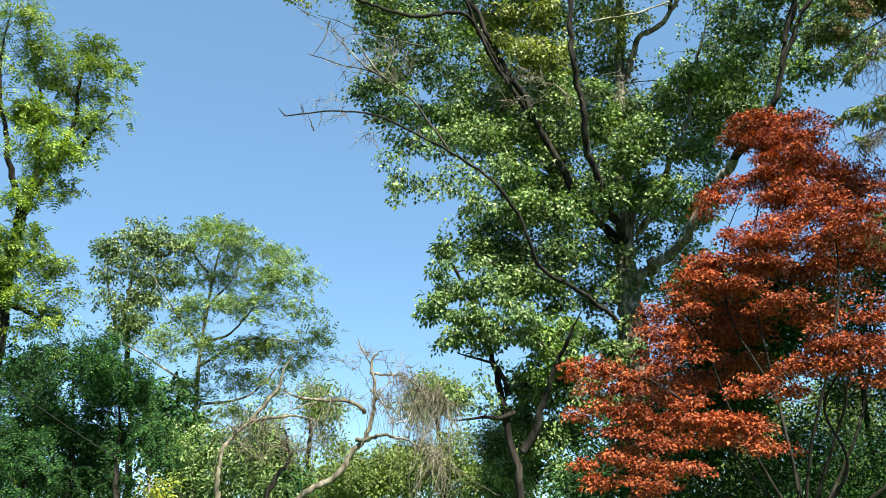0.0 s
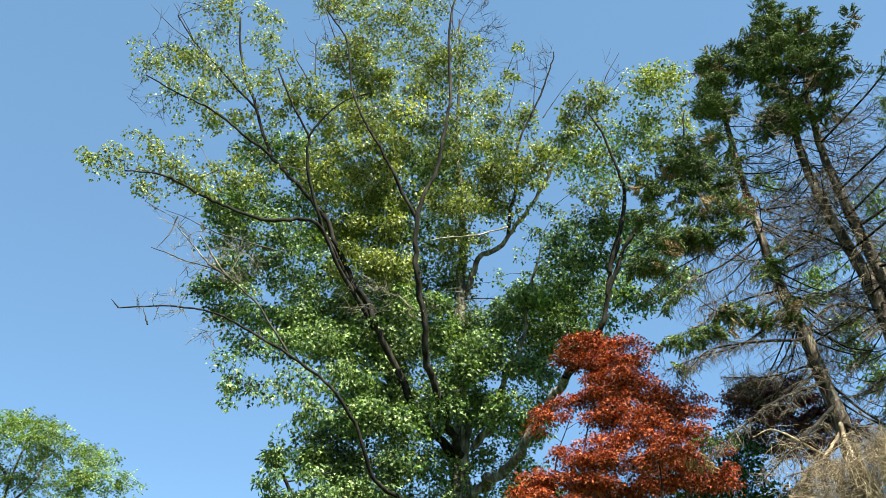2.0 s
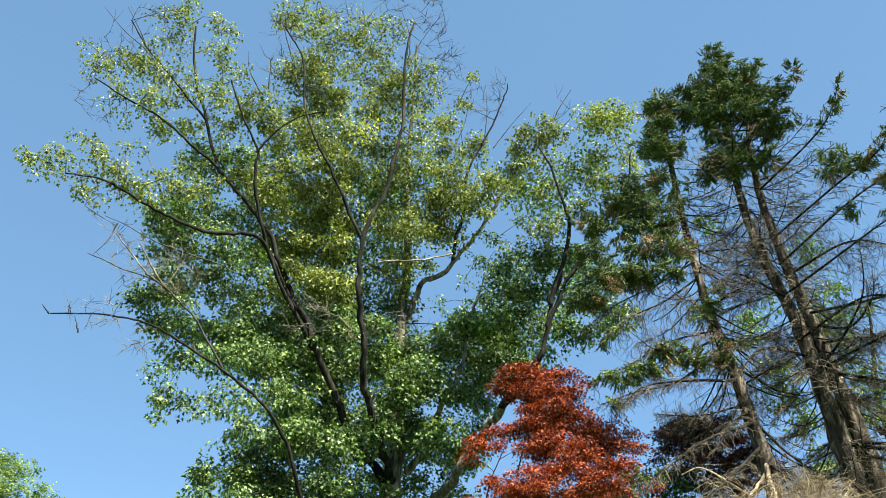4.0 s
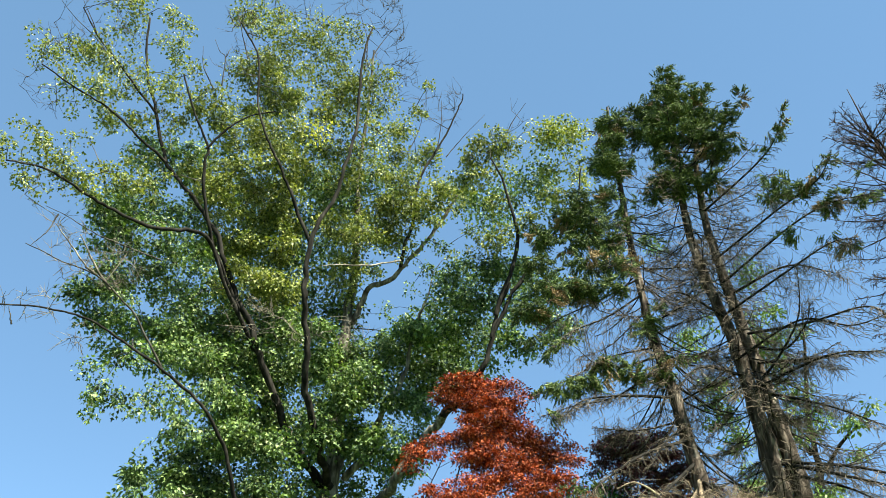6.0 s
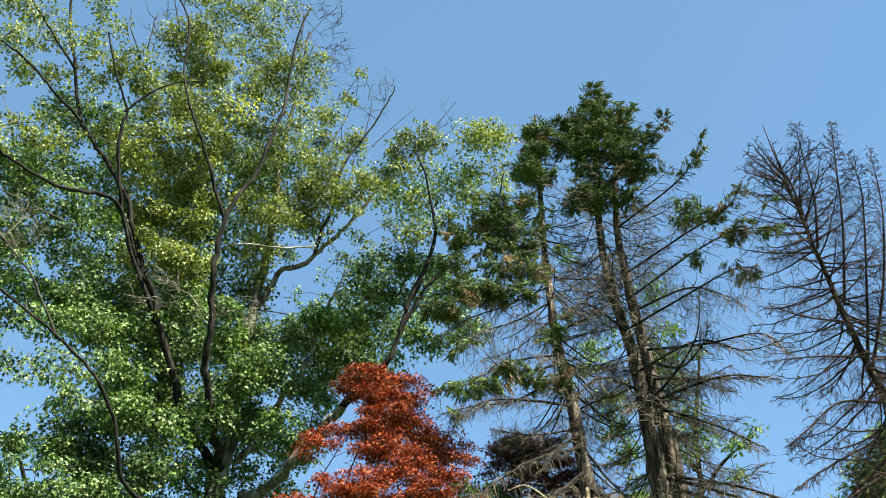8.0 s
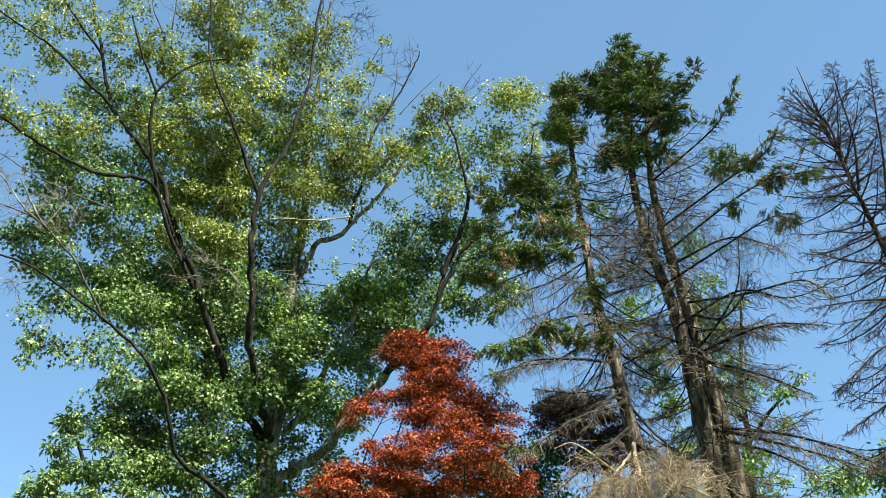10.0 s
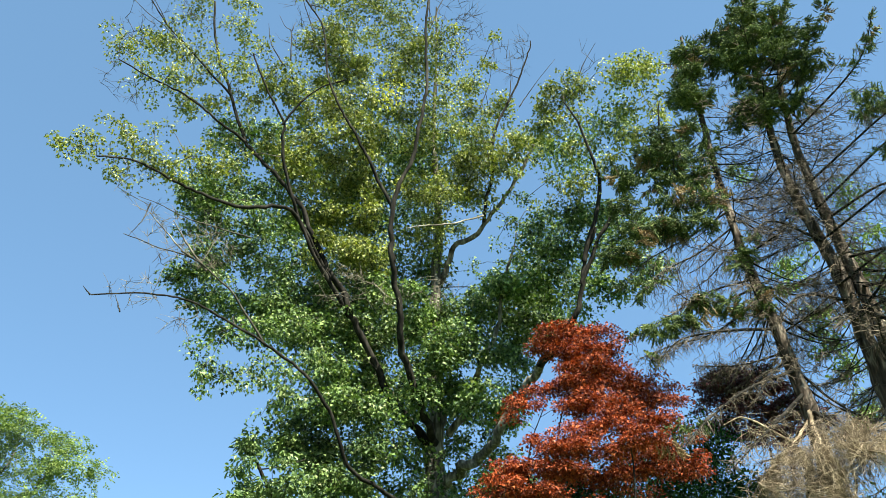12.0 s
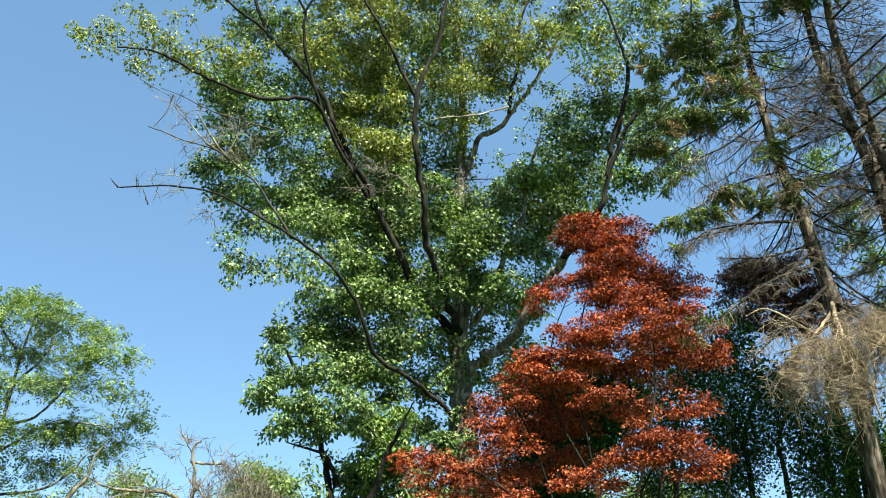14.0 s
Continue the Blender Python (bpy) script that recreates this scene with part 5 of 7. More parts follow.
spruce.bough([(6.65, 8.89, 6.12), (5.95, 8.77, 5.87), (5.36, 8.79, 5.84)], BARK_DRY, r0=0.016, step=0.05, twig_len=0.33)
spruce.bough([(6.50, 9.00, 8.63), (6.71, 8.46, 8.34), (7.00, 8.10, 8.27)], BARK_DRY, r0=0.016, step=0.05, twig_len=0.33)
spruce.hanging(BARK_DRY, [(5.34, 8.98, 7.12, 0.47, 0.19, 1), (5.57, 8.96, 6.41, 0.46, 0.12, 1), (6.11, 8.86, 7.34, 0.32, 0.15, 1), (7.03, 8.60, 8.41, 0.28, 0.14, 1), (6.79, 8.75, 6.18, 0.26, 0.18, 1), (5.80, 8.94, 5.98, 0.38, 0.06, 1), (5.26, 8.98, 7.46, 0.32, 0.11, 1), (7.17, 8.63, 6.90, 0.28, 0.20, 1), (6.57, 8.78, 6.66, 0.24, 0.19, 1), (4.99, 9.02, 6.09, 0.25, 0.10, 1)], 330, 0.26, thick=0.003, fall=1.8, forks=3)

twin_spruce = Plant("spruce_tree", 7.84, 8.42, "tall twin-stemmed spruce with green top and bare lower boughs", "tree", "spruces", seed=6)
twin_spruce_trunk = twin_spruce.limb("trunk", BARK_SPRUCE, 0.175, 0.012, [(7.79, 8.46, -0.15), (7.79, 8.46, 2.03), (7.79, 8.46, 4.71), (7.73, 8.51, 5.79), (7.70, 8.54, 6.91), (7.60, 8.63, 7.96), (7.48, 8.73, 9.22), (7.49, 8.72, 10.60), (7.55, 8.68, 11.85), (7.62, 8.61, 12.75)], wobble=0.06, fall=1.0)
twin_spruce.spruce(twin_spruce_trunk, 10.2, 12.9, 0.7, 22, BARK_DRY, rise=(0, 50))
twin_spruce.spruce(twin_spruce_trunk, 8.4, 10.4, 1.0, 26, BARK_DRY, rise=(-12, 10), taper=0.3, thick=0.010, lateral=0.065)
twin_spruce.spruce(twin_spruce_trunk, 4.5, 8.6, 1.1, 40, BARK_DRY, rise=(-15, 10), taper=0.25, thick=0.010, lateral=0.065)
twin_spruce_trunk = twin_spruce.limb("trunk", BARK_SPRUCE, 0.16, 0.012, [(8.07, 8.47, -0.15), (8.07, 8.47, 2.05), (8.07, 8.47, 4.75), (8.04, 8.50, 5.85), (7.96, 8.57, 6.80), (7.89, 8.64, 7.65), (7.83, 8.70, 8.62), (7.79, 8.73, 9.66), (7.85, 8.68, 10.82), (8.03, 8.51, 11.79), (8.11, 8.43, 12.30)], wobble=0.06, fall=1.0)
twin_spruce.spruce(twin_spruce_trunk, 10.4, 12.3, 0.6, 14, BARK_DRY, rise=(-8, 50))
twin_spruce.spruce(twin_spruce_trunk, 5.0, 10.3, 1.4, 48, BARK_DRY, rise=(-12, 12), taper=0.3, thick=0.010, lateral=0.065)
twin_spruce.bough([(7.89, 8.64, 7.55), (8.02, 7.53, 7.17), (8.21, 6.70, 7.00), (8.28, 6.46, 6.69)], BARK_DRY, step=0.06, twig_len=0.4)
twin_spruce.bough([(7.91, 8.62, 7.08), (8.07, 7.47, 6.64), (8.23, 6.68, 6.38)], BARK_DRY, step=0.06, twig_len=0.4)
twin_spruce.bough([(7.97, 8.57, 7.35), (7.78, 7.77, 6.87), (7.80, 7.32, 7.01), (7.81, 7.17, 7.25)], BARK_DRY, step=0.06, twig_len=0.4)
twin_spruce.bough([(7.99, 8.55, 6.62), (7.86, 7.41, 5.91), (7.92, 6.74, 5.39)], BARK_DRY, step=0.06, twig_len=0.4)
twin_spruce.bough([(8.04, 8.50, 5.60), (7.91, 7.35, 5.12), (7.85, 6.51, 4.66), (7.90, 5.97, 4.24)], BARK_DRY, step=0.06, twig_len=0.4)
twin_spruce.bough([(8.05, 8.49, 5.44), (7.69, 7.29, 4.82), (7.59, 6.67, 4.37)], BARK_DRY, step=0.06, twig_len=0.4)
twin_spruce.bough([(7.89, 8.64, 8.24), (8.15, 7.68, 8.21), (8.32, 7.05, 7.73)], BARK_DRY, step=0.06, twig_len=0.4)
twin_spruce.bough([(7.66, 8.58, 7.76), (6.81, 8.39, 7.90), (6.36, 8.35, 7.67)], BARK_DRY, step=0.06, twig_len=0.4)
twin_spruce.bough([(7.71, 8.54, 6.82), (6.72, 8.20, 6.63), (6.17, 8.13, 6.15)], BARK_DRY, step=0.06, twig_len=0.4)
twin_spruce.bough([(7.69, 8.42, 9.96), (7.87, 7.97, 10.88), (8.11, 7.43, 11.41)], BARK_DRY, r0=0.02, step=0.12, twig_len=0.2)
twin_spruce.bough([(7.63, 8.47, 9.63), (7.97, 7.58, 9.93), (8.09, 7.15, 10.17), (8.12, 6.81, 10.60)], BARK_DRY, r0=0.02, step=0.08, twig_len=0.25)
twin_spruce.bough([(7.58, 8.51, 8.68), (7.98, 7.43, 8.97), (8.16, 6.77, 9.06), (8.19, 6.41, 9.28)], BARK_DRY, r0=0.02, step=0.06, twig_len=0.3)
twin_spruce.bough([(7.61, 8.49, 8.26), (7.98, 7.28, 8.58), (8.13, 6.64, 8.57), (8.28, 6.12, 8.38)], BARK_DRY, r0=0.02, step=0.06, twig_len=0.3)
twin_spruce.bough([(7.60, 8.50, 7.77), (7.80, 7.47, 7.86), (8.01, 6.79, 7.96), (8.09, 6.38, 7.83)], BARK_DRY, r0=0.02, step=0.06, twig_len=0.35)
twin_spruce.bough([(7.59, 8.50, 7.03), (7.83, 7.44, 7.13), (7.93, 6.72, 6.69), (8.17, 6.11, 6.70)], BARK_DRY, r0=0.02, step=0.06, twig_len=0.35)
twin_spruce.bough([(7.61, 8.49, 6.50), (7.71, 7.57, 6.48), (7.76, 6.92, 6.38), (7.98, 6.35, 6.14)], BARK_DRY, r0=0.028, step=0.05, twig_len=0.25)
twin_spruce.bough([(7.63, 8.33, 6.53), (7.64, 7.77, 6.72), (7.69, 7.29, 7.11), (7.72, 7.12, 7.74)], BARK_DRY, r0=0.024, step=0.08, twig_len=0.25)
twin_spruce.bough([(7.72, 8.25, 5.45), (7.60, 7.38, 5.02), (7.71, 6.68, 4.63), (7.86, 6.19, 4.32)], BARK_DRY, r0=0.028, step=0.05, twig_len=0.35)
twin_spruce.needled([(7.42, 8.39, 12.69, 0.05, 0.07), (7.39, 8.41, 12.55, 0.13, 0.06), (7.37, 8.44, 12.42, 0.19, 0.07), (7.39, 8.42, 12.16, 0.35, 0.10), (7.33, 8.47, 11.84, 0.44, 0.12), (7.68, 8.15, 11.83, 0.26, 0.11), (7.45, 8.37, 11.48, 0.52, 0.13), (7.02, 8.72, 11.76, 0.26, 0.09), (6.94, 8.79, 11.40, 0.26, 0.11), (7.21, 8.57, 11.17, 0.39, 0.13), (7.55, 8.27, 11.07, 0.33, 0.12), (7.85, 7.99, 11.32, 0.13, 0.08), (7.74, 8.09, 10.93, 0.25, 0.11), (7.85, 7.99, 10.59, 0.33, 0.10), (7.18, 8.60, 10.72, 0.19, 0.19), (7.11, 8.65, 10.32, 0.17, 0.19), (7.33, 8.47, 10.44, 0.25, 0.14), (7.37, 8.43, 10.08, 0.32, 0.09)], per=85, shoots=34, size=0.13, radius=0.15, hang=0.3, brown=0.03)
twin_spruce.needled([(7.67, 8.16, 10.06, 0.28, 0.09), (6.99, 8.75, 10.05, 0.15, 0.11)], per=85, shoots=34, size=0.13, radius=0.15, hang=0.3, brown=0.03)
twin_spruce.needled([(8.04, 7.48, 11.32, 0.11, 0.08), (7.95, 7.64, 11.14, 0.15, 0.09), (7.87, 7.79, 11.03, 0.16, 0.10), (7.85, 7.84, 11.39, 0.10, 0.05), (8.24, 6.98, 10.63, 0.06, 0.07), (8.19, 7.07, 10.43, 0.09, 0.07), (8.13, 7.18, 10.23, 0.12, 0.08), (8.05, 7.33, 10.03, 0.16, 0.08), (8.32, 6.58, 9.40, 0.08, 0.05), (8.27, 6.72, 9.27, 0.10, 0.06), (8.22, 6.82, 9.12, 0.11, 0.06), (8.00, 7.37, 9.36, 0.30, 0.05), (8.15, 6.99, 9.05, 0.17, 0.05), (8.26, 6.64, 8.71, 0.14, 0.05), (8.22, 6.73, 8.60, 0.17, 0.05), (8.34, 6.35, 8.50, 0.13, 0.04), (8.16, 6.81, 8.06, 0.13, 0.07), (8.20, 6.64, 7.87, 0.08, 0.07)], per=75, shoots=28, size=0.125, radius=0.13, hang=0.2, brown=0.15)
twin_spruce.needled([(7.96, 7.34, 8.46, 0.13, 0.08), (8.41, 6.24, 8.94, 0.06, 0.07)], per=75, shoots=28, size=0.125, radius=0.13, hang=0.2, brown=0.15)
twin_spruce.hanging(BARK_DRY, [(7.71, 7.87, 8.35, 0.48, 0.43, 1), (7.90, 7.40, 7.67, 0.38, 0.30, 1), (7.97, 7.40, 9.01, 0.35, 0.16, 1), (7.70, 7.99, 9.68, 0.42, 0.16, 1), (7.86, 7.31, 6.49, 0.36, 0.20, 1), (7.66, 7.84, 7.02, 0.33, 0.41, 1), (7.31, 8.36, 8.71, 0.32, 0.26, 1), (8.13, 6.79, 7.59, 0.29, 0.15, 1), (7.85, 7.25, 5.83, 0.28, 0.14, 1), (7.70, 7.48, 5.06, 0.35, 0.12, 1), (7.90, 6.85, 4.74, 0.26, 0.09, 1), (7.62, 7.80, 5.99, 0.31, 0.31, 1)], 520, 0.26, thick=0.003, fall=1.4, forks=3)

dead_spruce = Plant("spruce_tree", 10.95, 7.00, "dead leafless spruce with rusty bare branches", "tree", "spruces", seed=7)
dead_spruce_trunk = dead_spruce.limb("trunk", BARK_RUST, 0.110, 0.006, [(10.99, 6.94, -0.15), (10.99, 6.94, 2.13), (10.99, 6.94, 4.92), (10.99, 6.94, 6.55), (10.91, 7.07, 7.50), (10.84, 7.17, 8.47), (10.77, 7.28, 9.54), (10.70, 7.39, 10.64), (10.63, 7.49, 11.70), (10.59, 7.54, 12.42)], wobble=0.1)
dead_spruce.spruce(dead_spruce_trunk, 5.0, 11.3, 1.9, 165, BARK_RUST, rise=(-14, 60), taper=0.6, twig_len=0.46)
dead_spruce.bough([(10.77, 7.28, 9.54), (10.70, 7.03, 10.39), (10.62, 6.96, 11.29), (10.56, 6.88, 11.90)], BARK_RUST, r0=0.028, step=0.035, twig_len=0.36)
dead_spruce.bough([(10.85, 7.16, 8.42), (10.77, 6.74, 9.65), (10.69, 6.48, 10.71), (10.67, 6.32, 11.50)], BARK_RUST, r0=0.028, step=0.035, twig_len=0.36)
dead_spruce.bough([(10.91, 7.07, 7.50), (10.89, 6.72, 8.61), (10.89, 6.33, 10.10), (10.80, 6.30, 10.86)], BARK_RUST, r0=0.028, step=0.035, twig_len=0.36)
dead_spruce.bough([(10.92, 7.05, 7.30), (11.01, 6.53, 8.54), (10.99, 6.16, 9.68), (10.96, 6.00, 10.82)], BARK_RUST, r0=0.028, step=0.035, twig_len=0.36)
dead_spruce.bough([(10.73, 7.34, 10.25), (10.51, 7.31, 11.00), (10.04, 7.62, 11.55)], BARK_RUST, r0=0.028, step=0.035, twig_len=0.36)
dead_spruce.bough([(10.94, 7.03, 6.75), (10.04, 7.11, 6.59), (9.49, 7.35, 6.14), (9.28, 7.45, 5.97)], BARK_RUST, r0=0.022, step=0.05, twig_len=0.4)
dead_spruce.bough([(10.96, 7.00, 6.31), (9.85, 7.20, 5.75), (9.15, 7.45, 5.31)], BARK_RUST, r0=0.022, step=0.05, twig_len=0.4)
dead_spruce.bough([(10.91, 7.07, 7.50), (9.87, 7.17, 7.29), (9.21, 7.53, 7.20)], BARK_RUST, r0=0.022, step=0.05, twig_len=0.4)
dead_spruce.bough([(10.85, 7.15, 8.11), (10.02, 7.30, 8.06), (9.60, 7.53, 8.25)], BARK_RUST, r0=0.022, step=0.05, twig_len=0.4)
dead_spruce.bough([(10.98, 6.97, 5.88), (9.71, 7.05, 5.21), (9.18, 7.25, 4.82)], BARK_RUST, r0=0.022, step=0.05, twig_len=0.4)

back_tree = Plant("broadleaf_tree", 13.28, 13.59, "broadleaf tree with bright green leaves behind spruces", "tree", seed=8)
back_tree_trunk = back_tree.limb("trunk", BARK_LIMB, 0.160, 0.020, [(13.28, 13.59, -0.15), (13.28, 13.59, 2.82), (13.28, 13.59, 6.45), (13.42, 13.45, 8.18), (13.62, 13.24, 9.79), (13.81, 13.05, 11.22)])
back_tree.limb("branch", BARK_LIMB, 0.060, 0.010, [(13.39, 13.48, 7.67), (13.75, 12.82, 8.30), (14.14, 12.24, 8.83)])
back_tree.limb("branch", BARK_LIMB, 0.060, 0.010, [(13.42, 13.45, 8.18), (12.93, 13.92, 9.19), (12.46, 14.35, 10.56)])
back_tree.sprays([(12.05, 14.54, 11.60, 0.51, 0.37), (11.36, 14.22, 10.64, 0.35, 0.27), (12.76, 13.15, 11.23, 0.50, 0.36), (13.49, 13.28, 10.87, 0.36, 0.36), (11.96, 14.29, 9.79, 0.38, 0.35), (11.91, 14.33, 9.12, 0.35, 0.21), (12.08, 14.04, 8.61, 0.24, 0.34), (13.37, 13.40, 9.72, 0.36, 0.47), (13.19, 13.22, 8.79, 0.48, 0.45), (12.78, 13.47, 8.02, 0.34, 0.44), (12.06, 13.83, 7.51, 0.23, 0.44), (11.95, 14.15, 7.09, 0.33, 0.33), (12.77, 12.98, 7.01, 0.46, 0.43), (13.43, 13.09, 6.78, 0.47, 0.34), (13.40, 12.35, 8.27, 0.28, 0.34), (13.72, 12.01, 8.61, 0.21, 0.13), (14.11, 12.64, 8.72, 0.22, 0.16), (13.73, 12.61, 7.91, 0.37, 0.21)], IVY, OVAL, per=17, leaves=46, size=0.1, radius=0.27, flat=0.7)
back_tree.sprays([(12.31, 13.75, 6.67, 0.46, 0.20), (13.20, 13.64, 10.39, 0.42, 0.56), (12.99, 13.87, 11.05, 0.42, 0.42), (14.35, 12.45, 6.67, 0.47, 0.18), (14.29, 11.84, 6.48, 0.38, 0.15), (11.80, 13.89, 12.16, 0.34, 0.22), (12.88, 13.21, 12.58, 0.43, 0.43), (11.47, 15.05, 14.25, 0.30, 0.30)], IVY, OVAL, per=17, leaves=46, size=0.1, radius=0.27, flat=0.7)

right_tree = Plant("broadleaf_tree", 16.45, 11.37, "broadleaf tree with mid-green leaves behind dead spruce", "tree", seed=9)
right_tree_trunk = right_tree.limb("trunk", BARK_LIMB, 0.200, 0.030, [(16.57, 11.20, -0.15), (16.57, 11.20, 2.77), (16.57, 11.20, 6.33), (16.67, 11.05, 7.25), (16.78, 10.89, 8.47)])
right_tree.crown([(16.53, 11.26, 7.78, 0.70, 0.70, 1), (16.29, 11.60, 6.98, 0.83, 0.54, 1), (16.75, 10.93, 8.48, 0.56, 0.57, 0.8), (15.38, 12.79, 6.88, 0.62, 0.21, 1), (16.93, 10.64, 7.67, 0.97, 1.13, 1), (17.31, 10.02, 9.59, 0.86, 0.87, 0.7), (17.03, 10.48, 11.15, 0.30, 0.30, 0.3)], MAPLE, OVAL, 480, 30, 0.1)
right_tree.sprays([(16.16, 11.44, 7.71, 0.36, 0.36), (16.31, 11.22, 8.15, 0.33, 0.25), (16.06, 11.59, 6.98, 0.41, 0.41), (15.85, 11.86, 6.69, 0.41, 0.27), (16.40, 11.10, 7.40, 0.55, 0.69), (16.15, 11.46, 8.10, 0.14, 0.14), (16.62, 10.76, 8.58, 0.42, 0.56)], MAPLE, OVAL, per=18, leaves=46, size=0.1, radius=0.27, flat=0.7)

understory = Plant("shrub", 7.09, 10.90, "dense dark green shrub behind red maple, partly standing in for shade", "shrub", seed=10)
understory.limb("stem", BARK_LIMB, 0.060, 0.015, [(5.78, 11.65, -0.15), (5.78, 11.65, 1.44), (5.78, 11.65, 3.38), (5.77, 11.65, 4.19), (6.13, 11.69, 4.97), (6.21, 11.76, 5.82)], sides=7)
understory.limb("stem", BARK_LIMB, 0.060, 0.015, [(6.65, 11.17, -0.15), (6.65, 11.17, 1.41), (6.65, 11.17, 3.31), (6.67, 11.16, 4.10), (7.04, 11.17, 4.86), (7.14, 11.22, 5.67)], sides=7)
understory.limb("stem", BARK_LIMB, 0.060, 0.015, [(7.09, 10.90, -0.15), (7.09, 10.90, 1.39), (7.09, 10.90, 3.27), (7.11, 10.88, 4.04), (7.49, 10.87, 4.79), (7.60, 10.91, 5.59)], sides=7)
understory.limb("stem", BARK_LIMB, 0.060, 0.015, [(7.56, 10.58, -0.15), (7.56, 10.58, 1.37), (7.56, 10.58, 3.22), (7.59, 10.55, 3.98), (7.97, 10.52, 4.71), (8.09, 10.55, 5.48)], sides=7)
understory.limb("stem", BARK_LIMB, 0.060, 0.015, [(7.89, 10.33, -0.15), (7.89, 10.33, 1.35), (7.89, 10.33, 3.19), (7.93, 10.30, 3.93), (8.31, 10.26, 4.64), (8.44, 10.28, 5.41)], sides=7)
understory.crown([(6.89, 11.26, 4.28, 0.81, 0.53, 1), (7.39, 10.70, 4.01, 0.70, 0.52, 1), (7.85, 10.36, 3.64, 0.70, 0.43, 1), (6.30, 11.60, 4.02, 0.71, 0.53, 1), (5.54, 11.98, 3.75, 0.71, 0.35, 1), (7.46, 10.40, 3.34, 0.77, 0.24, 1), (6.63, 10.95, 3.43, 0.77, 0.24, 1), (6.08, 12.16, 5.01, 0.56, 0.56, 0.6), (6.85, 11.75, 5.10, 0.56, 0.47, 0.6), (4.52, 12.72, 4.22, 0.55, 0.55, 0.6), (5.25, 12.44, 5.06, 0.56, 0.56, 0.5)], DARKLEAF, DIAMOND, 420, 49, 0.050, thick=0.008)
understory.crown([(5.93, 11.34, 5.31, 0.62, 0.43, 0.8), (6.39, 10.86, 4.67, 0.60, 0.52, 1), (6.96, 10.51, 4.59, 0.60, 0.52, 1), (7.24, 10.07, 4.02, 0.59, 0.50, 1), (7.84, 9.86, 3.69, 0.60, 0.51, 1), (5.89, 10.91, 4.19, 0.59, 0.51, 1), (5.15, 11.72, 4.36, 0.52, 0.53, 0.8), (8.32, 9.72, 3.96, 0.69, 0.70, 1), (8.17, 9.60, 3.21, 0.76, 0.42, 1), (6.91, 10.30, 3.39, 0.75, 0.32, 1), (5.73, 11.00, 3.43, 0.75, 0.32, 1)], DARKLEAF, DIAMOND, 440, 38, 0.059, thick=0.008)
# Dark leaves put in for red and purple foliage that lies in shade.
understory.crown([(5.37, 10.73, 5.27, 0.42, 0.33, 1), (5.76, 10.53, 5.05, 0.50, 0.41, 1), (6.23, 10.25, 5.14, 0.50, 0.41, 1), (5.37, 10.73, 4.61, 0.49, 0.41, 1), (5.87, 10.46, 4.39, 0.49, 0.41, 1), (6.40, 10.15, 4.56, 0.49, 0.41, 1)], DARKLEAF, DIAMOND, 170, 38, 0.063, thick=0.008)
understory.crown([(3.96, 10.90, 2.25, 0.70, 0.31, 1), (4.58, 10.66, 2.37, 0.62, 0.39, 1), (5.12, 10.41, 2.61, 0.54, 0.47, 1), (3.31, 11.12, 2.13, 0.70, 0.23, 1), (5.08, 10.21, 2.15, 0.61, 0.30, 1), (4.53, 10.90, 2.80, 0.47, 0.31, 0.6)], DARKLEAF, DIAMOND, 420, 49, 0.050, thick=0.008)
# Two dark leaf masses added to stand for the red maple's shaded interior.
understory.crown([(2.46, 11.13, 3.11, 0.46, 0.46, 1), (2.97, 11.01, 3.39, 0.46, 0.46, 1), (3.47, 11.07, 3.84, 0.39, 0.39, 1), (2.44, 10.93, 2.32, 0.60, 0.37, 1), (3.12, 10.76, 2.65, 0.60, 0.45, 1), (3.75, 10.77, 3.20, 0.46, 0.46, 1), (1.75, 11.06, 2.26, 0.45, 0.30, 0.8)], DARKLEAF, DIAMOND, 460, 49, 0.059, thick=0.008)
understory.crown([(3.43, 11.08, 4.73, 0.48, 0.40, 1), (3.93, 10.91, 4.46, 0.48, 0.40, 1), (4.48, 10.92, 4.96, 0.41, 0.41, 1), (3.55, 10.83, 3.98, 0.47, 0.39, 1), (4.18, 10.61, 4.01, 0.47, 0.39, 1), (4.80, 10.78, 4.61, 0.41, 0.41, 1)], DARKLEAF, DIAMOND, 400, 49, 0.063, thick=0.008)
understory.crown([(7.72, 9.83, 3.75, 0.17, 0.34, 1)], IVY, OVAL, 20, 41, 0.076, thick=0.008)

near_locust = Plant("locust_tree", -7.47, 14.15, "locust tree with feathery bright green leaves", "tree", "locusts", seed=11)
near_locust_trunk = near_locust.limb("trunk", BARK_LIMB, 0.200, 0.080, [(-7.48, 14.14, -0.15), (-7.48, 14.14, 1.84), (-7.48, 14.14, 4.27), (-7.51, 14.13, 5.25), (-7.57, 14.09, 6.05), (-7.51, 14.13, 7.01), (-7.44, 14.16, 7.57)], wobble=0.15)
near_locust.limb("branch", BARK_LIMB, 0.070, 0.012, [(-7.51, 14.13, 7.01), (-7.63, 13.72, 7.81), (-7.74, 13.43, 8.53), (-7.88, 13.23, 9.57), (-7.88, 13.23, 10.75)], sides=7)
near_locust.limb("branch", BARK_LIMB, 0.070, 0.012, [(-7.44, 14.16, 7.57), (-6.95, 14.08, 8.17), (-6.76, 13.95, 9.17), (-6.71, 13.86, 9.77), (-6.64, 13.89, 10.33)], sides=7)
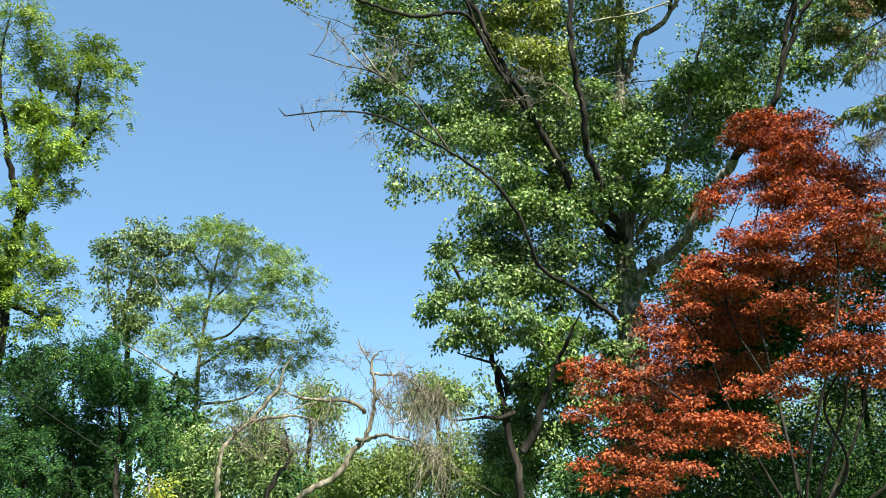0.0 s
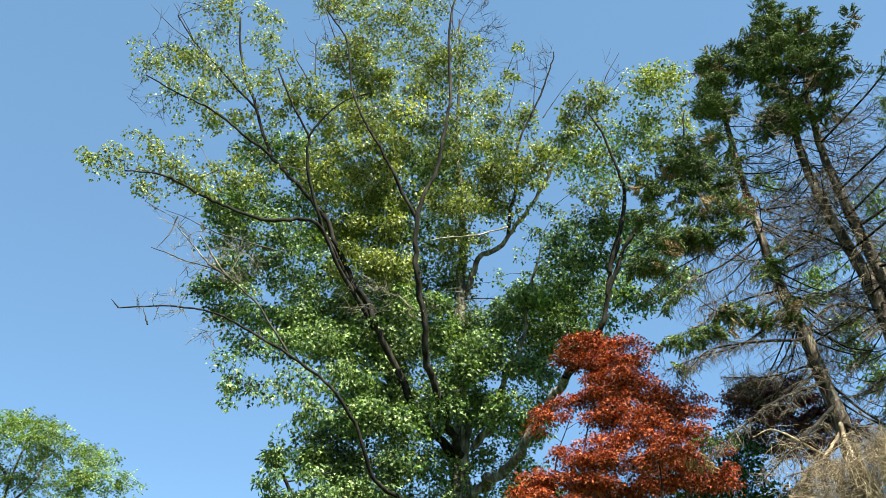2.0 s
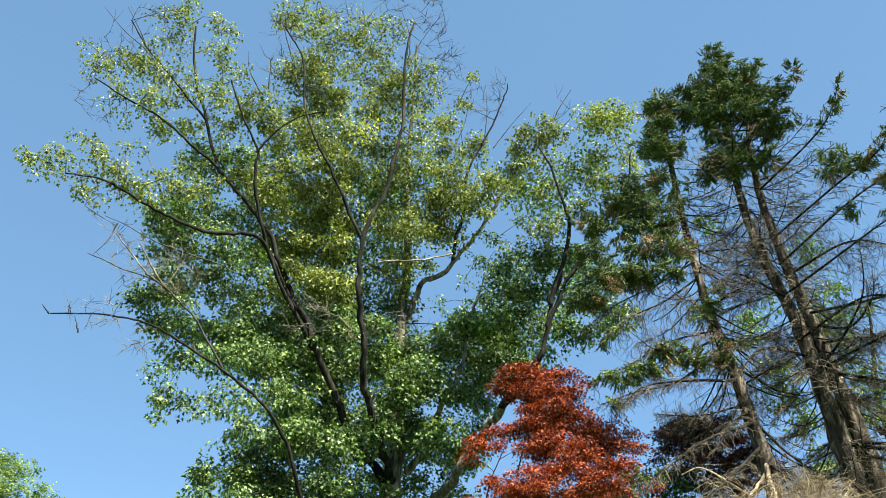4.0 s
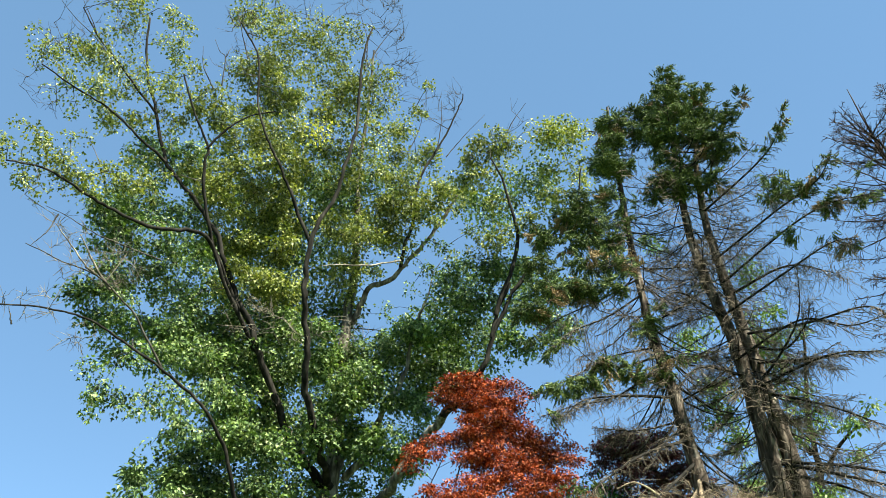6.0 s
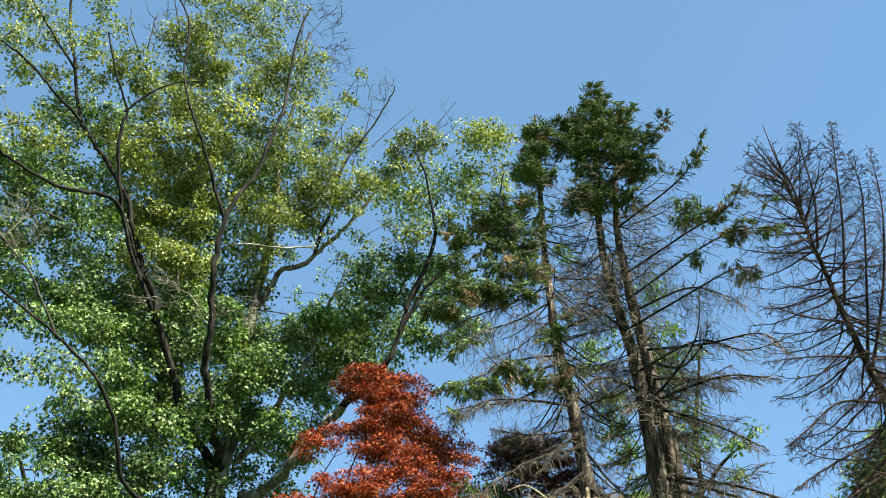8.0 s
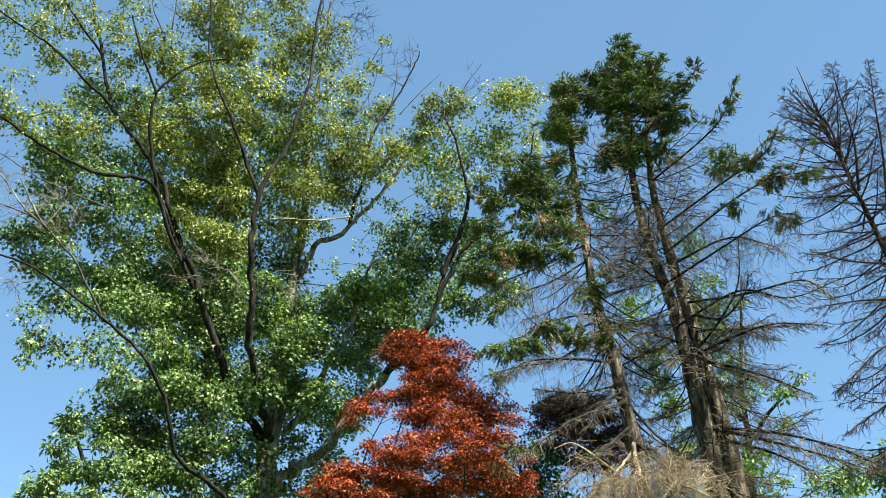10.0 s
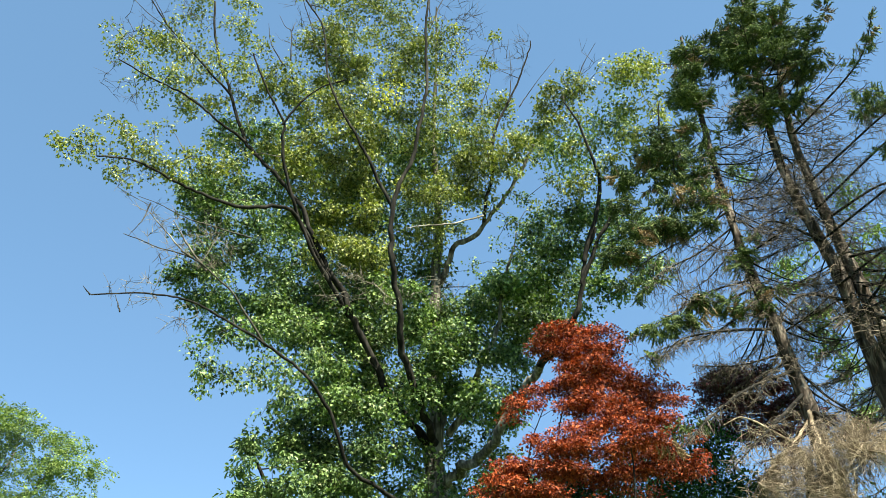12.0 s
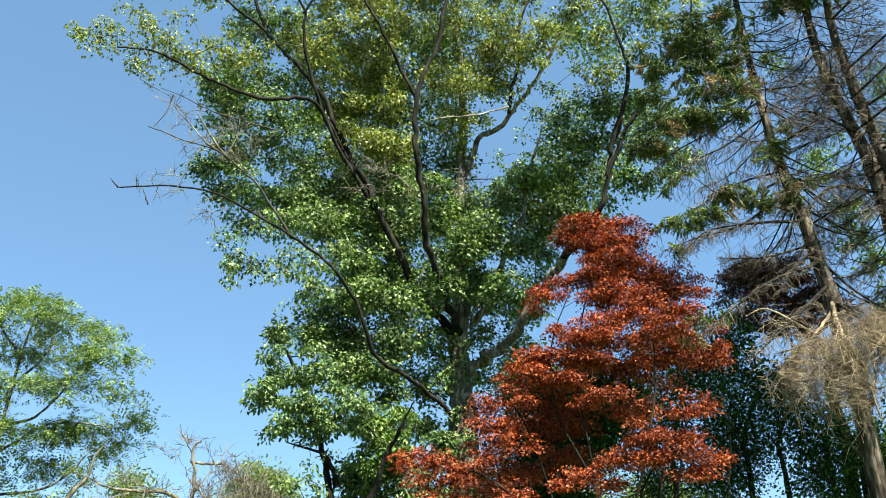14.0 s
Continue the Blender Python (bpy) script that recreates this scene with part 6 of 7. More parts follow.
near_locust.limb("branch", BARK_LIMB, 0.070, 0.012, [(-7.42, 14.18, 7.68), (-7.53, 14.35, 8.91), (-7.72, 14.36, 9.76), (-8.03, 14.18, 10.89)], sides=7)
near_locust.limb("branch", BARK_LIMB, 0.070, 0.012, [(-6.95, 14.08, 8.17), (-6.44, 13.99, 8.61), (-6.07, 13.94, 9.05)], sides=7)
near_locust.limb("branch", BARK_LIMB, 0.070, 0.012, [(-7.57, 14.09, 6.05), (-7.07, 13.90, 6.29), (-6.53, 13.84, 6.07)], sides=7)
near_locust.limb("branch", BARK_LIMB, 0.070, 0.012, [(-7.53, 14.12, 5.44), (-6.89, 13.88, 5.18), (-6.43, 13.77, 4.96)], sides=7)
near_locust.limb("branch", BARK_LIMB, 0.070, 0.012, [(-7.57, 14.09, 6.05), (-8.08, 13.46, 6.65), (-8.57, 13.03, 7.50)], sides=7)
near_locust.sprays([(-7.73, 13.13, 10.78, 0.54, 0.32), (-7.80, 13.85, 11.08, 0.17, 0.17), (-7.83, 13.41, 10.53, 0.48, 0.23), (-7.42, 13.60, 10.36, 0.17, 0.11), (-7.99, 13.60, 10.37, 0.26, 0.14), (-6.70, 14.00, 10.46, 0.40, 0.21), (-6.36, 13.86, 10.37, 0.14, 0.18), (-6.98, 13.75, 10.18, 0.52, 0.25), (-7.67, 13.92, 10.05, 0.53, 0.25), (-6.58, 13.65, 9.88, 0.53, 0.24), (-6.21, 14.00, 9.97, 0.30, 0.24), (-6.16, 14.33, 9.92, 0.16, 0.21), (-6.17, 13.81, 9.44, 0.34, 0.22), (-7.21, 14.14, 9.87, 0.52, 0.25), (-7.60, 13.30, 9.50, 0.30, 0.24), (-7.40, 13.40, 9.21, 0.25, 0.17), (-6.82, 14.10, 9.55, 0.35, 0.19), (-6.32, 14.58, 9.61, 0.12, 0.16)], LOCUST, SMALL_FROND, per=20, leaves=22, size=0.17, radius=0.27, flat=0.6, droop=0.35, rough=0.3)
near_locust.sprays([(-5.84, 13.94, 9.02, 0.10, 0.10), (-7.46, 13.79, 9.08, 0.21, 0.17), (-6.87, 13.45, 8.84, 0.40, 0.22), (-7.54, 14.00, 8.98, 0.49, 0.12), (-6.43, 13.86, 8.87, 0.32, 0.17), (-6.10, 13.97, 8.78, 0.18, 0.13), (-7.05, 13.37, 8.30, 0.37, 0.20), (-6.68, 13.78, 8.68, 0.38, 0.20), (-6.72, 13.58, 8.16, 0.44, 0.23), (-7.67, 13.61, 8.37, 0.16, 0.20), (-7.23, 13.28, 7.88, 0.28, 0.20), (-7.08, 13.78, 7.95, 0.36, 0.22), (-6.87, 14.28, 8.24, 0.23, 0.21), (-7.00, 13.46, 7.43, 0.24, 0.16), (-6.86, 14.09, 7.65, 0.20, 0.22), (-6.68, 14.36, 8.51, 0.09, 0.10), (-7.51, 13.73, 7.06, 0.29, 0.26), (-7.10, 13.38, 7.08, 0.19, 0.21)], LOCUST, SMALL_FROND, per=20, leaves=22, size=0.17, radius=0.27, flat=0.6, droop=0.35, rough=0.3)
near_locust.sprays([(-7.43, 13.75, 6.50, 0.39, 0.21), (-6.99, 13.62, 6.56, 0.24, 0.14), (-6.93, 13.76, 6.40, 0.19, 0.11), (-7.30, 13.75, 7.50, 0.16, 0.20), (-6.92, 14.05, 7.46, 0.13, 0.13)], LOCUST, SMALL_FROND, per=20, leaves=22, size=0.17, radius=0.27, flat=0.6, droop=0.35, rough=0.3)
near_locust.sprays([(-6.87, 13.54, 6.07, 0.53, 0.19), (-7.37, 13.82, 5.96, 0.39, 0.19), (-6.50, 13.61, 5.94, 0.27, 0.16), (-6.30, 13.71, 5.58, 0.15, 0.16), (-6.75, 13.30, 5.41, 0.41, 0.22), (-6.67, 13.95, 5.40, 0.28, 0.16), (-7.05, 13.64, 5.12, 0.42, 0.22), (-6.40, 13.66, 5.12, 0.19, 0.19), (-7.23, 13.90, 4.89, 0.28, 0.16), (-6.82, 13.99, 5.01, 0.23, 0.13), (-8.37, 13.17, 10.23, 0.47, 0.53), (-8.28, 13.32, 8.72, 0.46, 1.03), (-7.93, 13.53, 6.17, 0.44, 0.98), (-7.01, 14.05, 2.83, 0.23, 0.13), (-6.18, 13.56, 4.53, 0.10, 0.09)], LOCUST, SMALL_FROND, per=20, leaves=22, size=0.17, radius=0.27, flat=0.6, droop=0.35, rough=0.3)

mid_locust = Plant("locust_tree", -6.71, 24.08, "tall locust tree with airy pale green crown", "tree", "locusts", seed=12)
mid_locust_trunk = mid_locust.limb("trunk", BARK_GREY, 0.120, 0.020, [(-6.97, 24.01, -0.15), (-6.97, 24.01, 1.15), (-6.97, 24.01, 2.73), (-6.95, 24.02, 4.86), (-6.95, 24.01, 6.79), (-6.82, 24.05, 8.84), (-6.63, 24.10, 10.28)], wobble=0.15)
mid_locust.limb("branch", BARK_GREY, 0.045, 0.012, [(-6.97, 24.01, 6.96), (-5.97, 23.86, 7.34), (-5.24, 23.73, 8.48), (-4.89, 23.70, 9.43)], sides=7)
mid_locust.limb("branch", BARK_GREY, 0.045, 0.012, [(-7.00, 24.00, 6.30), (-5.88, 23.78, 6.99), (-4.90, 23.70, 7.05), (-3.76, 23.70, 6.89)], sides=7)
mid_locust.limb("branch", BARK_GREY, 0.045, 0.012, [(-6.82, 24.05, 8.84), (-7.46, 23.86, 9.83), (-7.68, 23.79, 10.53)], sides=7)
mid_locust.limb("branch", BARK_GREY, 0.045, 0.012, [(-6.95, 24.01, 6.79), (-7.90, 23.72, 8.06), (-8.60, 23.47, 9.18)], sides=7)
mid_locust.limb("branch", BARK_GREY, 0.045, 0.012, [(-6.98, 24.01, 5.18), (-5.46, 23.88, 5.47), (-4.69, 23.74, 6.25), (-4.54, 23.57, 6.86)], sides=7)
mid_locust.limb("branch", BARK_GREY, 0.045, 0.012, [(-6.97, 24.01, 5.65), (-8.18, 23.62, 6.39), (-9.08, 23.29, 6.96)], sides=7)
mid_locust.limb("branch", BARK_GREY, 0.045, 0.012, [(-6.85, 24.04, 8.14), (-6.21, 24.42, 9.31), (-6.16, 24.54, 10.62)], sides=7)
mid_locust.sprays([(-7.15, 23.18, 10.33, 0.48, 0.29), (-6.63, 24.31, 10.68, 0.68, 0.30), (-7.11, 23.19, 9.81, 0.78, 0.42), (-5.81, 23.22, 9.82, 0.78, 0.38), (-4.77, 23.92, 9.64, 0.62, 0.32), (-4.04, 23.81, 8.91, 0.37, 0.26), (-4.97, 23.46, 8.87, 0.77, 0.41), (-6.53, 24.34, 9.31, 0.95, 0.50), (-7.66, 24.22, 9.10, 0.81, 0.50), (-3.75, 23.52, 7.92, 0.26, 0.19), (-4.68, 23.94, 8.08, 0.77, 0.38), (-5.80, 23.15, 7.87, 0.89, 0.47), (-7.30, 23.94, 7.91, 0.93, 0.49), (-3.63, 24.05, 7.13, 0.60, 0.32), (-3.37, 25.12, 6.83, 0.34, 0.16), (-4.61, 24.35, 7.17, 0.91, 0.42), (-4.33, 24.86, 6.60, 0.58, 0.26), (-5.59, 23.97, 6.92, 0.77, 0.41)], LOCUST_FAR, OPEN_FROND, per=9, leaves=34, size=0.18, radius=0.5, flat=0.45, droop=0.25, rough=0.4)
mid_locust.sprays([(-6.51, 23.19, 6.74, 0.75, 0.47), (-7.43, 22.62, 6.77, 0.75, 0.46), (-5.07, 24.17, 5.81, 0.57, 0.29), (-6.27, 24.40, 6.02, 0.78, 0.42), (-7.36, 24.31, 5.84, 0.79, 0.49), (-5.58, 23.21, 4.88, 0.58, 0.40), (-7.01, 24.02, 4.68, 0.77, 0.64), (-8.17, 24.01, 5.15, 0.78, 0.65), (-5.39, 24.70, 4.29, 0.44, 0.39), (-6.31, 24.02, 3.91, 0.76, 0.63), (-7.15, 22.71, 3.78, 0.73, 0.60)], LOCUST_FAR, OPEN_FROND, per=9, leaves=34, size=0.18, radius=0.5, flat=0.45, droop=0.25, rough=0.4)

grey_tree = Plant("broadleaf_tree", -9.44, 25.29, "broadleaf tree with greyish green leaves", "tree", seed=13)
grey_tree_trunk = grey_tree.limb("trunk", BARK_LIMB, 0.160, 0.020, [(-9.34, 25.33, -0.15), (-9.34, 25.33, 1.60), (-9.34, 25.33, 3.74), (-9.59, 25.24, 6.03), (-9.81, 25.15, 8.09), (-9.64, 25.22, 10.12), (-9.50, 25.27, 11.08)])
grey_tree.limb("branch", BARK_LIMB, 0.060, 0.010, [(-9.74, 25.18, 7.39), (-10.19, 25.00, 8.76), (-10.42, 24.91, 10.19)])
grey_tree.sprays([(-8.86, 23.80, 10.49, 0.50, 0.30), (-9.27, 23.65, 10.08, 0.50, 0.37), (-9.80, 23.43, 9.65, 0.39, 0.40), (-9.76, 23.45, 8.79, 0.32, 0.39), (-9.03, 23.74, 9.23, 0.67, 0.49), (-8.51, 23.93, 10.00, 0.50, 0.40), (-9.44, 23.58, 7.99, 0.56, 0.29), (-8.65, 23.88, 8.41, 0.67, 0.49), (-9.79, 23.44, 8.28, 0.31, 0.20), (-9.01, 23.75, 7.69, 0.66, 0.39), (-8.13, 24.07, 9.16, 0.49, 0.49), (-7.90, 24.14, 10.07, 0.50, 0.40), (-9.25, 23.66, 7.21, 0.52, 0.29)], GREYLEAF, OVAL, per=20, leaves=70, size=0.105, radius=0.36, flat=0.7)
grey_tree.sprays([(-8.50, 17.43, 5.13, 0.79, 0.52), (-6.91, 17.05, 4.82, 0.75, 0.50), (-6.11, 18.23, 4.56, 0.65, 0.52), (-8.32, 17.51, 3.75, 0.78, 0.65), (-6.75, 17.11, 3.48, 0.74, 0.62), (-5.43, 17.16, 3.49, 0.60, 0.60), (-8.18, 17.58, 2.65, 0.91, 0.52), (-6.41, 17.09, 2.62, 0.85, 0.49), (-5.54, 18.94, 2.85, 0.66, 0.53), (-4.21, 17.86, 3.11, 0.61, 0.61), (-4.14, 20.83, 3.89, 0.43, 0.43), (-3.43, 18.75, 2.83, 0.51, 0.38)], DARKLEAF, OVAL, per=11, leaves=70, size=0.13, radius=0.42, flat=0.8)

dark_shrub = Plant("evergreen_tree", -5.35, 12.40, "dense dark green hemlock-like tree", "tree", seed=14)
dark_shrub_trunk = dark_shrub.limb("trunk", BARK_LIMB, 0.100, 0.015, [(-5.78, 12.20, -0.15), (-5.78, 12.20, 0.83), (-5.78, 12.20, 2.03), (-5.85, 12.17, 2.78), (-6.00, 12.10, 3.64)], sides=7)
dark_shrub_trunk = dark_shrub.limb("trunk", BARK_LIMB, 0.100, 0.015, [(-5.19, 12.46, -0.15), (-5.19, 12.46, 0.83), (-5.19, 12.46, 2.04), (-5.25, 12.44, 2.81), (-5.44, 12.35, 4.10)], sides=7)
dark_shrub_trunk = dark_shrub.limb("trunk", BARK_LIMB, 0.100, 0.015, [(-4.64, 12.68, -0.15), (-4.64, 12.68, 0.84), (-4.64, 12.68, 2.04), (-4.69, 12.66, 2.83), (-4.79, 12.62, 3.48)], sides=7)
dark_shrub.sprays([(-5.21, 12.13, 4.29, 0.41, 0.24), (-5.94, 12.19, 4.05, 0.50, 0.30), (-4.76, 12.10, 4.04, 0.48, 0.29), (-5.38, 11.96, 3.68, 0.48, 0.35), (-5.89, 11.91, 3.52, 0.41, 0.35), (-5.13, 12.79, 3.66, 0.50, 0.37), (-4.47, 12.55, 3.79, 0.32, 0.29), (-5.60, 12.46, 3.20, 0.49, 0.36), (-5.75, 11.67, 2.87, 0.40, 0.34), (-5.07, 12.82, 3.08, 0.50, 0.37), (-4.41, 12.57, 3.21, 0.32, 0.35), (-5.62, 12.52, 2.57, 0.55, 0.36), (-5.00, 12.84, 2.51, 0.50, 0.36), (-5.68, 11.70, 2.36, 0.40, 0.34), (-4.07, 12.38, 2.87, 0.24, 0.35), (-6.47, 11.86, 3.37, 0.36, 0.65), (-6.36, 11.92, 2.61, 0.36, 0.65)], DARKLEAF, SMALL_FROND, per=38, leaves=28, size=0.135, radius=0.24, flat=0.75, droop=0.5)

light_shrub = Plant("shrub", -3.74, 14.53, "light green leafy shrub", "shrub", seed=15)
light_shrub.limb("stem", BARK_GREY, 0.060, 0.020, [(-4.73, 14.23, -0.15), (-4.73, 14.23, 0.78), (-4.73, 14.23, 1.93), (-4.75, 14.23, 2.45), (-4.84, 14.20, 2.98)], sides=7)
light_shrub.limb("stem", BARK_GREY, 0.060, 0.020, [(-4.15, 14.41, -0.15), (-4.15, 14.41, 0.79), (-4.15, 14.41, 1.93), (-4.17, 14.41, 2.46), (-4.25, 14.39, 3.00)], sides=7)
light_shrub.limb("stem", BARK_GREY, 0.060, 0.020, [(-3.64, 14.55, -0.15), (-3.64, 14.55, 0.79), (-3.64, 14.55, 1.93), (-3.65, 14.55, 2.47), (-3.72, 14.53, 3.01)], sides=7)
light_shrub.limb("stem", BARK_GREY, 0.060, 0.020, [(-3.11, 14.67, -0.15), (-3.11, 14.67, 0.79), (-3.11, 14.67, 1.94), (-3.11, 14.67, 2.47), (-3.19, 14.66, 3.03)], sides=7)
light_shrub.crown([(-4.07, 14.44, 2.91, 0.60, 0.40, 1), (-3.37, 14.62, 3.02, 0.50, 0.40, 0.8), (-3.38, 14.41, 2.55, 0.59, 0.39, 1), (-4.23, 14.18, 2.45, 0.49, 0.30, 0.8), (-3.06, 14.89, 3.24, 0.41, 0.51, 0.5), (-4.75, 14.44, 3.10, 0.41, 0.41, 0.7)], MAPLE, DIAMOND, 330, 26, 0.065, thick=0.008)
light_shrub.crown([(-4.49, 13.47, 2.34, 0.25, 0.15, 1), (-4.67, 13.41, 2.28, 0.19, 0.09, 0.7)], YELLOW, OVAL, 26, 16, 0.07, thick=0.006)
light_shrub.sprays([(-4.28, 14.27, 2.72, 0.36, 0.28), (-3.58, 14.46, 2.55, 0.46, 0.26), (-3.34, 14.52, 3.01, 0.36, 0.20), (-4.06, 14.34, 3.09, 0.36, 0.20), (-2.96, 14.60, 2.65, 0.30, 0.24), (-2.67, 14.66, 2.38, 0.36, 0.16), (-4.42, 14.23, 2.36, 0.40, 0.16), (-3.29, 14.53, 3.48, 0.26, 0.14), (-3.82, 14.40, 3.37, 0.30, 0.16), (-3.03, 14.59, 3.77, 0.26, 0.12)], SAPLING, OVAL, per=26, leaves=44, size=0.075, radius=0.2)

dead_tree = Plant("dead_tree", -2.16, 12.82, "dead grey tree with bare hanging twigs", "tree", seed=16)
dead_tree_trunk = dead_tree.limb("trunk", BARK_PALE, 0.072, 0.015, [(-2.16, 12.82, -0.15), (-2.16, 12.82, 0.84), (-2.16, 12.82, 2.05), (-1.74, 12.88, 2.49), (-1.38, 12.93, 2.90), (-1.22, 12.94, 3.11), (-1.13, 12.95, 3.53), (-1.10, 12.95, 3.87), (-1.15, 12.95, 4.18), (-1.00, 12.96, 4.36)], wobble=0.45)
dead_tree.limb("branch", BARK_PALE, 0.037, 0.006, [(-1.19, 12.95, 3.44), (-1.47, 12.72, 3.51), (-1.81, 12.47, 3.52), (-2.04, 12.33, 3.56), (-2.23, 12.20, 3.64), (-2.49, 12.05, 3.71)], sides=7, wobble=0.6)
dead_tree.limb("branch", BARK_PALE, 0.037, 0.006, [(-1.29, 12.94, 3.04), (-0.94, 12.66, 3.03), (-0.60, 12.49, 3.01), (-0.31, 12.40, 2.85), (-0.07, 12.30, 2.56)], sides=7, wobble=0.6)
dead_tree.limb("branch", BARK_PALE, 0.023, 0.006, [(-1.12, 12.95, 4.05), (-0.72, 12.78, 3.97), (-0.37, 12.59, 3.73), (-0.12, 12.50, 3.46)], sides=7, wobble=0.6)
dead_tree.limb("branch", BARK_PALE, 0.011, 0.006, [(-1.12, 12.95, 4.18), (-1.26, 12.94, 4.44), (-1.32, 12.93, 4.58)], sides=7, wobble=0.6)
dead_tree.limb("branch", BARK_PALE, 0.018, 0.006, [(-1.11, 12.95, 3.79), (-0.87, 12.67, 3.49), (-0.69, 12.48, 3.13)], sides=7, wobble=0.6)
dead_tree.limb("branch", BARK_PALE, 0.014, 0.006, [(-1.85, 12.46, 3.52), (-2.06, 12.23, 3.42), (-2.27, 12.09, 3.28)], sides=7, wobble=0.6)
dead_tree.hanging(BARK_PALE, [(-0.55, 12.79, 3.93, 0.43, 0.18, 1), (-0.12, 12.60, 3.64, 0.30, 0.21, 1.3), (-0.28, 12.60, 3.48, 0.42, 0.25, 1), (-0.80, 12.77, 3.76, 0.35, 0.21, 0.8), (-0.11, 12.40, 2.81, 0.25, 0.25, 1), (-1.23, 12.84, 3.85, 0.22, 0.17, 0.4), (-1.60, 12.50, 3.46, 0.42, 0.12, 0.4), (-2.14, 12.21, 3.54, 0.33, 0.09, 0.25)], 230, 0.95, thick=0.0065, fall=2.4, forks=1)
dead_tree.bare_crown([(-1.13, 12.95, 4.36, 0.22, 0.16, 1), (-0.73, 12.88, 4.21, 0.26, 0.17, 0.7), (-1.84, 12.36, 3.61, 0.51, 0.11, 0.6), (-1.42, 12.92, 4.13, 0.18, 0.18, 0.5), (-0.37, 12.69, 3.83, 0.34, 0.17, 0.7)], BARK_PALE, 46, length=0.24, up=0.4, thick=0.004)

grey_limbed = Plant("dead_tree", -3.33, 13.60, "half-dead tree with pale grey crooked limbs", "tree", seed=17)
grey_limbed_trunk = grey_limbed.limb("trunk", BARK_PALE, 0.072, 0.022, [(-3.41, 13.58, -0.15), (-3.41, 13.58, 0.85), (-3.41, 13.58, 2.08), (-3.43, 13.57, 2.66), (-3.42, 13.57, 3.09), (-3.09, 13.65, 3.38)], wobble=0.6)
grey_limbed.limb("branch", BARK_PALE, 0.042, 0.009, [(-3.09, 13.65, 3.38), (-2.77, 13.62, 3.43), (-2.37, 13.60, 3.47), (-2.00, 13.55, 3.40)], sides=7)
grey_limbed.limb("branch", BARK_PALE, 0.042, 0.009, [(-3.09, 13.65, 3.38), (-2.85, 13.71, 3.73), (-2.68, 13.74, 4.01), (-2.58, 13.76, 4.29), (-2.46, 13.78, 4.49)], sides=7)
grey_limbed.limb("branch", BARK_LIMB, 0.054, 0.011, [(-2.75, 13.73, 2.08), (-2.60, 13.76, 2.46), (-2.40, 13.79, 2.77), (-2.46, 13.78, 3.03), (-2.52, 13.77, 3.28)], sides=7)
grey_limbed.hanging(BARK_PALE, [(-2.97, 13.58, 3.18, 0.56, 0.37, 1), (-2.35, 13.60, 3.10, 0.46, 0.46, 1), (-3.42, 13.58, 3.27, 0.38, 0.28, 0.7)], 110, 0.5, thick=0.006, fall=0.3)

far_tree = Plant("broadleaf_tree", -0.10, 38.00, "distant sunlit green tree", "tree", "far trees", seed=18)
far_tree_trunk = far_tree.limb("trunk", BARK_LIMB, 0.250, 0.050, [(-0.10, 38.00, -0.15), (-0.10, 38.00, 1.66), (-0.10, 38.00, 3.87), (-0.22, 38.00, 5.78), (-0.48, 38.00, 7.51)])
far_tree.crown([(-0.61, 38.00, 8.14, 1.28, 0.54, 1), (0.15, 38.00, 7.76, 1.15, 0.76, 1), (-1.11, 37.98, 7.26, 1.02, 0.76, 1), (-2.06, 37.94, 4.57, 1.78, 1.01, 1), (-0.10, 38.00, 4.58, 2.03, 1.01, 1), (-3.27, 37.86, 4.09, 1.52, 0.88, 1), (1.57, 36.97, 4.26, 1.48, 0.99, 1), (0.87, 36.99, 5.67, 0.74, 0.49, 0.8)], FARLEAF, DIAMOND, 900, 32, 0.15, spread=0.25)
far_tree.sprays([(-3.98, 37.29, 5.23, 1.51, 0.50), (-2.28, 37.43, 4.96, 1.50, 0.65), (-0.58, 37.50, 4.77, 1.25, 0.60), (0.87, 37.49, 4.49, 1.25, 0.45), (2.08, 37.44, 4.25, 1.00, 0.45), (-4.90, 37.18, 4.51, 1.25, 0.60), (-0.60, 37.50, 8.18, 0.91, 0.33), (-1.35, 37.48, 7.68, 0.76, 0.40), (0.15, 37.50, 7.68, 0.51, 0.35), (-3.22, 37.36, 4.06, 1.50, 0.60), (-1.06, 37.49, 3.83, 1.50, 0.60), (1.59, 37.47, 3.60, 1.50, 0.50), (-5.81, 37.05, 3.81, 1.00, 0.50), (-5.53, 37.09, 7.86, 0.76, 0.23), (-4.52, 37.23, 6.90, 0.76, 0.35)], FARLEAF, DIAMOND, per=3.0, leaves=60, size=0.16, radius=0.6, flat=0.7)

far_tree_b = Plant("broadleaf_tree", -6.05, 39.54, "distant sunlit green tree", "tree", "far trees", seed=19)
far_tree_b_trunk = far_tree_b.limb("trunk", BARK_LIMB, 0.250, 0.050, [(-6.07, 39.54, -0.15), (-6.07, 39.54, 1.70), (-6.07, 39.54, 3.96), (-6.10, 39.53, 5.95), (-6.14, 39.53, 7.75)])
far_tree_b.crown([(-6.21, 39.51, 8.27, 0.68, 0.43, 1), (-5.85, 39.57, 7.24, 1.21, 0.80, 0.8), (-6.44, 39.48, 3.95, 1.87, 1.06, 1), (-4.71, 39.72, 4.21, 1.33, 1.07, 1), (-7.73, 39.25, 4.92, 1.60, 1.34, 0.8), (-5.03, 39.68, 5.97, 0.80, 0.80, 0.6)], FARLEAF, DIAMOND, 600, 32, 0.15, spread=0.25)

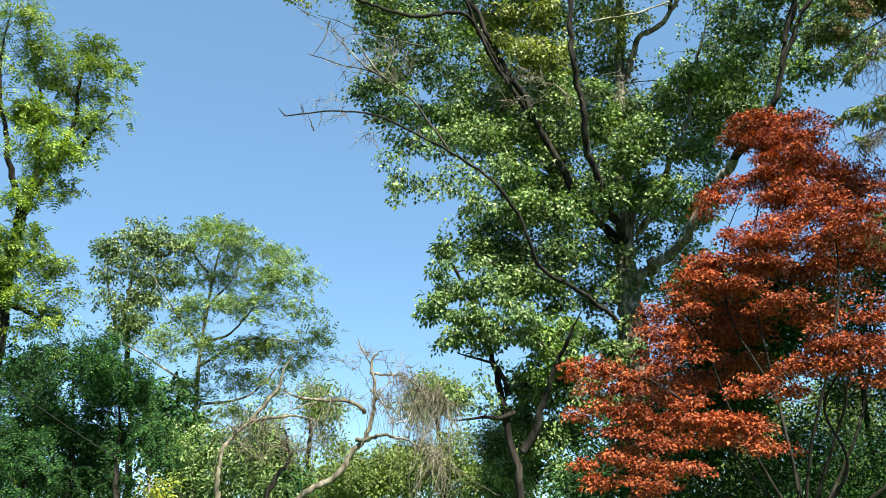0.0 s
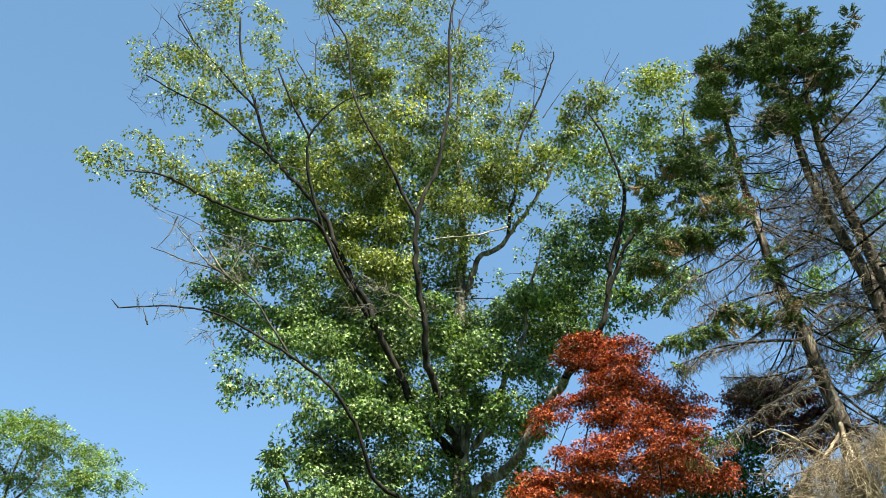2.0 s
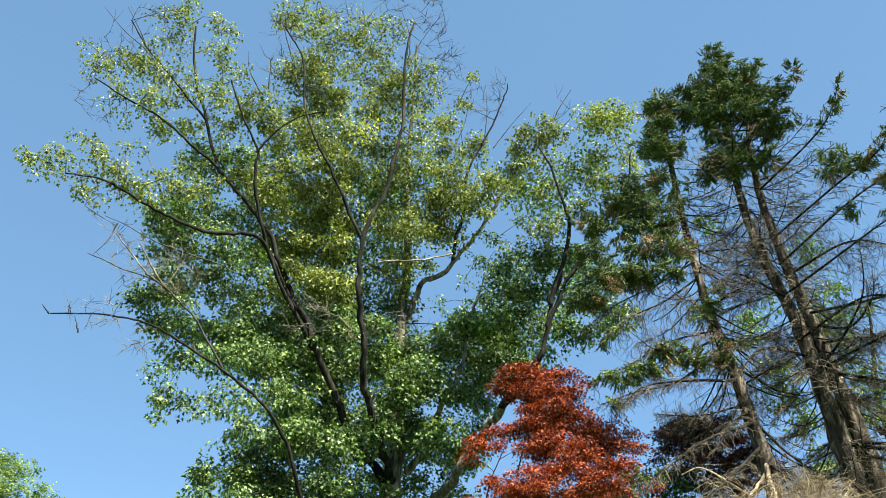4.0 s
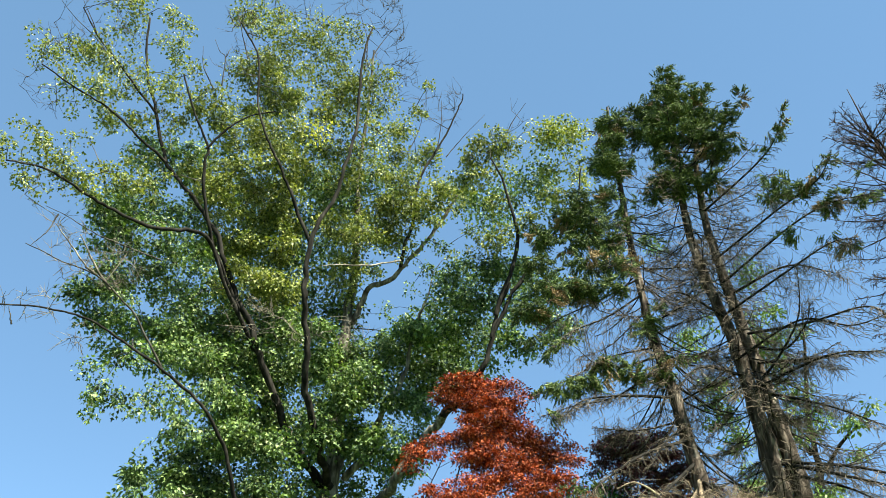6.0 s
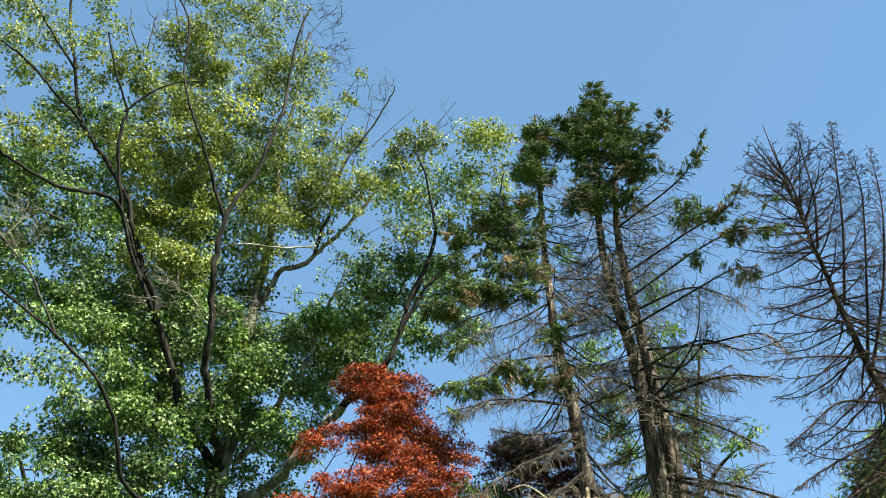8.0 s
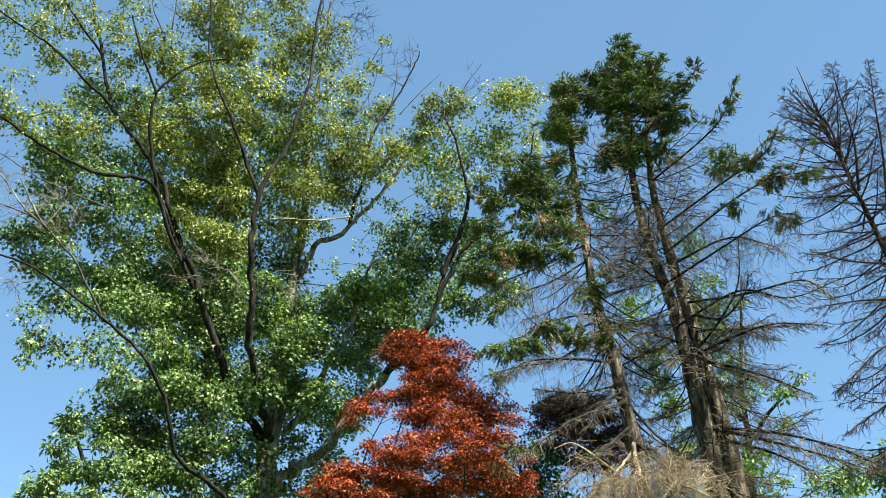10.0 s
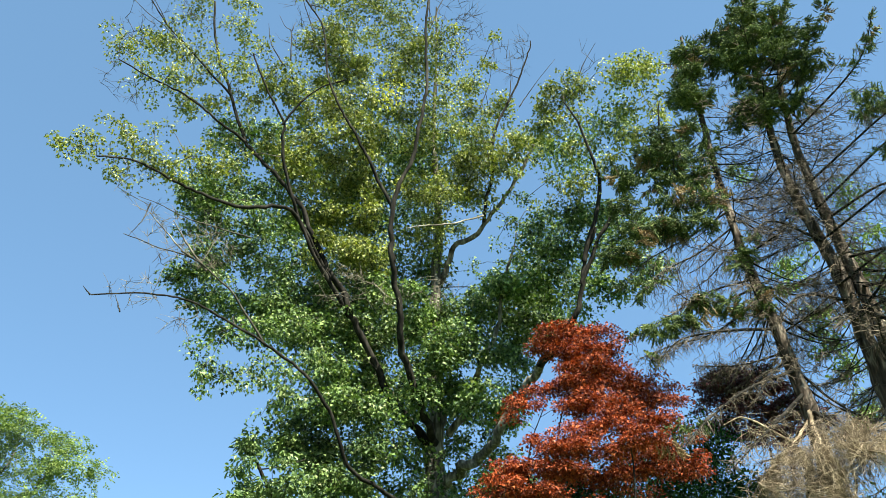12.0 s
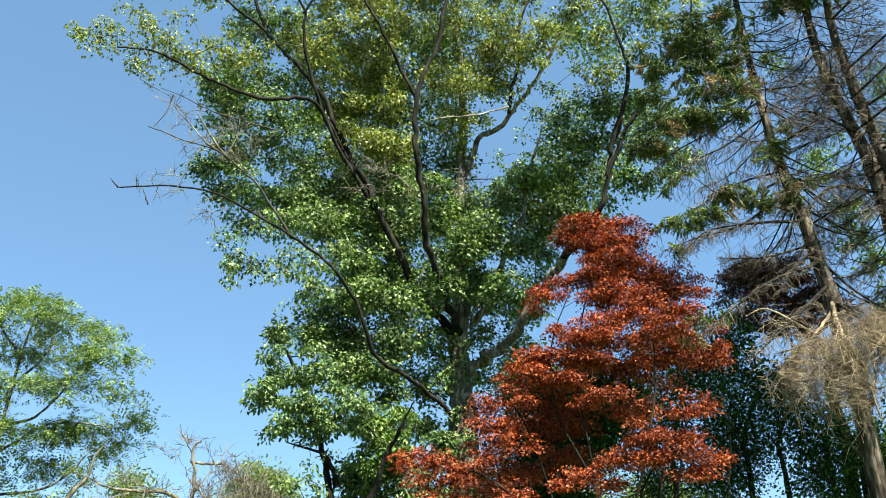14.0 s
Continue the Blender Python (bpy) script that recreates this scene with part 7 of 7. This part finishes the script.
edge_tree = Plant("broadleaf_tree", 1.47, 23.95, "broadleaf tree with mid-green leaves", "tree", "far trees", seed=20)
edge_tree_trunk = edge_tree.limb("trunk", BARK_LIMB, 0.200, 0.050, [(1.63, 23.94, -0.15), (1.63, 23.94, 1.28), (1.63, 23.94, 3.03), (1.65, 23.94, 3.93)])
edge_tree.crown([(1.50, 23.95, 4.24, 0.64, 0.56, 1), (1.94, 23.92, 3.32, 0.96, 0.80, 1), (1.48, 23.95, 3.03, 0.32, 0.40, 0.5), (2.43, 23.88, 4.23, 0.80, 0.80, 1)], MAPLE, DIAMOND, 420, 44, 0.085, spread=0.2)

back_maple = Plant("broadleaf_tree", 7.92, 22.66, "broadleaf tree with pale green leaves behind red maple", "tree", "far trees", seed=21)
back_maple_trunk = back_maple.limb("trunk", BARK_LIMB, 0.200, 0.040, [(7.94, 22.65, -0.15), (7.94, 22.65, 1.24), (7.94, 22.65, 2.95), (8.10, 22.59, 4.38), (8.42, 22.48, 6.15)])
back_maple.limb("branch", BARK_LIMB, 0.080, 0.020, [(8.03, 22.62, 3.80), (9.37, 22.10, 4.32), (10.55, 21.56, 5.10)])
back_maple.limb("branch", BARK_LIMB, 0.080, 0.020, [(8.00, 22.63, 3.51), (6.88, 22.99, 4.43), (6.11, 23.21, 5.37)])
back_maple.crown([(8.27, 22.53, 6.01, 1.30, 0.80, 0.8), (7.07, 22.93, 5.02, 1.29, 0.80, 1), (9.06, 22.22, 4.91, 1.45, 0.79, 1), (10.21, 21.72, 4.27, 1.45, 0.96, 1), (6.27, 23.17, 3.85, 1.28, 0.96, 1), (8.00, 22.63, 3.51, 1.60, 0.80, 1), (9.46, 22.06, 3.05, 1.60, 0.64, 1), (10.73, 21.47, 3.01, 1.28, 0.80, 1), (11.51, 21.06, 3.92, 1.28, 1.12, 1)], FARLEAF, DIAMOND, 900, 36, 0.1, spread=0.2)

hedge = Plant("hedge", 0.00, 44.00, "distant green hedge of mixed leaves", "hedge", seed=22)
hedge.limb("stem", BARK_LIMB, 0.080, 0.030, [(-30.36, 31.84, -0.15), (-30.36, 31.84, 1.49), (-30.36, 31.84, 3.50), (-30.56, 31.65, 4.68)], sides=6)
hedge.limb("stem", BARK_LIMB, 0.080, 0.030, [(-25.15, 36.11, -0.15), (-25.15, 36.11, 1.61), (-25.15, 36.11, 3.75), (-25.36, 35.96, 5.10)], sides=6)
hedge.limb("stem", BARK_LIMB, 0.080, 0.030, [(-17.70, 40.28, -0.15), (-17.70, 40.28, 1.72), (-17.70, 40.28, 4.00), (-17.89, 40.20, 5.51)], sides=6)
hedge.limb("stem", BARK_LIMB, 0.080, 0.030, [(-7.90, 43.29, -0.15), (-7.90, 43.29, 1.80), (-7.90, 43.29, 4.18), (-8.00, 43.27, 5.81)], sides=6)
hedge.limb("stem", BARK_LIMB, 0.080, 0.030, [(3.27, 43.88, -0.15), (3.27, 43.88, 1.81), (3.27, 43.88, 4.22), (3.31, 43.88, 5.87)], sides=6)
hedge.limb("stem", BARK_LIMB, 0.080, 0.030, [(13.85, 41.76, -0.15), (13.85, 41.76, 1.76), (13.85, 41.76, 4.09), (14.00, 41.71, 5.66)], sides=6)
hedge.limb("stem", BARK_LIMB, 0.080, 0.030, [(22.32, 37.92, -0.15), (22.32, 37.92, 1.65), (22.32, 37.92, 3.86), (22.53, 37.80, 5.28)], sides=6)
hedge.limb("stem", BARK_LIMB, 0.080, 0.030, [(28.41, 33.60, -0.15), (28.41, 33.60, 1.54), (28.41, 33.60, 3.60), (28.62, 33.42, 4.85)], sides=6)
hedge.limb("stem", BARK_LIMB, 0.080, 0.030, [(32.59, 29.56, -0.15), (32.59, 29.56, 1.43), (32.59, 29.56, 3.36), (32.78, 29.36, 4.46)], sides=6)
hedge.crown([(-30.40, 31.81, 3.69, 3.81, 1.31, 1), (-27.59, 34.27, 3.56, 3.81, 1.31, 1), (-24.22, 36.73, 4.02, 3.81, 1.31, 1), (-21.72, 38.27, 3.79, 3.81, 1.31, 1), (-17.08, 40.55, 4.27, 3.82, 1.31, 1), (-11.56, 42.46, 4.03, 3.81, 1.31, 1), (-7.91, 43.28, 4.45, 3.82, 1.31, 1), (-1.52, 43.97, 4.11, 3.81, 1.31, 1), (4.95, 43.72, 4.48, 3.82, 1.31, 1), (8.75, 43.12, 4.06, 3.81, 1.31, 1), (14.59, 41.51, 4.33, 3.82, 1.31, 1), (19.62, 39.38, 3.85, 3.81, 1.31, 1), (22.35, 37.90, 4.09, 3.81, 1.31, 1), (26.07, 35.44, 3.62, 3.81, 1.31, 1)], DARKLEAF, DIAMOND, 622, 20, 0.3, spread=0.4)
hedge.crown([(29.18, 32.93, 3.77, 3.81, 1.31, 1), (30.69, 31.53, 3.40, 3.81, 1.31, 1), (32.88, 29.24, 3.52, 3.81, 1.31, 1), (34.55, 27.24, 3.16, 3.81, 1.31, 1)], DARKLEAF, DIAMOND, 178, 20, 0.3, spread=0.4)


def cable(a, b, sag):
    u = np.linspace(0, 1, 24)[:, None]
    p = np.array(a) + (np.array(b) - np.array(a)) * u - np.array((0, 0, 1.0)) * sag * 4 * u * (1 - u)
    v, f = tubes([(p, np.full(24, 0.005))], 6)
    tagged(new("overhead_cable", mesh_of("overhead_cable", v, f, WIRE, True)), "thin black overhead cable among the trees", "cable")


cable((-5.89, 9.29, 4.00), (-3.63, 12.48, 2.19), 0.12)
